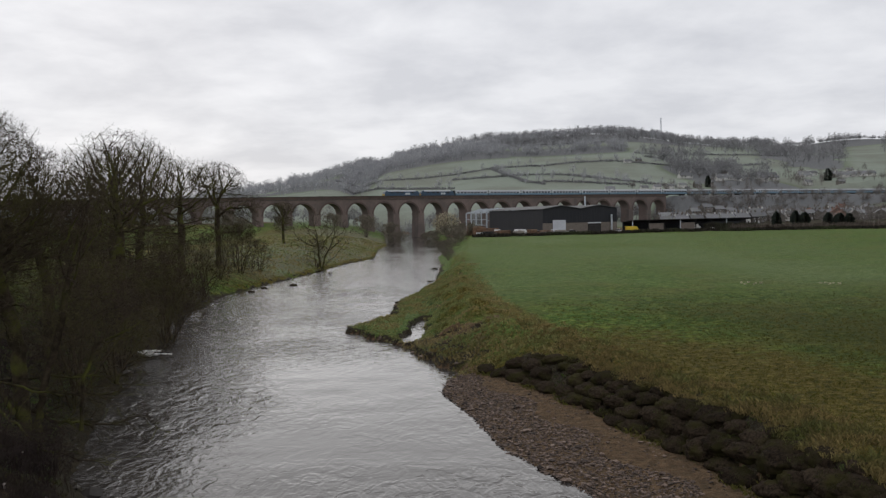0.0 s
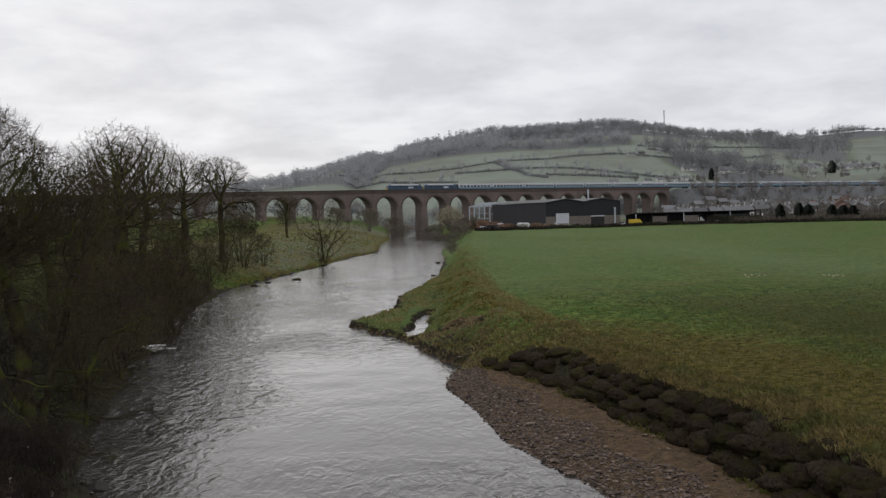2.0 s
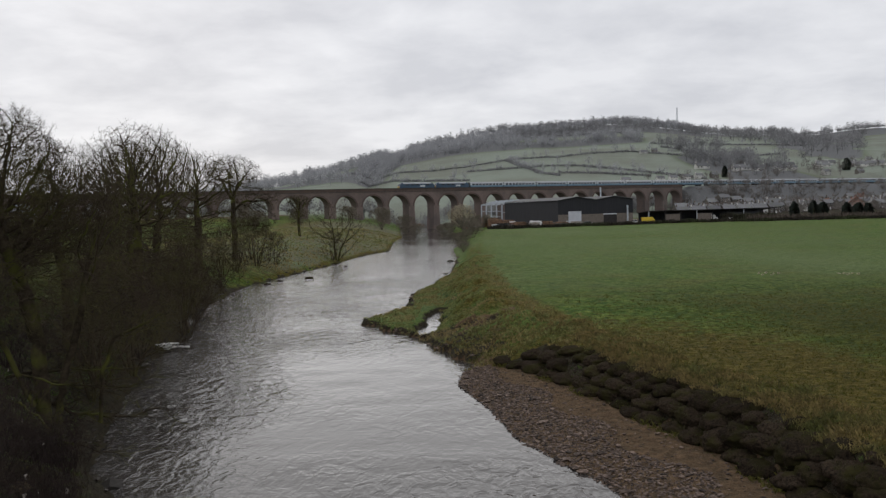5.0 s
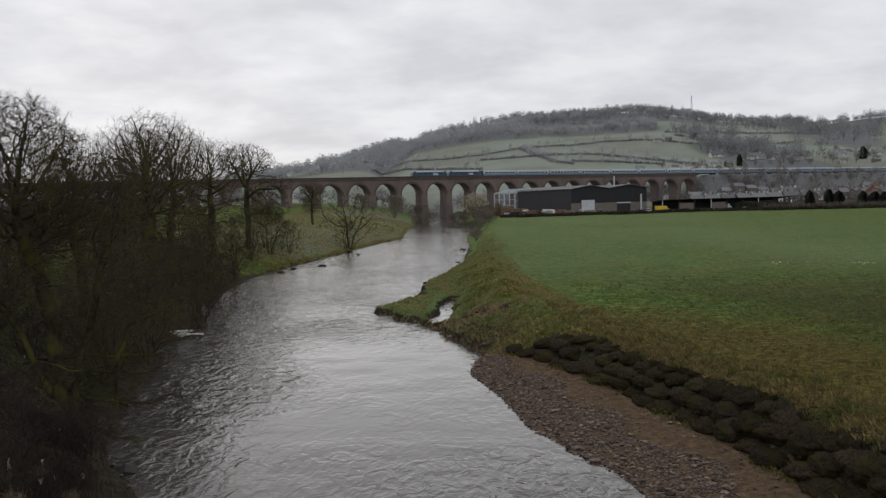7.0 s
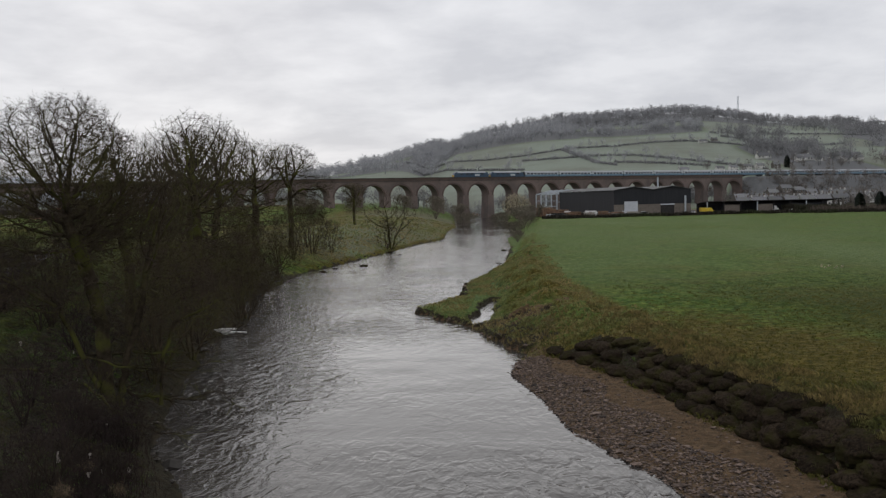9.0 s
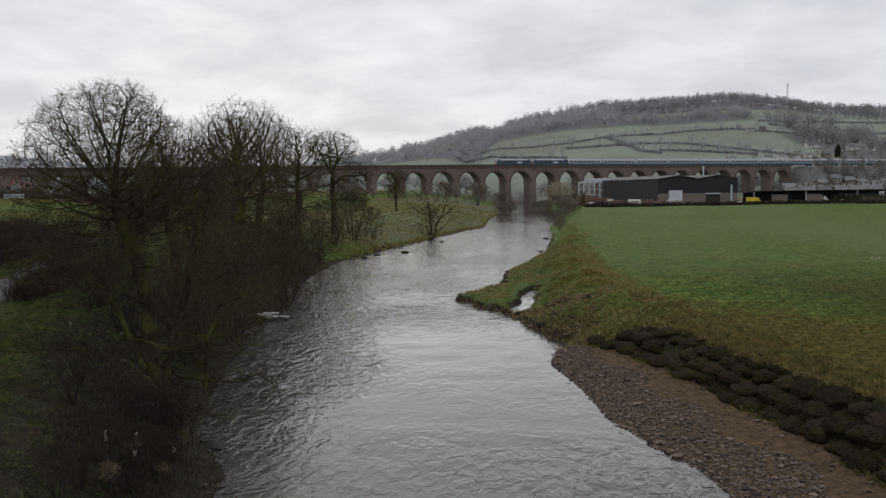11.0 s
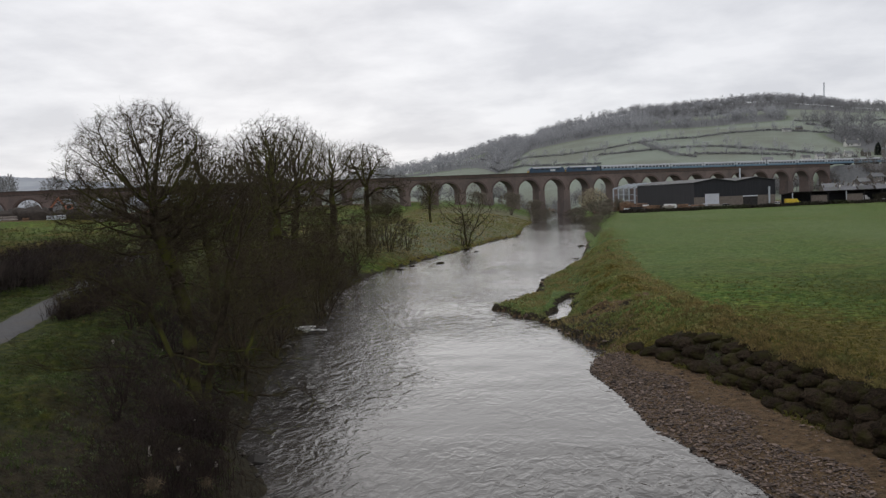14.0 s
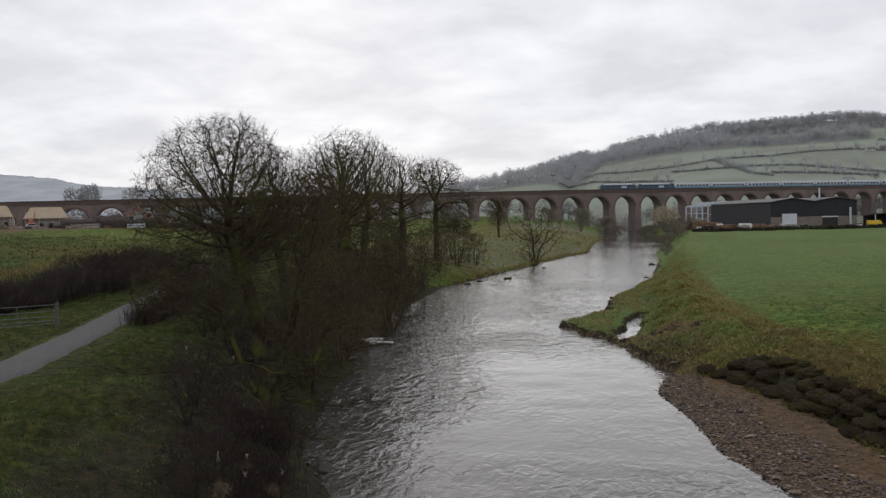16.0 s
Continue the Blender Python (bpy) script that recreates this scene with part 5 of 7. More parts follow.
# ---- far woods: many leafless trees in one object each ----
def far_tree(seed, height=12.5, radius=5.6, low=0.16, limbs=7, sprays=110, wide=0.27, long=1.7):
    """A leafless tree seen from far off: trunk, limbs and a haze of fine sprays filling an uneven dome."""
    r = np.random.RandomState(seed)
    V, F = [], []

    def blade(p, q, w0, w1, ns):
        d = Vector(q) - Vector(p)
        a = d.orthogonal().normalized()
        b = d.normalized().cross(a)
        k = len(V)
        for c, w in ((Vector(p), w0), (Vector(q), w1)):
            for j in range(ns):
                t = 2 * math.pi * j / ns
                v = c + (a * math.cos(t) + b * math.sin(t)) * w
                V.append((v.x, v.y, v.z))
        for j in range(ns):
            F.append((k + j, k + (j + 1) % ns, k + ns + (j + 1) % ns, k + ns + j))

    z0 = height * low
    cz, rz = (height + z0) / 2, (height - z0) / 2
    blade((0, 0, -0.5), (0.2, 0.1, height * 0.62), 0.36, 0.14, 4)
    for i in range(limbs):
        a = 6.28 * (i + r.rand()) / limbs
        f = r.uniform(0.25, 0.55)
        p = (0.2 * f, 0.1 * f, height * f)
        e = r.uniform(0.55, 0.85)
        blade(p, (math.cos(a) * radius * e, math.sin(a) * radius * e, height * min(0.92, f + r.uniform(0.15, 0.38))), 0.18, 0.05, 3)
    n = 0
    while n < sprays:
        u = r.uniform(-1, 1, 3)
        g = float(np.linalg.norm(u))
        bump = 1.0 + 0.16 * math.sin(3 * math.atan2(u[1], u[0]) + seed) + 0.10 * math.sin(5 * math.atan2(u[1], u[0]) + 2.2 * seed) + 0.08 * math.sin(6 * u[2] + seed)
        if g > bump or g < 0.30 or (u[2] < -0.6 and r.rand() < 0.7):
            continue
        n += 1
        p = np.array([u[0] * radius, u[1] * radius, cz + u[2] * rz])
        d = np.array([u[0], u[1], u[2] + 0.55]) + r.normal(0, 0.45, 3)
        d = d / np.linalg.norm(d) * long * r.uniform(0.5, 1.2)
        w = wide * r.uniform(0.6, 1.4)
        t = np.cross(d, r.normal(0, 1, 3))
        t = t / (np.linalg.norm(t) + 1e-6) * w
        k = len(V)
        V.extend([tuple(p - d * 0.5 - t), tuple(p - d * 0.5 + t), tuple(p + d * 0.5 + t * 0.3), tuple(p + d * 0.5 - t * 0.3)])
        F.append((k, k + 1, k + 2, k + 3))
    return np.array(V), np.array(F4(F))


def F4(F):
    return [tuple(f) for f in F]


FAR = [far_tree(51), far_tree(52, radius=4.6), far_tree(53, height=11.5, radius=6.2), far_tree(54, height=13.5, radius=5.0)]


def forest(name, label, spots, kinds, material, seed, lo=0.8, hi=1.25, category="woodland"):
    """spots: arrays of x, y. All trees joined."""
    r = np.random.RandomState(seed)
    V, F, n = [], [], 0
    x, y = spots
    z = land(x, y)[0]
    for i in range(len(x)):
        v, f = kinds[r.randint(len(kinds))]
        a, s, sz = r.uniform(0, 6.28), r.uniform(lo, hi), r.uniform(lo, hi)
        c, sn = math.cos(a) * s, math.sin(a) * s
        w = np.stack([v[:, 0] * c - v[:, 1] * sn + x[i], v[:, 0] * sn + v[:, 1] * c + y[i], v[:, 2] * sz + z[i] - 0.2], 1)
        V.append(w)
        F.append(f + n)
        n += len(v)
    me = mesh_from(name, np.concatenate(V).tolist(), np.concatenate(F).tolist(), material)
    return tagged(new(name, me), label, category, kind="stuff")


def scatter(seed, n, x0, x1, y0, y1, keep=None):
    r = np.random.RandomState(seed)
    x, y = r.uniform(x0, x1, n), r.uniform(y0, y1, n)
    if keep is not None:
        k = keep(x, y)
        x, y = x[k], y[k]
    return x, y


def along_line(seed, pts, step, jitter):
    r = np.random.RandomState(seed)
    X, Y = [], []
    for (a, b), (c, d) in zip(pts[:-1], pts[1:]):
        n = max(1, int(math.hypot(c - a, d - b) / step))
        t = (np.arange(n) + r.uniform(0, 1, n)) / n
        X.append(a + (c - a) * t + r.normal(0, jitter, n))
        Y.append(b + (d - b) * t + r.normal(0, jitter, n))
    return np.concatenate(X), np.concatenate(Y)


def both(*s):
    return np.concatenate([a[0] for a in s]), np.concatenate([a[1] for a in s])


WOOD = "leafless grey-brown winter wood on the hillside"
rx = np.arange(-300, 1000, 3.4)
rr = np.random.RandomState(70)
clump = value_noise(rx / 42.0, rx * 0, 73)
gap = rr.uniform(0, 1, len(rx)) < 0.30 + 0.9 * smooth(0.32, 0.55, clump)
forest("ridge_trees", "row of leafless trees along the hill's crest", (rx[gap] + rr.normal(0, 2, gap.sum()), 1274 + rr.normal(0, 14, gap.sum())), FAR, M_HAZED_BARK, 71, 0.75, 1.2)
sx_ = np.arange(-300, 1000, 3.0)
forest("ridge_scrub", "low hedge and scrub along the hill's crest", (sx_ + rr.normal(0, 1.5, len(sx_)), 1290 + rr.normal(0, 5, len(sx_))), [far_tree(59, height=8, radius=4.5, sprays=45, wide=0.7, limbs=2)], M_HAZED_BARK, 69, 0.5, 0.85)
forest("hill_wood", WOOD, both(scatter(62, 90, 60, 350, 1232, 1296), scatter(61, 125, 66, 335, 1085, 1215), scatter(63, 48, 395, 490, 1222, 1292)), FAR, M_HAZED_BARK, 64, 0.75, 1.15)
forest("hill_wood", WOOD, both(scatter(72, 300, -120, 75, 960, 1270), scatter(73, 280, -270, -70, 740, 1260)), FAR, M_HAZED_TWIG, 74)
forest("hill_wood", WOOD, both(scatter(75, 70, 72, 218, 985, 1050), scatter(76, 190, 80, 345, 1190, 1285)), FAR, M_HAZED_TWIG, 77, 0.7, 1.2)
forest("hill_wood", WOOD, both(scatter(78, 90, 315, 455, 1010, 1220), scatter(79, 55, 205, 262, 645, 800), scatter(80, 330, 225, 560, 600, 1180, lambda x, y: (x / y > 0.375) & (x / y < 0.475) & (y > 735))), FAR, M_HAZED_BARK, 81)
forest("hill_wood", WOOD, both(scatter(82, 30, 215, 260, 830, 950), scatter(83, 40, 480, 800, 1050, 1250, lambda x, y: x / y > 0.5), scatter(84, 60, -700, -250, 620, 1000)), FAR, M_HAZED_BARK, 85)
HEDGE_LINES = [[(-110, 880), (-24, 842), (49, 850), (95, 805)], [(9, 800), (107, 741), (146, 693), (184, 634)], [(95, 805), (169, 827), (234, 786), (300, 800)], [(49, 846), (70, 720), (84, 690)],
               [(-100, 825), (-40, 760), (10, 720)], [(84, 711), (150, 660)], [(216, 960), (330, 930), (400, 960)], [(75, 1130), (215, 1090)], [(234, 786), (215, 900)]]
forest("hedgerow_trees", "scattered leafless trees in the hill hedgerows", both(*[along_line(110 + i, p, 12, 3.0) for i, p in enumerate(HEDGE_LINES)]), FAR, M_HAZED_TWIG, 119, 0.35, 0.85)
vk, vq = np.random.RandomState(127).uniform(-160, 232, 230), np.random.RandomState(128).uniform(10, 75, 230)
vk, vq = np.concatenate([vk, np.random.RandomState(132).uniform(-330, -160, 60)]), np.concatenate([vq, np.random.RandomState(133).uniform(8, 60, 60)])
vk[:60], vq[:60] = np.random.RandomState(130).uniform(120, 232, 60), np.random.RandomState(131).uniform(7, 26, 60)
forest("scrub_beyond_viaduct", "leafless scrub and small trees beyond the viaduct", (RAIL_O.x + RAIL_D.x * vk - RAIL_D.y * vq, RAIL_O.y + RAIL_D.y * vk + RAIL_D.x * vq), FAR, M_HAZED_BARK, 129, 0.45, 0.9)
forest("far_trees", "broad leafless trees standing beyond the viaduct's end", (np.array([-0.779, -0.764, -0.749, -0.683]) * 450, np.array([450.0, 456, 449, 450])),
       [far_tree(60, height=25, radius=7.5, low=0.25, limbs=9, sprays=520, wide=0.32, long=1.9)], M_HAZED_BARK, 91, 0.94, 1.04)
# trees on the embankment and round the village
ek = np.random.RandomState(120)
ks, qs = np.concatenate([ek.uniform(231, 256, 28), ek.uniform(250, 470, 162)]), ek.uniform(-34, -11, 190)
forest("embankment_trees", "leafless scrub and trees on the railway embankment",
       (RAIL_O.x + RAIL_D.x * ks - RAIL_D.y * qs, RAIL_O.y + RAIL_D.y * ks + RAIL_D.x * qs), FAR, M_MIDHAZE_TWIG, 121, 0.30, 0.48)
forest("village_trees", "leafless garden trees among the houses", both(scatter(122, 90, 112, 300, 400, 520), scatter(86, 60, 205, 365, 625, 735), scatter(87, 26, 150, 260, 340, 400), scatter(123, 18, 130, 330, 600, 680), scatter(124, 14, -10, 30, 440, 520), scatter(125, 60, -330, -40, 440, 600)), FAR, M_MIDHAZE_TWIG, 126, 0.36, 0.62)


# ---- right bank: mossy boulders, gravel, grass ----
def lump_mesh(seed, sub, sx, sy, sz, rough, material):
    bm = bmesh.new()
    bmesh.ops.create_icosphere(bm, subdivisions=sub, radius=1.0)
    o = Vector((seed * 7.3, seed * 3.1, seed * 5.7))
    for v in bm.verts:
        d = 1 + rough * (noise.noise(v.co * 1.1 + o) + 0.55 * noise.noise(v.co * 2.9 + o) + 0.42 * noise.noise(v.co * 7 + o) + 0.34 * noise.noise(v.co * 15 + o))
        v.co = Vector((v.co.x * sx * d, v.co.y * sy * d, v.co.z * sz * d))
    me = bpy.data.meshes.new("lump")
    bm.to_mesh(me)
    bm.free()
    me.materials.append(material)
    me.shade_smooth()
    return me


M_MOSSROCK = mat("mossy_rock", (0.050, 0.036, 0.024), (0.006, 0.005, 0.004), 11.0, 1.0, bump=1.0, detail=12, c3=(0.030, 0.027, 0.010), scale2=1.3, rand=0.35, spec=0.05)
BOULDERS = [lump_mesh(i, 4, 0.66, 0.86, 0.37, 0.27, M_MOSSROCK) for i in range(8)]
rg = random.Random(8)
STONE_TOPS = []
for j in range(4):
    y = 21.5 + 0.8 * (j % 2)
    while y < 53.5:
        f = (j + 0.10) / 4.15
        a, b = float(np.interp(y, FOOT_Y, FOOT_X)), float(np.interp(y, BROW_Y, BROW_X))
        s = rg.uniform(0.84, 1.16)
        if y < (51.6, 51.2, 50.0, 46.8)[j] and rg.random() > (0.0, 0.02, 0.03, 0.14)[j]:
            x = a + (b - a) * f + rg.uniform(-0.16, 0.16)
            z = land_z(x, y) - (0.02, 0.05, 0.12, 0.30)[j]
            ob = new("mossy_boulder", BOULDERS[rg.randrange(8)])
            ob.matrix_world = Matrix.Translation((x, y, z)) @ Euler((rg.uniform(-0.10, 0.10), -0.12 + rg.uniform(-0.14, 0.14), 0.30 + rg.uniform(-0.3, 0.3))).to_matrix().to_4x4() @ Matrix.Diagonal((s * rg.uniform(0.85, 1.1), s * rg.uniform(0.85, 1.15), s * rg.uniform(0.85, 1.1), 1))
            tagged(ob, "dark mossy boulder in the bank's stone facing", "boulder", "stone facing of the bank")
            STONE_TOPS.append((x, y, z + 0.30 * s, j))
        y += rg.uniform(1.36, 1.62) * (0.72 + 0.28 * s)


def pebbles(name, label, spots, size, material, seed):
    r = np.random.RandomState(seed)
    base = np.array([(1, 0, 0), (0, 1, 0), (-1, 0, 0), (0, -1, 0), (0, 0, 1), (0, 0, -1), (0.62, 0.62, 0.45), (-0.62, 0.62, 0.45), (-0.62, -0.62, 0.45), (0.62, -0.62, 0.45)], float)
    faces = np.array([(0, 6, 9), (6, 4, 9), (1, 7, 6), (7, 4, 6), (2, 8, 7), (8, 4, 7), (3, 9, 8), (9, 4, 8), (0, 1, 6), (1, 2, 7), (2, 3, 8), (3, 0, 9), (1, 0, 5), (2, 1, 5), (3, 2, 5), (0, 3, 5)])
    x, y = spots
    n = len(x)
    z = land(x, y)[0]
    s = size * np.exp(r.normal(0, 0.45, n))
    a = r.uniform(0, 6.28, n)
    v = base[None] * (1 + r.uniform(-0.25, 0.25, (n, 10, 1))) * s[:, None, None] * np.stack([r.uniform(0.8, 1.4, n), r.uniform(0.7, 1.1, n), r.uniform(0.4, 0.75, n)], 1)[:, None, :]
    c, sn = np.cos(a)[:, None], np.sin(a)[:, None]
    w = np.stack([v[..., 0] * c - v[..., 1] * sn + x[:, None], v[..., 0] * sn + v[..., 1] * c + y[:, None], v[..., 2] + (z + s * 0.30)[:, None]], -1).reshape(-1, 3)
    f = (faces[None] + (np.arange(n) * 10)[:, None, None]).reshape(-1, 3)
    me = mesh_from(name, w.tolist(), f.tolist(), material)
    return tagged(new(name, me), label, "gravel", kind="stuff")


M_PEBBLE = mat("river_pebbles", (0.172, 0.126, 0.100), (0.055, 0.039, 0.031), 6.0, 0.8, island=0.75)

M_WETSTONE = mat("wet_dark_stones", (0.060, 0.050, 0.040), (0.024, 0.020, 0.016), 6.0, 0.6, island=0.6)


def on_beach(x, y):
    e, f = np.interp(y, RIGHT_Y, RIGHT_X), np.interp(y, FOOT_Y, FOOT_X)
    k = np.random.RandomState(5).uniform(0, 1, len(x))
    t = (x - e) / np.maximum(f - e, 0.3)
    return (x > e - 0.35) & (t < 0.60 + 0.10 * np.sin(y * 0.9) + 0.5 * (k > 0.93) * k) & (y < 52.5)


pebbles("gravel", "brown and grey river gravel on the beach", scatter(130, 70000, -1, 16, 20, 53, on_beach), 0.038, M_PEBBLE, 131)
pebbles("gravel", "larger stones along the water's edge", scatter(132, 5200, -10, 13, 20, 110, lambda x, y: np.abs(x - np.interp(y, RIGHT_Y, RIGHT_X) - 0.15) < 0.28), 0.11, M_PEBBLE, 133)
pebbles("gravel", "stones along the far water's edge", scatter(134, 9000, -32, -10, 20, 215, lambda x, y: np.abs(x - np.interp(y, LEFT_Y, LEFT_X)) < 0.35), 0.13, M_WETSTONE, 135)
# single stones standing out of the water
for x, y, s in ((-26.2, 123.0, 0.55), (-22.8, 127.5, 0.8), (-27.0, 118.0, 0.6), (-20.5, 152.0, 0.5), (-1.8, 160.0, 0.7), (-2.2, 129.0, 0.5), (-23.5, 160.5, 0.6), (-5.2, 93.5, 0.6), (-5.4, 98.5, 0.55), (-3.6, 107.0, 0.5),
                (-1.3, 61.0, 0.4)):
    ob = new("river_stone", BOULDERS[int(x * 7) % 6])
    ob.matrix_world = Matrix.Translation((x, y, 0.02)) @ Matrix.Rotation(x, 4, "Z") @ Matrix.Diagonal((s, s, s * 0.8, 1))
    tagged(ob, "dark wet stone at the river's edge", "stone", "stones in the river")


def tufts(name, label, spots, height, material, seed, blades=6, wide=0.012, lift=None):
    """Bent grass blades in tussocks, two triangles each."""
    r = np.random.RandomState(seed)
    x, y = spots
    n = len(x)
    z = land(x, y)[0] if lift is None else lift
    h = height * np.exp(r.normal(0, 0.35, n))
    P = []
    for b in range(blades):
        a = r.uniform(0, 6.28, n)
        ox, oy = r.normal(0, 0.05, n), r.normal(0, 0.05, n)
        hb = h * r.uniform(0.6, 1.1, n)
        lean = hb * r.uniform(0.2, 0.9, n)
        dx, dy = np.cos(a), np.sin(a)
        w = wide * r.uniform(0.7, 1.5, n) * (1 + y / 150)
        bx, by = x + ox, y + oy
        P.append(np.stack([np.stack([bx - dy * w, by + dx * w, z - 0.03], 1), np.stack([bx + dy * w, by - dx * w, z - 0.03], 1),
                           np.stack([bx + dx * lean * 0.4 + dy * w * 0.6, by + dy * lean * 0.4 - dx * w * 0.6, z + hb * 0.65], 1),
                           np.stack([bx + dx * lean, by + dy * lean, z + hb * 0.85], 1)], 1))
    v = np.concatenate(P).reshape(-1, 3)
    m = len(v) // 4
    i = (np.arange(m) * 4)[:, None]
    f = np.concatenate([i + np.array([[0, 1, 2]]), i + np.array([[0, 2, 3]])])
    me = mesh_from(name, v.tolist(), f.tolist(), material)
    return tagged(new(name, me), label, "grass", kind="stuff")


M_TUFT = mat("green_blades", (0.262, 0.275, 0.100), (0.165, 0.185, 0.064), 0.5, 0.85, island=0.30, c3=(0.290, 0.225, 0.098), scale2=0.25)
M_FIELD = mat("pasture_blades", (0.108, 0.106, 0.017), (0.066, 0.070, 0.011), 0.6, 0.85, island=0.35, c3=(0.125, 0.112, 0.026), scale2=0.25)
M_TUFT_DARK = mat("dark_green_blades", (0.090, 0.130, 0.030), (0.034, 0.054, 0.012), 1.2, 0.85, island=0.5, c3=(0.070, 0.062, 0.022), scale2=0.3)
M_TIP = mat("dewy_blades", (0.165, 0.215, 0.090), (0.085, 0.120, 0.042), 1.2, 0.7, island=0.35)
M_MOSSTUFT = mat("moss_tufts", (0.062, 0.052, 0.024), (0.022, 0.019, 0.009), 1.5, 0.95, island=0.4, c3=(0.046, 0.052, 0.012), scale2=0.8)
M_RUSH = mat("pale_rush", (0.62, 0.56, 0.42), (0.45, 0.40, 0.28), 1.5, 0.9, island=0.2)
M_STRAW = mat("straw_blades", (0.262, 0.198, 0.074), (0.135, 0.105, 0.041), 1.5, 0.9, island=0.4, c3=(0.110, 0.115, 0.034), scale2=0.4)


def bank_right(lo, hi):
    def keep(x, y):
        a, b = np.interp(y, FOOT_Y, FOOT_X), np.interp(y, BROW_Y, BROW_X)
        e = np.interp(y, RIGHT_Y, RIGHT_X)
        inlet = (np.abs(x + 2.9) < 0.9) & (y > 67) & (y < 82)
        k = np.random.RandomState(6).uniform(0, 1, len(x)) ** 1.6
        return (x > np.where(y > 51.3, e + 0.25, b - 0.25 - 1.7 * smooth(44.5, 49, y)) + lo) & (x < b + hi * k) & ~inlet
    return keep


tufts("grass", "rough green grass on the river bank", scatter(140, 43000, -9, 22, 45, 135, bank_right(0, 3)), 0.14, M_TUFT, 141, 5, 0.014)
tufts("grass", "yellowed dead grass along the top of the bank", scatter(142, 15000, -9, 24, 22, 60, bank_right(-0.5, 2.2)), 0.17, M_STRAW, 143, 5)
tufts("grass", "short tussocky pasture grass", scatter(144, 42000, 8, 50, 24, 78, lambda x, y: (x > np.interp(y, BROW_Y, BROW_X) + 0.3) & (x < 4 + y * 0.62) & (y < 40 + 38 * np.random.RandomState(7).uniform(0, 1, len(x)) ** 1.5)), 0.085, M_FIELD, 145, 4, 0.008)
tufts("grass", "tussocky grass on the far river bank", scatter(152, 14000, -60, -16, 125, 300, lambda x, y: x < np.interp(y, LEFT_Y, LEFT_X) - 0.6), 0.30, M_TUFT, 153, 4, 0.02)
tufts("grass", "coarse dark tussocks on the rough slope", scatter(146, 17000, -160, -52, 78, 185, lambda x, y: (x < np.interp(y, PATH_Y, PATH_X) - 8) & (x < -0.52 * y)), 0.26, M_TUFT_DARK, 147, 4, 0.018)


def brow_edge(x, y):
    b = np.interp(y, BROW_Y, BROW_X)
    return (x > b - 0.75) & (x < b + 1.5) & (value_noise(x / 1.3, y / 1.3, 44) > 0.3)


tufts("grass", "long dead grass hanging over the top stones", scatter(154, 80000, 5, 18, 21, 58, brow_edge), 0.14, M_STRAW, 155, 4, 0.0065)
tufts("grass", "green grass along the brow of the bank", scatter(156, 22000, 5, 18, 21, 58, brow_edge), 0.12, M_FIELD, 157, 4, 0.0065)
tufts("grass", "weeds at the foot of the stones", scatter(158, 16000, 1, 14, 24, 51, lambda x, y: (np.abs(x - np.interp(y, FOOT_Y, FOOT_X) + 0.35) < 0.4) & (value_noise(x / 2.2, y / 2.2, 45) > 0.56)), 0.13, M_FIELD, 159, 5, 0.009)


def bank_left(x, y):
    l, p = np.interp(y, LEFT_Y, LEFT_X), np.interp(y, PATH_Y, PATH_X)
    return (x < l - 1.0) & (np.abs(x - p) > 2.2) & (x > p - 12)


tufts("grass", "rough tussocky grass beside the track", scatter(148, 44000, -46, -8, 14, 66, bank_left), 0.085, M_TUFT_DARK, 149, 5, 0.0075)
tufts("grass", "dead straw in the rough grass", scatter(150, 1800, -44, -8, 14, 66, lambda x, y: bank_left(x, y) & (value_noise(x / 1.7, y / 1.7, 46) > 0.55)), 0.07, M_STRAW, 151, 5, 0.006)
tufts("grass", "grass growing between the stones of the bank", scatter(160, 4500, 2, 16, 22, 53, lambda x, y: (x > np.interp(y, FOOT_Y, FOOT_X) - 0.5) & (x < np.interp(y, BROW_Y, BROW_X))), 0.10, M_TUFT_DARK, 161, 5, 0.007)
tufts("grass", "pale dewy tips in the rough grass", scatter(166, 26000, -40, -8, 16, 50, lambda x, y: bank_left(x, y) & (x > np.interp(y, PATH_Y, PATH_X)) & (value_noise(x / 0.9, y / 0.9, 47) > 0.55)), 0.06, M_TIP, 167, 4, 0.006)
stone_rng = np.random.RandomState(163)
top = np.array(STONE_TOPS)[:, :3][stone_rng.randint(0, len(STONE_TOPS), 3000)] + np.stack([stone_rng.normal(0, 0.26, 3000), stone_rng.normal(0, 0.32, 3000), stone_rng.uniform(-0.12, -0.02, 3000)], 1)
tufts("grass", "moss and dead grass rooted on the stones", (top[:, 0], top[:, 1]), 0.07, M_MOSSTUFT, 164, 4, 0.008, top[:, 2])
top = np.array([p[:3] for p in STONE_TOPS if p[3] == 3])
top = top[stone_rng.randint(0, len(top), 7000)] + np.stack([stone_rng.normal(0.16, 0.26, 7000), stone_rng.uniform(-0.8, 0.8, 7000), stone_rng.uniform(-0.08, 0.06, 7000)], 1)
tufts("grass", "dead grass drooping over the top row of stones", (top[:, 0], top[:, 1]), 0.12, M_STRAW, 165, 4, 0.006, top[:, 2])
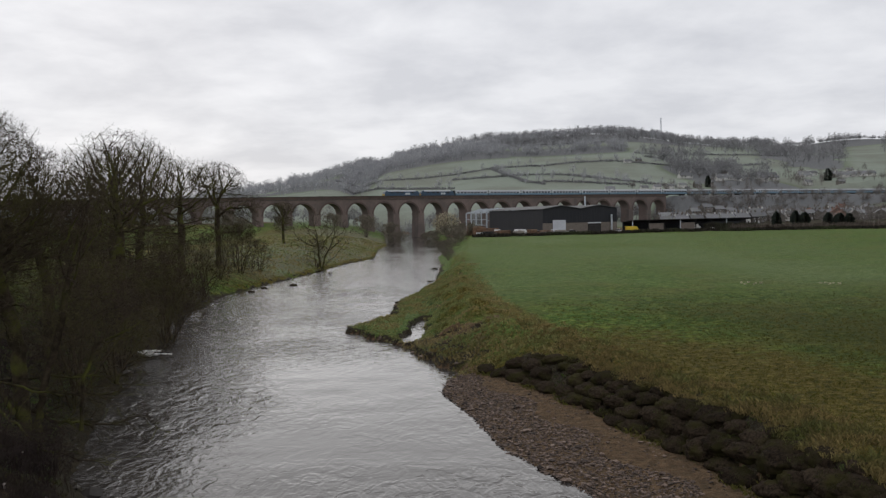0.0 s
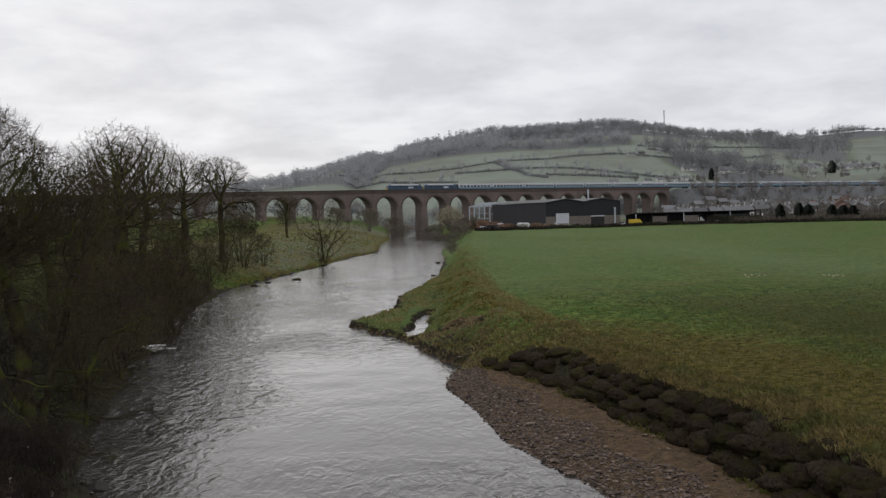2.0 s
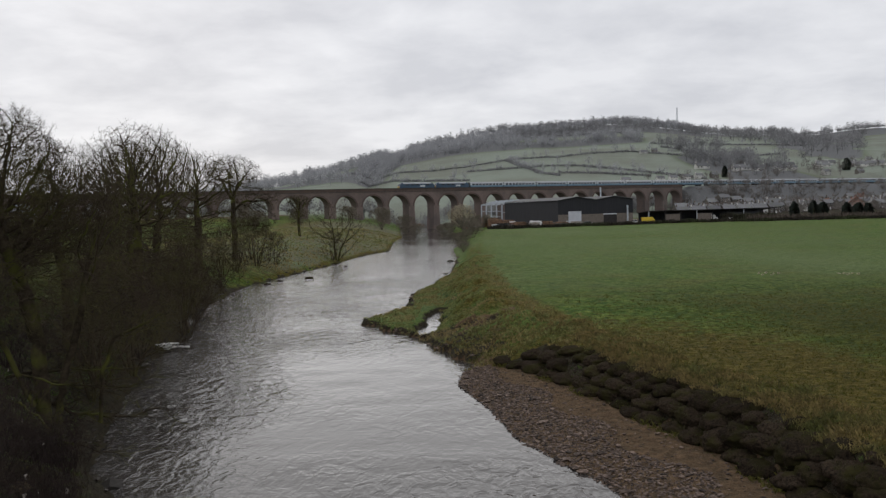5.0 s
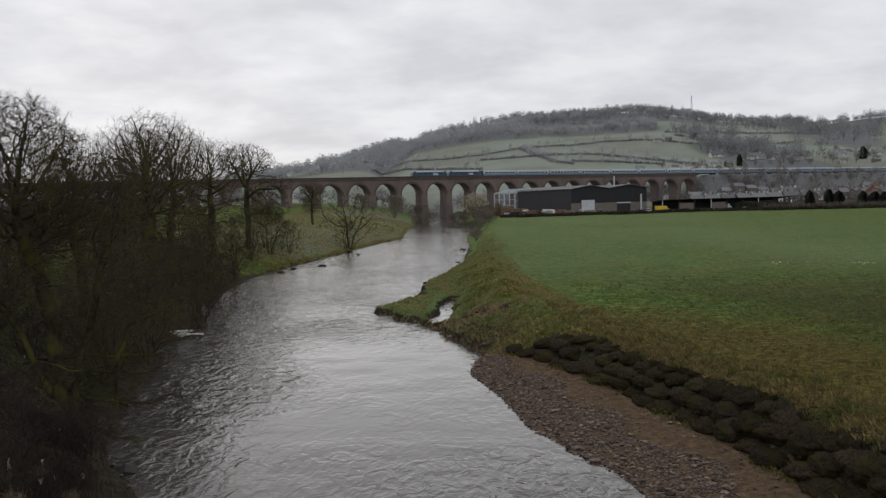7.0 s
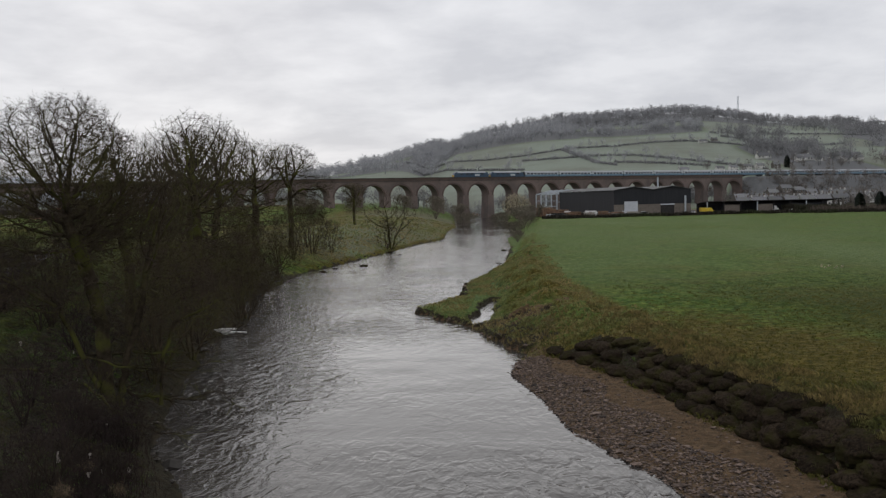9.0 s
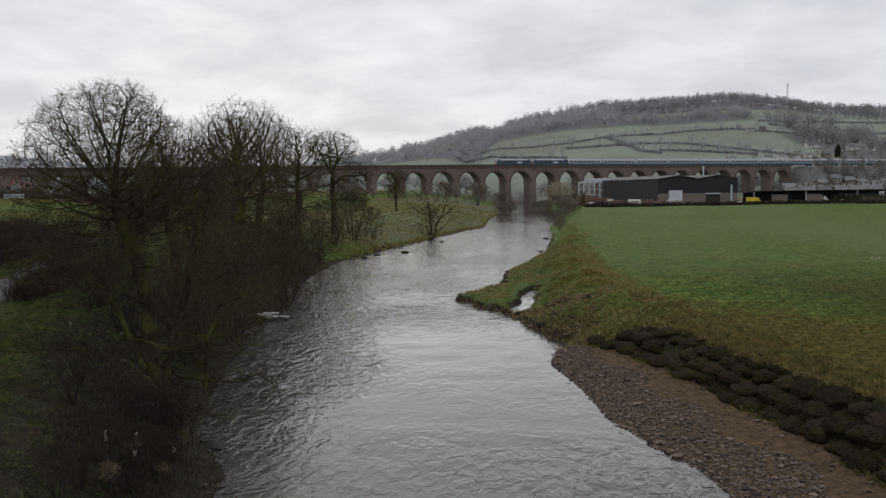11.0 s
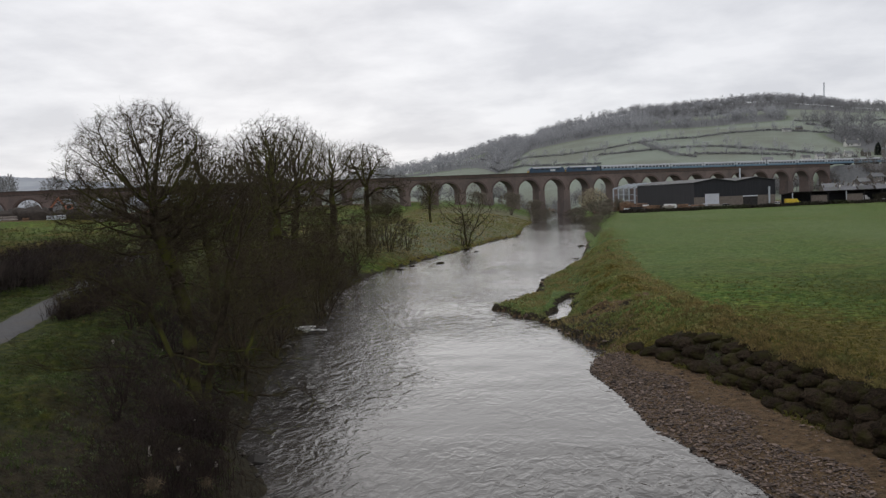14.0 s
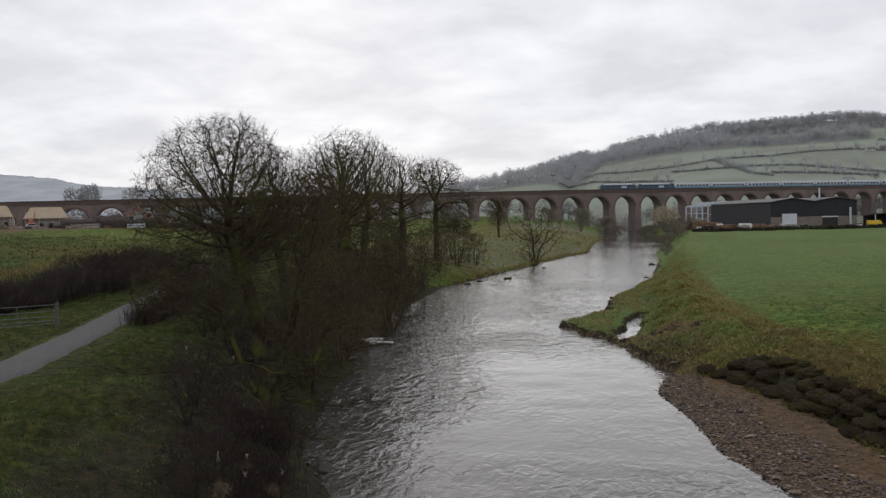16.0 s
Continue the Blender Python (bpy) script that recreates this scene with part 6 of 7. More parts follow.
for x, y, s in ((-31.2, 47.5, 0.6), (-32.5, 49.5, 0.7), (-34.0, 53.5, 0.75), (-35.0, 56.8, 0.8), (-30.0, 44.5, 0.45), (-13.4, 22.0, 0.6), (-12.9, 23.6, 0.4), (-16.6, 27.0, 0.55), (-17.8, 29.5, 0.6), (-12.6, 25.4, 0.32), (-14.4, 30.6, 0.5)):
    plant("bramble_bush", "low brown bramble bush on the bank", shrub_b, x, y, rb.uniform(0, 6.28), s, group="brambles by the water", category="bush")


def build_distant_ridge():
    """Hazy wooded ridge beyond the valley, with an uneven tree line."""
    m = bpy.data.materials.new("hazy_distance")
    m.use_nodes = True
    n, l = m.node_tree.nodes, m.node_tree.links
    b = n["Principled BSDF"]
    b.inputs["Roughness"].default_value = 1.0
    b.inputs["Specular IOR Level"].default_value = 0.0
    geo = n.new("ShaderNodeNewGeometry")
    no = n.new("ShaderNodeTexNoise")
    no.inputs["Scale"].default_value, no.inputs["Detail"].default_value = 0.011, 6
    l.new(geo.outputs["Position"], no.inputs["Vector"])
    r = n.new("ShaderNodeValToRGB")
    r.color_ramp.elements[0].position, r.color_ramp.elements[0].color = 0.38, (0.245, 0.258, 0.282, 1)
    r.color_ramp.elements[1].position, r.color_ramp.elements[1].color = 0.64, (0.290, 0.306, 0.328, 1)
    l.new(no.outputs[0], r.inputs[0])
    # haze over the ridge is put in as blue-grey colour plus a faint glow
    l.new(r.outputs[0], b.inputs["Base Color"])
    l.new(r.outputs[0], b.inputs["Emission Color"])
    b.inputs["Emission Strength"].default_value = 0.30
    ux = np.linspace(-1.6, -0.30, 700)
    crest = np.interp(ux, [-1.6, -1.2, -0.896, -0.841, -0.804, -0.746, -0.716, -0.681, -0.6, -0.45, -0.30], [0.075, 0.066, 0.0525, 0.0500, 0.0462, 0.0398, 0.0380, 0.0366, 0.030, 0.016, 0.0])
    crest = crest + 0.0024 * value_noise(ux * 60, ux * 0, 81) * value_noise(ux * 22, ux * 0, 83) + 0.0009 * value_noise(ux * 330, ux * 0, 82)
    V, F = [], []
    for u, c in zip(ux, crest):
        y = 2600.0
        d = y * math.hypot(1, u)
        for k, f in ((0.70, 0.0), (0.82, 0.42), (0.93, 0.80), (1.0, 1.0), (1.25, 0.6)):
            V.append((u * y * k, y * k, 4 + (10 + c * d * k - 4) * f if k <= 1 else 4 + c * d * f))
    for i in range(len(ux) - 1):
        for k in range(4):
            F.append((i * 5 + k, i * 5 + 5 + k, i * 5 + 6 + k, i * 5 + 1 + k))
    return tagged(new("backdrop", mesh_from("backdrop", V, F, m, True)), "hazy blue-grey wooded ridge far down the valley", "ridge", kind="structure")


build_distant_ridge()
tufts("grass", "tussocks of pale rush in the pasture", both(scatter(180, 8, 31, 33, 87, 90), scatter(181, 8, 38, 41, 84, 87)), 0.16, M_RUSH, 182, 8, 0.03)


# ---- buildings ----
M_STONE = mat("rubble_stone", (0.19, 0.17, 0.15), (0.12, 0.108, 0.095), 2.0, 0.9, bump=0.3, rand=0.25)
M_RENDER = mat("pale_render", (0.62, 0.61, 0.58), (0.50, 0.49, 0.46), 0.8, 0.9, rand=0.15)
M_HOUSEBRICK = mat("house_brick", (0.22, 0.135, 0.105), (0.15, 0.095, 0.075), 3.0, 0.9, rand=0.2)
M_SLATE = mat("roof_slate", (0.20, 0.20, 0.21), (0.12, 0.12, 0.13), 2.0, 0.6, rand=0.3, c3=(0.15, 0.155, 0.14), scale2=0.5)
M_REDTILE = mat("roof_tile", (0.20, 0.10, 0.072), (0.13, 0.07, 0.05), 2.0, 0.8, rand=0.2)
M_WHITE = mat("white_paint", (0.76, 0.76, 0.75), (0.66, 0.66, 0.65), 1.0, 0.6)
M_CLAD = mat("dark_cladding", (0.030, 0.031, 0.036), (0.020, 0.021, 0.025), 0.5, 0.75, stretch=(3, 3, 0.2))
M_ROOFSHEET = mat("roof_sheet", (0.105, 0.107, 0.112), (0.070, 0.072, 0.075), 0.4, 0.7, c3=(0.10, 0.095, 0.09), scale2=0.15)
M_BLOCK = mat("block_wall", (0.20, 0.175, 0.15), (0.14, 0.12, 0.105), 1.5, 0.9)
M_PALEBLOCK = mat("new_blockwork", (0.36, 0.33, 0.29), (0.24, 0.22, 0.19), 1.5, 0.9)
M_DOOR = mat("roller_door", (0.60, 0.62, 0.66), (0.52, 0.54, 0.58), 0.6, 0.6)
M_STEEL = mat("grey_steel", (0.50, 0.54, 0.58), (0.40, 0.44, 0.48), 0.8, 0.6)
M_TAN = mat("bare_roof_boards", (0.40, 0.315, 0.215), (0.29, 0.225, 0.155), 0.9, 0.85, c3=(0.33, 0.27, 0.20), scale2=0.3)
M_ORANGE = mat("orange_paint", (0.42, 0.17, 0.10), (0.32, 0.13, 0.08), 1.0, 0.6)
M_TIMBER = mat("stacked_timber", (0.24, 0.145, 0.092), (0.15, 0.088, 0.056), 1.2, 0.85, rand=0.3)
M_SOIL = mat("soil_mound", (0.060, 0.048, 0.040), (0.034, 0.028, 0.024), 1.0, 0.95, bump=0.6)
M_CAR_YELLOW = mat("yellow_paint", (0.68, 0.50, 0.03), (0.58, 0.42, 0.03), 1.0, 0.4, spec=0.5)
M_RUBBLE_SITE = mat("site_rubble", (0.34, 0.30, 0.27), (0.22, 0.19, 0.17), 1.0, 0.9, rand=0.3)
M_POST = mat("weathered_wood", (0.13, 0.115, 0.095), (0.075, 0.066, 0.055), 4.0, 0.95)
M_GALV = mat("galvanised_steel", (0.15, 0.155, 0.158), (0.09, 0.093, 0.096), 3.0, 0.55, metal=0.3)


def house_kit(w, d, h, rise, wall_m, roof_m, floors=2, bays=3):
    """A gabled house along x: walls, roof slopes, chimney, windows with panes, door."""
    t = thing("house", "gabled village house with a slate roof", "house", "village houses")
    part("wall", prism_bm([(-d / 2, 0), (d / 2, 0), (d / 2, h), (0, h + rise), (-d / 2, h)], w, axis="x"), wall_m, t)
    for s in (-1, 1):
        bm = prism_bm([(s * (d / 2 + 0.35), h - 0.25), (s * (d / 2 + 0.35), h - 0.05), (0, h + rise + 0.24), (0, h + rise + 0.04)], w + 0.5, axis="x")
        part("roof", bm, roof_m, t)
    for e in (-1, 1):
        c = part("chimney", box_bm(0.7, 0.9, 1.9, (e * (w / 2 - 0.6), 0, h + rise - 0.6), 0.03), wall_m, t)
        part("chimney_pot", box_bm(0.28, 0.28, 0.4, (e * (w / 2 - 0.6), 0, h + rise + 1.3)), M_REDTILE, c)
    fm = pm = None
    for s in (-1, 1):
        for f in range(floors):
            for b in range(bays):
                x = (b - (bays - 1) / 2) * (w / bays)
                if f == 0 and b == bays // 2 and s < 0:
                    dr = part("door", box_bm(0.95, 0.10, 2.0, (x, s * (d / 2 + 0.02), 0.05)), M_WHITE, t)
                    continue
                m = Matrix.Translation((x, s * (d / 2 + 0.01), 1.0 + f * h / floors))
                if fm is None:
                    win = part("window", box_bm(1.35, 0.12, 1.35), M_WHITE, t)
                    pane = part("pane", box_bm(1.12, 0.16, 1.12, (0, 0, 0.115)), M_DARKGLASS, win)
                    fm, pm = win.data, pane.data
                    win.matrix_local = m
                else:
                    win = share("window", fm, t, m)
                    share("pane", pm, win)
    return t


def place(ob, x, y, rz, first, dz=-0.15, s=1.0):
    m = Matrix.Translation((x, y, land_z(x, y) + dz)) @ Matrix.Rotation(radians(rz), 4, "Z") @ Matrix.Scale(s, 4)
    if first:
        ob.matrix_world = m
        return ob
    return copy_thing(ob, m)


HOUSES = [tagged(house_kit(9, 7.5, 5.0, 2.6, M_STONE, M_SLATE), "stone house with a grey slate roof", "house"),
          tagged(house_kit(10, 8, 4.9, 2.6, M_RENDER, M_SLATE), "white-rendered house with a grey slate roof", "house"),
          tagged(house_kit(8.5, 8, 4.9, 3.2, M_HOUSEBRICK, M_REDTILE), "brick house with a brown tiled roof", "house"),
          tagged(house_kit(12, 7, 2.7, 2.8, M_RENDER, M_SLATE, 1, 4), "low white bungalow with a slate roof", "house")]
used = set()


def put_house(i, x, y, rz, s=1.0):
    place(HOUSES[i], x, y, rz, i not in used, -0.15, s)
    used.add(i)


hr = random.Random(12)
# terraces behind the works, below the embankment
for x0, y0, n, a in ((118, 452, 8, 8), (128, 478, 9, 12), (176, 436, 7, 20), (106, 404, 7, 4), (134, 428, 7, 16), (158, 462, 6, 2), (120, 436, 6, -4)):
    for k in range(n):
        put_house(0 if hr.random() < 0.75 else 1, x0 + k * 7.4 * math.cos(radians(a)), y0 + k * 7.4 * math.sin(radians(a)), a, 0.82)
# houses of the village edge
for i, x, y, rz in ((2, 182, 388, 70), (1, 196, 398, 20), (2, 206, 382, 100), (0, 214, 410, 15), (2, 176, 372, 85), (0, 190, 420, 30), (2, 226, 396, 60), (0, 240, 424, 25), (1, 170, 410, 10),
                    (0, 222, 448, 20), (2, 250, 404, 75), (0, 236, 464, 28), (1, 252, 448, 15), (0, 158, 396, 95), (2, 262, 430, 50), (0, 268, 470, 20), (0, 206, 470, 22)):
    put_house(i, x * 1.04 - 2, y * 1.04, rz, 0.76)
for k in range(26):
    y = hr.uniform(400, 520)
    put_house(hr.choice((0, 0, 0, 2, 2, 1)), y * hr.uniform(0.40, 0.53), y, hr.choice((10, 25, 70, 100)) + hr.uniform(-8, 8), hr.uniform(0.72, 0.86))
# white bungalows along the lane above the railway
for x, y, rz, s in ((202.6, 709, 8, 0.9), (227, 690, 4, 1.0), (236, 694, -4, 0.8), (248, 704, 6, 0.8), (266, 706, 5, 1.0), (275, 712, 12, 0.9), (300, 706, 4, 0.95), (309, 712, -6, 0.8), (323, 690, 8, 0.95), (332, 692, 4, 0.9), (343, 694, 8, 0.9), (352, 700, 0, 0.8)):
    put_house(3, x, y, rz, s)
# houses above the railway and on the hillside
for i, x, y, rz in ((1, 150, 632, 10), (1, 160, 634, 10), (1, 170, 636, 10), (1, 180, 638, 10), (0, 192, 640, 12), (0, 204, 650, 12), (1, 222, 680, 5), (1, 238, 682, 5), (1, 256, 676, 0), (1, 266, 680, 8), (1, 292, 694, 10),
                    (3, 300, 700, 5), (3, 328, 715, -8), (1, 345, 720, 5), (0, 318, 690, 20), (3, 126, 640, 5), (3, 178, 815, 12), (0, 190, 822, 10),
                    (1, 275, 640, 15), (0, 300, 640, 5), (3, 350, 660, 15)):
    put_house(i, x, y, rz, 0.7)


def build_shed():
    """Twin-gabled works shed with solid dark side walls, pale door and block plinth."""
    o = Matrix.Translation((37.0, 315.0, 2.6)) @ Matrix.Rotation(math.atan2(16.5, 65), 4, "Z")
    t = thing("works_shed", "large dark-clad twin-gabled works shed with a pale roller door", "shed", m=o)
    W, L, e, r = 15.0, 66.0, 9.1, 1.2
    for g in (0, 1):
        x0 = g * W
        gab = [(x0 + 0.02, 3.9), (x0 + W - 0.02, 3.9), (x0 + W - 0.02, e), (x0 + W / 2, e + r), (x0 + 0.02, e)]
        bm = prism_bm(gab, 0.3, centre=False)
        part("gable", bm, M_CLAD, t)
        for s in (0, 1):
            a, b = (x0 - 0.4 if s == 0 else x0 + W + 0.4), x0 + W / 2
            slope = r / (W / 2)
            bm = prism_bm([(a, e - 0.4 * slope + 0.05), (a, e - 0.4 * slope + 0.22), (b, e + r + 0.22), (b, e + r + 0.05)], L + 1.0, centre=False)
            p = part("roof", bm, M_ROOFSHEET, t, "grey sheeted roof slope")
            p.matrix_local = Matrix.Translation((0, -0.6, 0.0 if (g, s) != (0, 1) else -0.004))
    part("side_wall", box_bm(0.3, L, e - 0.1, (0.15, L / 2 + 0.3, 0)), M_CLAD, t)
    part("side_wall", box_bm(0.3, L, e - 0.1, (2 * W - 0.15, L / 2 + 0.3, 0)), M_CLAD, t)
    part("back_wall", box_bm(2 * W - 0.7, 0.3, e - 0.1, (W, L + 0.1, 0)), M_CLAD, t)
    for a, b in ((0.0, 3.9), (9.1, 18.0), (23.4, 2 * W)):
        part("plinth_wall", box_bm(b - a, 0.32, 3.88, ((a + b) / 2, 0.14, 0)), M_BLOCK, t, "brown blockwork lower wall")
    d = part("roller_door", box_bm(5.1, 0.2, 5.0, (6.5, -0.08, 0)), M_DOOR, t, "pale grey roller door")
    for k in range(9):
        part("slat", box_bm(5.0, 0.04, 0.06, (6.5, -0.20, 0.5 + k * 0.5)), M_STEEL, d)
    # solid panel, the doorway's inner shade put into its dark colour
    part("roller_door", box_bm(5.3, 0.2, 3.7, (20.7, 0.06, 0)), M_IRON, t, "dark panel standing for an open doorway")
    part("door_frame", box_bm(5.5, 0.12, 0.4, (20.7, -0.1, 3.5)), M_DOOR, t)
    part("flue", box_bm(0.5, 0.5, 4.2, (20.5, 8, e + 0.6), 0.08), M_STEEL, t, "pale metal flue")
    part("corner_post", box_bm(0.5, 0.5, 6.8, (27.0, -1.6, 0)), M_STEEL, t)
    return t


build_shed()


def build_lean_to():
    t = thing("low_shed", "long low dark works shed with open bays", "shed", m=Matrix.Translation((74, 332, 2.5)) @ Matrix.Rotation(radians(14), 4, "Z"))
    part("roof", prism_bm([(0, 4.2), (9, 3.4), (9, 3.6), (0, 4.4)], 56, axis="x", centre=False), M_IRON, t)
    part("back_wall", box_bm(56, 0.3, 3.5, (28, 8.6, 0)), M_CLAD, t)
    for i in range(9):
        part("post", box_bm(0.3, 0.3, 4.2, (0.3 + i * 6.9, 0.3, 0)), M_STEEL if i % 3 == 0 else M_IRON, t)
    for i, m in ((1, M_BLOCK), (3, M_BLOCK), (5, M_CLAD), (6, M_CLAD)):
        part("bay_wall", box_bm(6.5, 0.2, 2.9, (0.3 + i * 6.9 + 3.45, 0.8, 0)), m, t)
    return t


build_lean_to()


def build_frame():
    """Bare portal frames carrying on the shed's line."""
    o = Matrix.Translation((20.3, 381.0, 2.4)) @ Matrix.Rotation(math.atan2(16.5, 65), 4, "Z")
    t = thing("steel_frame", "bare grey steel portal frame of an unfinished shed", "steel frame", m=o)
    for k in range(5):
        y = 1.5 + k * 8.5
        for x in (-0.2, 7.5, 15.2):
            part("column", box_bm(0.55, 0.4, 8.6, (x, y, 0)), M_STEEL, t)
        for s in (0, 1):
            bm = box_bm(7.9, 0.35, 0.55)
            a = math.atan2(1.9, 7.5) * (1 if s == 0 else -1)
            bmesh.ops.rotate(bm, cent=(0, 0, 0.27), matrix=Matrix.Rotation(-a, 3, "Y"), verts=bm.verts[:])
            bmesh.ops.translate(bm, vec=(3.65 + s * 7.7, y, 9.3), verts=bm.verts[:])
            part("rafter", bm, M_STEEL, t)
    for x in (-0.2, 15.2):
        for z in (3.0, 5.5, 8.4):
            part("rail", box_bm(0.2, 34, 0.25, (x, 18.5, z)), M_STEEL, t)
    part("brace", box_bm(15, 0.25, 0.3, (7.5, 1.5, 5.0)), M_STEEL, t)
    return t


build_frame()


def build_car(paint, label, van=False):
    t = thing("van" if van else "car", label, "van" if van else "car", "parked vehicles")
    L, H = (5.2, 1.9) if van else (4.2, 1.4)
    if van:
        prof = [(-2.6, 0.35), (2.6, 0.35), (2.6, 1.0), (2.0, 1.25), (1.5, 2.1), (-2.6, 2.2)]
    else:
        prof = [(-2.1, 0.3), (2.1, 0.3), (2.1, 0.75), (1.1, 0.92), (-1.75, 0.95), (-2.1, 0.85)]
    bm = prism_bm([(a, z) for a, z in prof], 1.75)
    part("body", bm, paint, t)
    if not van:
        part("cabin", prism_bm([(-1.7, 0.94), (0.95, 0.92), (0.35, 1.42), (-1.25, 1.42)], 1.55), M_DARKGLASS, t, "dark glazed cabin")
        part("roof", box_bm(1.5, 1.5, 0.05, (-0.45, 0, 1.42)), paint, t)
    else:
        part("windscreen", prism_bm([(2.02, 1.27), (1.55, 2.05), (1.60, 2.06), (2.07, 1.28)], 1.5), M_DARKGLASS, t)
    for x in (-L * 0.31, L * 0.31):
        for y in (-0.82, 0.82):
            bm = bmesh.new()
            bmesh.ops.create_cone(bm, cap_ends=True, segments=12, radius1=0.33, radius2=0.33, depth=0.22, matrix=Matrix.Translation((x, y, 0.33)) @ Matrix.Rotation(radians(90), 4, "X"))
            part("wheel", bm, M_IRON, t)
    return t


M_CAR_DARK = mat("dark_car_paint", (0.05, 0.055, 0.07), (0.04, 0.045, 0.06), 1.0, 0.35, spec=0.5)
M_CAR_RED = mat("red_car_paint", (0.30, 0.05, 0.04), (0.24, 0.04, 0.03), 1.0, 0.35, spec=0.5)
CARS = [build_car(M_WHITE, "white car parked in the works yard"), build_car(M_WHITE, "white van parked in the works yard", True), build_car(M_CAR_DARK, "dark car parked in the works yard"),
        build_car(M_CAR_YELLOW, "bright yellow van parked by the works", True), build_car(M_CAR_RED, "red car parked in the works yard")]
first = set()
for i, x, y, rz in ((0, 24.5, 306, 5), (1, 28.5, 309, -8), (0, 31.5, 305, 12), (0, 35.0, 309, 0), (2, 21.0, 309, 40), (4, 26.0, 312, 0), (1, 20.0, 314, 80), (2, 33.0, 313, 20), (3, 72.2, 324, 4), (0, 66.5, 322, 90), (2, 62.0, 324, 10),
                    (0, 47.5, 311, 0), (0, 5.5, 318, 30), (4, 3.5, 322, 10), (0, 118, 345, 20), (2, 124, 350, 10), (0, 108, 338, 60), (1, 101, 342, 10)):
    place(CARS[i], x, y, rz, i not in first, 0.02)
    first.add(i)


def timber_stack(x, y, rz, w, h, material, label):
    t = thing("timber_stack", label, "timber stack", "stacks in the yard", m=Matrix.Translation((x, y, land_z(x, y))) @ Matrix.Rotation(radians(rz), 4, "Z"))
    rows = int(h / 0.42)
    me = None
    for r in range(rows):
        for c in range(int(w / 1.25)):
            m = Matrix.Translation((c * 1.25 - w / 2, 0.05 * ((r * 7 + c * 3) % 5), r * 0.42 + 0.1))
            if me is None:
                b = part("board_pack", box_bm(1.15, 3.6, 0.34, bevel=0.02), material, t)
                me = b.data
                b.matrix_local = m
            else:
                share("board_pack", me, t, m)
    return t


for x, y, rz, w, h, m, words in ((27.5, 301.5, 4, 4, 1.7, M_PALEBLOCK, "stack of pale-wrapped packs in the yard"), (32.5, 303.0, -6, 4, 2.1, M_TIMBER, "stack of reddish-brown timber packs in the yard"), (37.5, 302.5, 8, 5, 1.5, M_BLOCK, "stack of pale grey-brown board packs in the yard"),
                                 (43.0, 304.5, 0, 4, 1.7, M_PALEBLOCK, "stack of pale-wrapped packs in the yard"), (22.5, 302.0, 10, 4, 2.3, M_TIMBER, "stack of reddish-brown timber packs in the yard"), (17.5, 304.0, 0, 5, 1.5, M_BLOCK, "stack of pale grey-brown board packs in the yard")):
    timber_stack(x, y, rz, w, h, m, words)
for x, y, rz, w, h in ((14.5, 316, 5, 6, 3.2), (19.0, 320, -5, 5, 2.6), (13.0, 326, 10, 7, 3.6), (23, 322, 0, 5, 2.0), (9.5, 320, 20, 4, 1.8)):
    timber_stack(x, y, rz, w, h, M_TIMBER, "stack of reddish-brown timber packs in the yard")


yc = random.Random(55)
for k in range(34):
    u, v = yc.uniform(0, 30), yc.uniform(0, 8)
    timber_stack(14 + u, 300.5 + 0.15 * u + v, yc.uniform(-25, 25), yc.choice((1.3, 2.6, 3.8)), yc.choice((0.5, 0.9, 1.3, 1.8)), yc.choice((M_TIMBER, M_TIMBER, M_PALEBLOCK, M_BLOCK, M_IRON, M_DOOR, M_SOIL)), "low stack of building materials in the yard")


# ---- hedges, conifers, mast ----
def dense_hedge(name, label, pts, height, width, material, seed, per=34, thick=0.02, lines=None):
    """A belt of upright crooked stems and twigs along a line."""
    r = np.random.RandomState(seed)
    P = []
    for (a, b), (c, d) in [s for p in (lines or [pts]) for s in zip(p[:-1], p[1:])]:
        L = math.hypot(c - a, d - b)
        n = int(L * per)
        t = r.uniform(0, 1, n)
        q = r.normal(0, width * 0.33, n)
        nx_, ny_ = -(d - b) / L, (c - a) / L
        x, y = a + (c - a) * t + nx_ * q, b + (d - b) * t + ny_ * q
        z = land(x, y)[0]
        top = height * (0.8 + 0.35 * value_noise(x / 2.5, y / 2.5, seed)) * r.uniform(0.25, 1.0, n)
        z0 = z + top * r.uniform(0, 0.55, n)
        ang = r.uniform(0, 6.28, n)
        le = r.uniform(0.1, 1.1, n) * min(1.0, height / 2.4)
        dx, dy = np.cos(ang) * le, np.sin(ang) * le
        w = thick * r.uniform(0.6, 1.6, n)
        for s0, s1 in ((0.0, 1.57),):
            e1x, e1y = np.cos(ang + 1.57) * w, np.sin(ang + 1.57) * w
            P.append(np.stack([np.stack([x - e1x, y - e1y, z0], 1), np.stack([x + e1x, y + e1y, z0], 1),
                               np.stack([x + dx * 0.5 + e1x * 0.7, y + dy * 0.5 + e1y * 0.7, z0 + (z + top - z0) * 0.6], 1), np.stack([x + dx, y + dy, z + top + 0.1], 1)], 1))
    v = np.concatenate(P).reshape(-1, 3)
    m = len(v) // 4
    i = (np.arange(m) * 4)[:, None]
    f = np.concatenate([i + np.array([[0, 1, 2]]), i + np.array([[0, 2, 3]])])
    me = mesh_from(name, v.tolist(), f.tolist(), material)
    return tagged(new(name, me), label, "hedge", kind="stuff")


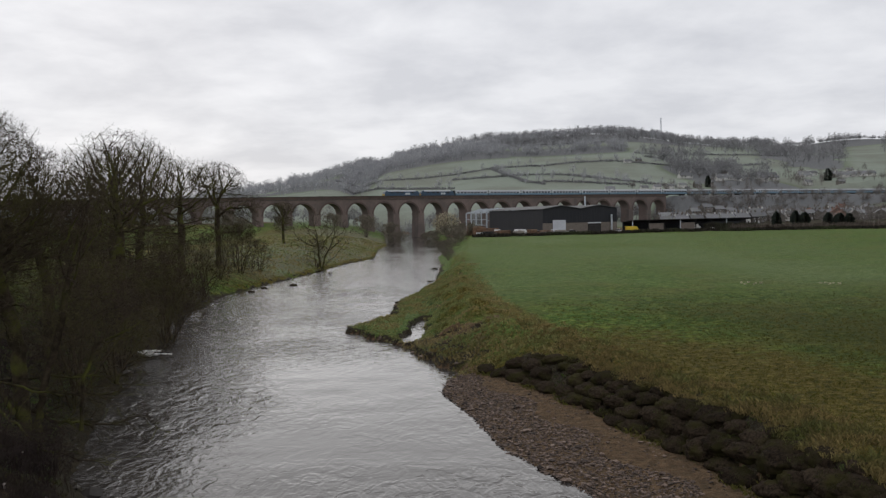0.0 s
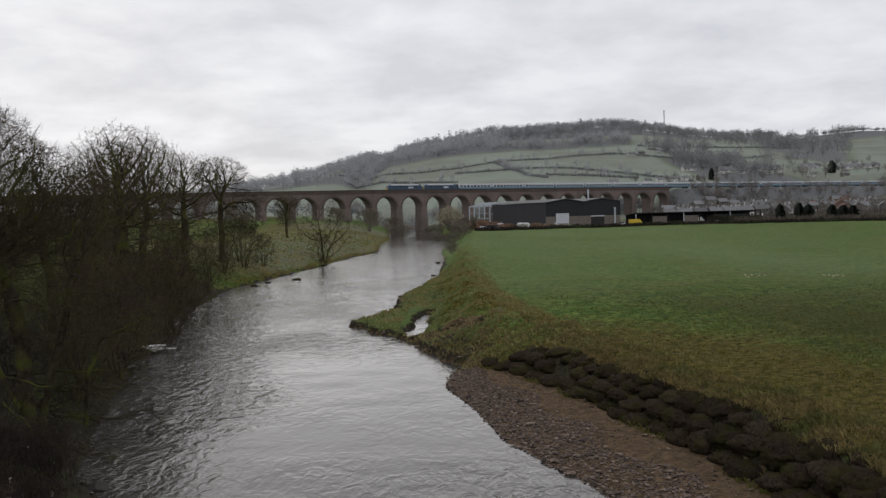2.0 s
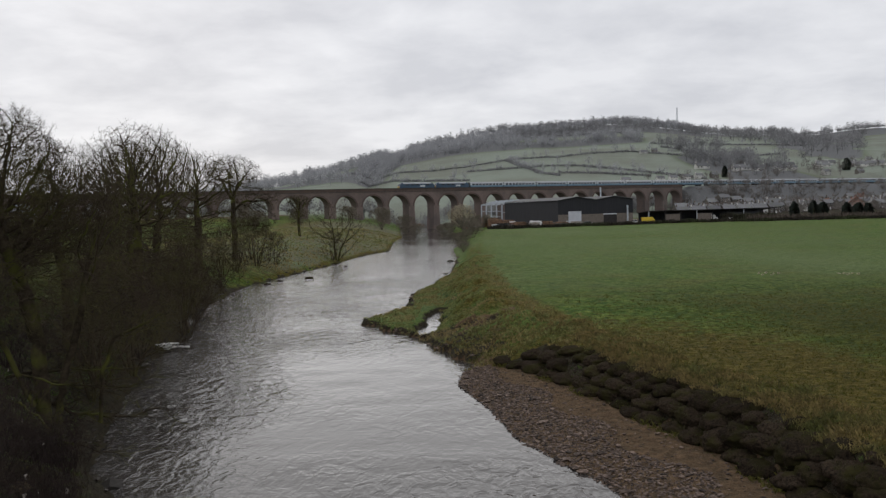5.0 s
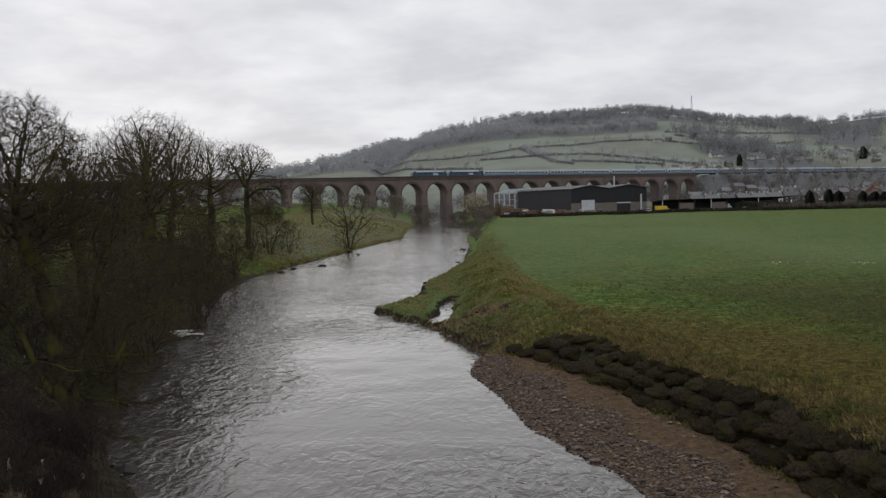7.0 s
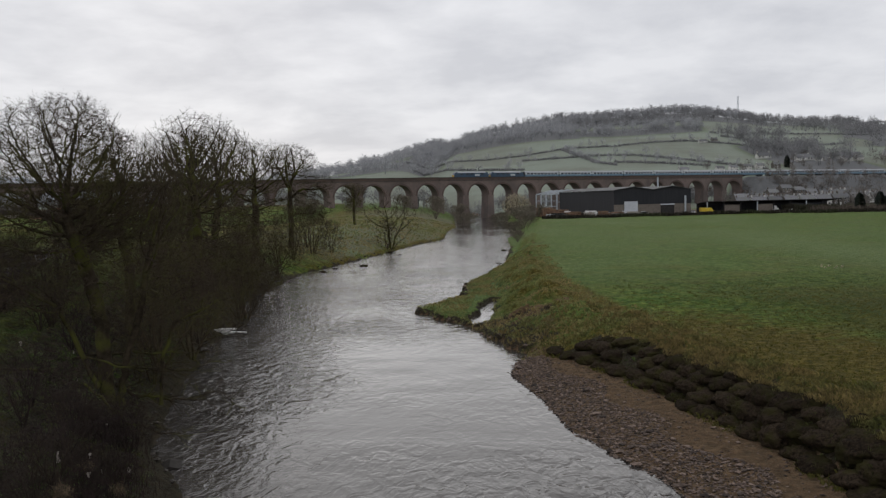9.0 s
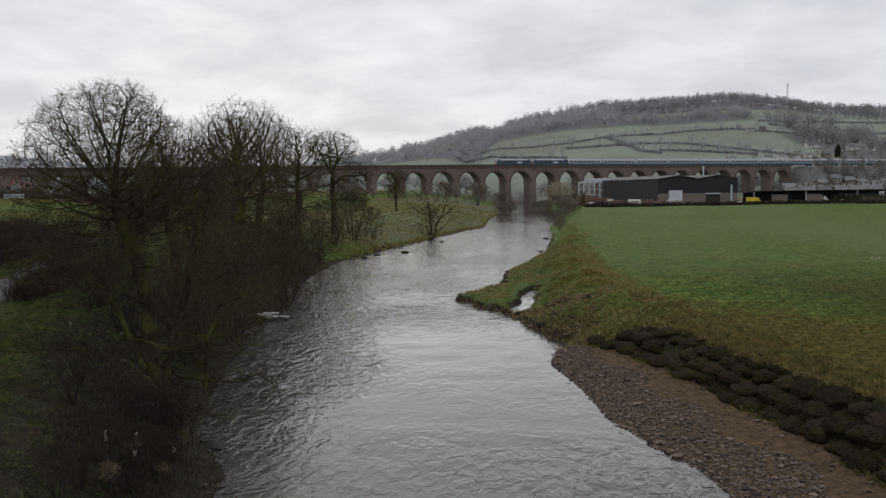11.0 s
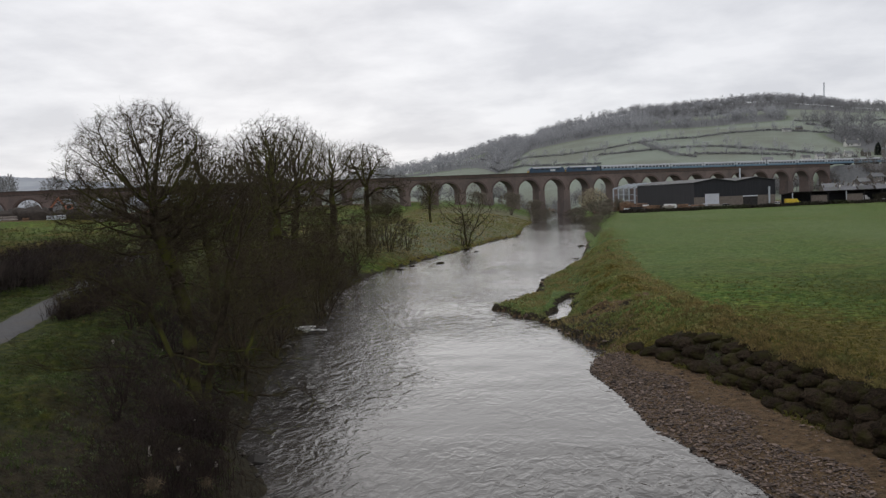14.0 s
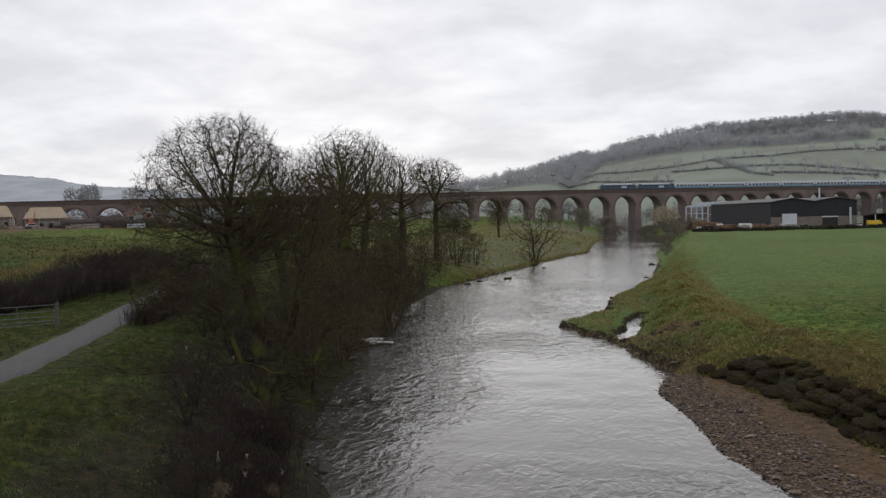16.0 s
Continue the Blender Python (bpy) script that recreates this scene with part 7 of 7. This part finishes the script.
M_HEDGE = mat("field_hedge", (0.060, 0.052, 0.040), (0.030, 0.026, 0.020), 0.8, 0.95, c3=(0.050, 0.055, 0.028), scale2=0.1, island=0.3)
M_LEFTHEDGE = mat("bramble_hedge", (0.068, 0.053, 0.045), (0.030, 0.024, 0.021), 0.8, 0.95, island=0.3)
dense_hedge("hedge", "dark clipped hedge along the far side of the pasture", [(10, 292), (34, 295), (63, 303), (85, 310), (106, 309), (128, 302), (175, 292)], 1.5, 1.4, M_HEDGE, 201, 70, 0.12)
dense_hedge("hedge", "dense dark evergreen hedge behind the yard", [(105, 340), (112, 333), (121, 327)], 3.2, 2.2, M_HEDGE, 205, 160, 0.10)
M_GARDENHEDGE = mat("garden_hedge", (0.150, 0.122, 0.098), (0.085, 0.070, 0.056), 0.5, 0.95, island=0.3)
dense_hedge("hedge", "brown leafless garden hedges at the village edge", [(112, 330), (128, 318), (150, 318), (178, 308), (190, 300)], 2.6, 5.0, M_GARDENHEDGE, 208, 60, 0.10)
dense_hedge("hedge", "tall brown leafless hedge beside the track", [(-52, 38), (-45, 47), (-45, 58), (-49, 70), (-56, 84), (-66, 100)], 2.5, 2.6, M_LEFTHEDGE, 202, 620, 0.012)
dense_hedge("hedge", "pale dead reeds at the foot of the grass bank", [(-66, 60), (-74, 84), (-88, 112), (-100, 145)], 1.2, 3.5, M_STRAW, 203, 60, 0.03)

dense_hedge("hedgerows", "dark leafless hedgerows between the hill pastures", [], 2.6, 3.2, M_HAZED_BARK, 210, 9, 0.35, HEDGE_LINES)

dense_hedge("brambles", "tangle of reddish-brown bramble stems under the near tree", [(-18.0, 33.0), (-16.0, 30.8), (-14.4, 28.2), (-13.0, 25.4), (-12.0, 22.0)], 0.95, 2.4, M_BRAMBLE, 206, 300, 0.007)
dense_hedge("brambles", "reddish-brown bramble thicket at the bend of the lane", [(-29.4, 43.5), (-31.2, 47.5), (-33.0, 52.0), (-35.0, 56.5)], 1.35, 1.7, M_BRAMBLE, 207, 420, 0.009)
M_CONIFER = mat("conifer_green", (0.034, 0.042, 0.032), (0.018, 0.024, 0.018), 1.5, 0.95)


def conifer_mesh(seed, h, r):
    """Cone of drooping sprays of needles."""
    rg_ = random.Random(seed)
    V, F = [], []
    for i in range(420):
        z = h * rg_.uniform(0.03, 0.98)
        a = rg_.uniform(0, 6.28)
        ro = r * min(1.0, 1.6 * (1 - z / h) ** 0.5) * rg_.uniform(0.55, 1.05)
        w = 0.32 * rg_.uniform(0.6, 1.3)
        cx, cy = math.cos(a), math.sin(a)
        k = len(V)
        V += [(cx * ro * 0.3 - cy * w, cy * ro * 0.3 + cx * w, z), (cx * ro * 0.3 + cy * w, cy * ro * 0.3 - cx * w, z + 0.1), (cx * ro + cy * w * 0.4, cy * ro - cx * w * 0.4, z + 0.35), (cx * ro, cy * ro, z - 0.15)]
        F += [(k, k + 1, k + 2), (k, k + 2, k + 3)]
    return V, F


for s, x, y, h, r in ((1, 126.5, 322, 6.6, 1.9), (2, 134.5, 324, 7.0, 1.9), (3, 138.0, 324, 6.2, 2.2), (4, 147.0, 324, 5.8, 2.0), (5, 151.0, 323, 5.6, 2.4), (6, 155.0, 324, 5.4, 2.2), (7, 303, 668, 10, 3.4), (8, 200, 640, 9, 2.2)):
    t = thing("conifer", "dark green conifer at the edge of the village", "conifer", "conifers", m=Matrix.Translation((x, y, land_z(x, y) - 0.1)))
    V, F = conifer_mesh(s, h, r)
    c = share("crown", mesh_from("crown", V, F, M_CONIFER), t)
    part("trunk", box_bm(0.35, 0.35, h * 0.8, bevel=0.05), M_BARK, t)


def build_mast():
    x, y = 335.0, 1300.0
    t = thing("radio_mast", "grey lattice radio mast on the hill's crest", "mast", m=Matrix.Translation((x, y, land_z(x, y) - 0.5)))
    H, b = 34.0, 1.5
    for sx in (-1, 1):
        for sy in (-1, 1):
            bm = prism_bm([(sx * b - 0.16, 0), (sx * b + 0.16, 0), (sx * 0.35 + 0.12, H), (sx * 0.35 - 0.12, H)], 0.3)
            p = part("leg", bm, M_STEEL, t)
            p.matrix_local = Matrix.Translation((0, sy * 0.9, 0))
    for k in range(11):
        z = 1.5 + k * 3.0
        w = b + (0.35 - b) * z / H
        part("brace", box_bm(2 * w, 1.9, 0.16, (0, 0, z)), M_STEEL, t)
    for z in (22, 27, 31):
        part("antenna", box_bm(0.5, 0.5, 2.2, (0.9, -0.9, z), 0.05), M_WHITE, t)
    return t


build_mast()

# ---- left side: works, bank, gate, fence ----
def build_works_house(x, y, rz, w):
    t = thing("works_building", "half-built house with a bare tan boarded roof", "building", "half-built houses", m=Matrix.Translation((x, y, land_z(x, y) - 0.2)) @ Matrix.Rotation(radians(rz), 4, "Z"))
    part("wall", box_bm(w, 8.4, 4.4, (0, 0, 0)), M_PALEBLOCK, t)
    for s in (-1, 1):
        bm = prism_bm([(s * 4.8, 3.95), (s * 4.8, 4.15), (0, 7.5), (0, 7.3)], w + 0.8, axis="x")
        for v in bm.verts:
            if v.co.z > 6:
                v.co.x *= 0.68
        part("roof", bm, M_TAN, t, "bare tan roof boards")
    # no holes in the wall: dark panels carry the openings' inner shade
    for s in (-1, 1):
        for k in range(4):
            part("dark_opening_panel", box_bm(1.2, 0.1, 1.3, ((k - 1.5) * w / 4.2, s * 4.22, 1.2)), M_IRON, t)
    for k in range(7):
        part("scaffold_pole", box_bm(0.12, 0.12, 6.0, ((k - 3) * w / 6.4, -5.4, 0)), M_STEEL, t)
    for z in (1.9, 3.8):
        part("scaffold_deck", box_bm(w + 1, 1.1, 0.12, (0, -5.1, z)), M_TIMBER, t)
    return t


build_works_house(-186.5, 226.6, 38, 12.0)
build_works_house(-196.3, 214.8, 38, 11.5)


def build_digger(x, y, rz, s=1.0):
    t = thing("excavator", "orange excavator with its arm raised", "excavator", "excavators", m=Matrix.Translation((x, y, land_z(x, y) - 0.05)) @ Matrix.Rotation(radians(rz), 4, "Z") @ Matrix.Diagonal((s, s, s, 1)))
    for yy in (-1.1, 1.1):
        part("track", box_bm(3.6, 0.6, 0.9, (0, yy, 0), 0.25), M_IRON, t)
    part("body", box_bm(3.2, 2.4, 1.2, (-0.3, 0, 1.0), 0.12), M_ORANGE, t)
    c = part("cab", box_bm(1.5, 1.1, 1.5, (0.5, 0.6, 2.2), 0.1), M_ORANGE, t)
    part("cab_window", box_bm(1.2, 1.14, 0.8, (0.55, 0.6, 2.6)), M_DARKGLASS, c)
    for a, at, L in ((-55, (1.0, -0.3, 1.9), 4.6), (50, (3.5, -0.3, 5.4), 3.2)):
        bm = box_bm(L, 0.4, 0.5, (L / 2, 0, -0.25), 0.05)
        bmesh.ops.rotate(bm, cent=(0, 0, 0), matrix=Matrix.Rotation(radians(a), 3, "Y"), verts=bm.verts[:])
        bmesh.ops.translate(bm, vec=at, verts=bm.verts[:])
        part("arm", bm, M_ORANGE, t)
    part("bucket", box_bm(0.9, 1.0, 0.9, (5.6, -0.3, 2.1), 0.15), M_IRON, t)
    return t


build_digger(-158, 240, 200, 1.15)
build_digger(-185.5, 219, 120, 0.9)
build_digger(-195, 205, 10, 0.9)
HEAP = lump_mesh(3, 3, 1.0, 1.0, 1.0, 0.45, M_SOIL)
for x, y, sx, sy, sz in ((-169, 221, 8, 5, 2.6), (-162, 224, 6, 4, 3.0), (-154, 226, 6, 4, 1.6), (-146, 230, 8, 4, 1.5), (-136, 235, 8, 5, 1.8), (-158, 222, 6, 3, 2.4), (-150, 227, 5, 3, 2.2), (-141, 233, 6, 3, 2.4), (-130, 240, 7, 4, 1.8), (-122, 246, 7, 3, 2.0)):
    ob = new("soil_mound", HEAP)
    ob.matrix_world = Matrix.Translation((x, y, land_z(x, y) - 0.15)) @ Matrix.Diagonal((sx, sy, sz * 1.45, 1))
    tagged(ob, "dark brown heap of dug earth on the building site", "earth heap", "spoil heaps")
for x, y, rz, w, h in ((-160, 213, -40, 6, 1.3), (-172, 205, -40, 5, 1.0), (-140, 226, -38, 5, 1.2), (-133, 229, -38, 5, 1.4), (-126, 236, -38, 6, 1.2), (-148, 240, -30, 6, 1.6), (-118, 243, -30, 6, 1.2)):
    timber_stack(x, y, rz, w, h, M_TIMBER if x % 2 else M_RUBBLE_SITE, "stack of building materials on the site")
cs = random.Random(77)
for k in range(60):
    u, v = cs.uniform(-8, 62), cs.uniform(-4, 26)
    x, y = -176 + u * 0.80 - v * 0.55, 206 + u * 0.60 + v * 0.8
    timber_stack(x, y, cs.uniform(20, 60), cs.choice((2.6, 3.8, 5.2)), cs.choice((0.5, 0.9, 1.3)), cs.choice((M_TIMBER, M_DOOR, M_BLOCK, M_SOIL, M_RUBBLE_SITE, M_ORANGE)), "low stack of building materials on the site")
CAR_SPOTS = ((0, -176, 208), (0, -139, 236), (4, -131, 241), (0, -122, 246), (2, -150, 232), (0, -112, 252))
for i, x, y in CAR_SPOTS:
    place(CARS[i], x, y, 50, False, 0.02)


def build_gate():
    """Five-barred galvanised field gate between two posts."""
    a, b = Vector((-34.9, 43.0)), Vector((-37.9, 39.9))
    d = (b - a)
    t = thing("field_gate", "galvanised five-bar field gate between wooden posts", "gate", m=Matrix.Translation((a.x, a.y, land_z(a.x, a.y) - 0.02)) @ Matrix.Rotation(math.atan2(d.y, d.x), 4, "Z"))
    L = d.length
    for x in (0.0, L):
        part("post", box_bm(0.2, 0.2, 1.55, (x, 0, -0.1), 0.02), M_POST, t, "weathered wooden gate post")
    for x in (0.16, L / 2, L - 0.16):
        part("stile", box_bm(0.05, 0.04, 1.1, (x, 0, 0.18)), M_GALV, t)
    for k in range(5):
        part("bar", box_bm(L - 0.32, 0.04, 0.045, (L / 2, 0.03, 0.2 + k * (0.16 + 0.03 * k))), M_GALV, t)
    return t


build_gate()
fp = random.Random(5)
pts = [(-71.8, 78.5), (-71.6, 81.0), (-71.5, 83.5), (-71.4, 86.0), (-71.5, 88.6), (-71.8, 91.4), (-72.3, 94.2), (-73.0, 97.2), (-73.7, 100.5)]
fence = thing("fence", "post and wire fence behind the roadside hedge", "fence")
for i, (x, y) in enumerate(pts):
    p = part("post", box_bm(0.11, 0.11, 1.35, bevel=0.01), M_POST, fence)
    p.matrix_local = Matrix.Translation((x, y, land_z(x, y) - 0.1)) @ Euler((fp.uniform(-0.05, 0.05), fp.uniform(-0.05, 0.05), fp.uniform(0, 1))).to_matrix().to_4x4()
    if i:
        x0, y0 = pts[i - 1]
        for z in (0.45, 0.8, 1.12):
            A, B = Vector((x0, y0, land_z(x0, y0) + z)), Vector((x, y, land_z(x, y) + z))
            bm = box_bm((B - A).length, 0.012, 0.012)
            w = part("wire", bm, M_GALV, fence)
            w.matrix_local = Matrix.Translation((A + B) / 2) @ (B - A).to_track_quat("X", "Z").to_matrix().to_4x4()

# heap of pale cut stone by the bend of the track
rs = random.Random(9)
M_RUBBLE = mat("pale_rubble", (0.30, 0.29, 0.28), (0.18, 0.175, 0.17), 3.0, 0.9, rand=0.35)
heap = thing("rubble_heap", "heap of pale grey rubble beside the track", "rubble heap")
RUB = [lump_mesh(20 + i, 1, 0.4, 0.3, 0.24, 0.3, M_RUBBLE) for i in range(4)]
for i in range(60):
    a, q = rs.uniform(0, 6.28), math.sqrt(rs.random())
    x, y = -36.0 + math.cos(a) * q * 1.6, 55.5 + math.sin(a) * q * 1.3
    o = share("stone", RUB[i % 4], heap, Matrix.Translation((x, y, land_z(x, y) + 0.1 + 0.8 * (1 - q))) @ Euler((rs.uniform(0, 3), rs.uniform(0, 3), rs.uniform(0, 3))).to_matrix().to_4x4())

# pale sticks at the water's edge and flood rags on the near tree
M_NEST = mat("flood_straw", (0.20, 0.145, 0.09), (0.10, 0.075, 0.048), 3.0, 0.9, island=0.4)
M_WHITE_STICKS = mat("white_sticks", (0.80, 0.79, 0.76), (0.68, 0.66, 0.62), 3.0, 0.8)
M_RAG = mat("flood_rag", (0.38, 0.34, 0.30), (0.22, 0.19, 0.17), 5.0, 0.9, rand=0.3)
# sticks added as a stand-in for an unidentified white patch
dw = thing("driftwood", "pale white sticks at the water's edge under the bank", "driftwood", m=Matrix.Translation((-21.75, 61.9, 0.10)) @ Matrix.Scale(1.25, 4))
for k in range(7):
    bm = bmesh.new()
    bmesh.ops.create_cone(bm, cap_ends=True, segments=7, radius1=0.10, radius2=0.05, depth=rs.uniform(0.8, 1.8), matrix=Matrix.Rotation(radians(90), 4, "Y"))
    for v in bm.verts:
        v.co += Vector((0, 0.08 * math.sin(v.co.x * 2 + k), 0.04 * math.cos(v.co.x * 3)))
    p = part("branch", bm, M_WHITE_STICKS, dw)
    p.matrix_local = Matrix.Translation((rs.uniform(-0.5, 0.5), rs.uniform(-0.35, 0.35), 0.08 + 0.05 * k)) @ Matrix.Rotation(rs.uniform(-0.35, 0.35), 4, "Z")
for i, (x, y, z, s) in enumerate(((-22.2, 36.2, 3.9, 0.17), (-17.6, 30.6, 2.4, 0.16), (-14.3, 25.0, 2.2, 0.28), (-16.4, 29.0, 2.0, 0.13), (-18.0, 33.2, 2.9, 0.12), (-14.0, 26.4, 1.8, 0.15), (-13.0, 25.2, 1.7, 0.13), (-12.6, 26.2, 1.4, 0.16),
                                  (-15.3, 30.2, 1.8, 0.12), (-16.9, 31.8, 2.3, 0.12), (-13.7, 27.7, 1.2, 0.12), (-20.6, 37.8, 3.2, 0.10), (-12.9, 24.2, 1.9, 0.15), (-15.0, 26.8, 2.5, 0.11))):
    bm = bmesh.new()
    bmesh.ops.create_grid(bm, x_segments=3, y_segments=5, size=0.62)
    for v in bm.verts:
        v.co = Vector((v.co.x * s * 0.4 * (1 + 0.4 * math.sin(5 * v.co.y + i)), 0.25 * s * math.sin(3 * v.co.x + 2 * v.co.y + i), v.co.y * s))
    me = bpy.data.meshes.new("rag")
    bm.to_mesh(me)
    bm.free()
    me.materials.append(M_RAG)
    ob = new("flood_rag", me)
    ob.matrix_world = Matrix.Translation((x, y, z)) @ Matrix.Rotation(i * 1.3, 4, "Z")
    tagged(ob, "pale scrap of flood debris caught on twigs", "debris", "flood debris")


# a clump of straw and sticks left by high water in the brambles
def flood_clump(x, y, z, size, seed):
    r = np.random.RandomState(seed)
    V, F = [], []
    for i in range(260):
        p = r.normal(0, 0.36, 3) * np.array([1, 1, 0.7]) * size
        d = r.normal(0, 1, 3)
        d /= np.linalg.norm(d)
        d *= size * r.uniform(0.25, 0.8)
        e = np.cross(d, r.normal(0, 1, 3))
        e *= 0.018 * size / (np.linalg.norm(e) + 1e-6)
        g = np.cross(d, e)
        g *= 0.018 * size / (np.linalg.norm(g) + 1e-6)
        k = len(V)
        V += [tuple(p + e), tuple(p - e * 0.5 + g), tuple(p - e * 0.5 - g), tuple(p + d)]
        F += [(k, k + 1, k + 3), (k + 1, k + 2, k + 3), (k + 2, k, k + 3)]
    ob = new("flood_debris", mesh_from("flood_debris", V, F, M_NEST))
    ob.matrix_world = Matrix.Translation((x, y, z))
    tagged(ob, "clump of pale straw and sticks caught in the brambles", "debris", "flood debris")


for i, (x, y, z, s) in enumerate(((-12.65, 22.17, 2.1, 0.36), (-13.6, 25.4, 1.8, 0.32), (-12.2, 24.6, 1.3, 0.3), (-16.8, 29.6, 2.2, 0.3))):
    flood_clump(x, y, z, s, 300 + i)


# bushes grown through the roadside hedge
hb = random.Random(31)
for x, y in ((-44.0, 49.0), (-44.6, 52.5), (-44.4, 55.5), (-44.8, 58.5), (-45.6, 61.5), (-46.8, 64.5), (-48.0, 67.5), (-49.4, 71.0), (-51.0, 74.5), (-53.0, 78.5), (-46.5, 60.0), (-50.5, 69.0)):
    plant("hedge_bush", "bushy brown leafless shrub in the roadside hedge", shrub_b, x, y, hb.uniform(0, 6.28), hb.uniform(0.85, 1.05) * (1.15 if y > 57 else 0.9), sz=hb.uniform(0.7, 0.85) * (1.1 if y > 57 else 0.8), group="bushes of the roadside hedge", category="bush")
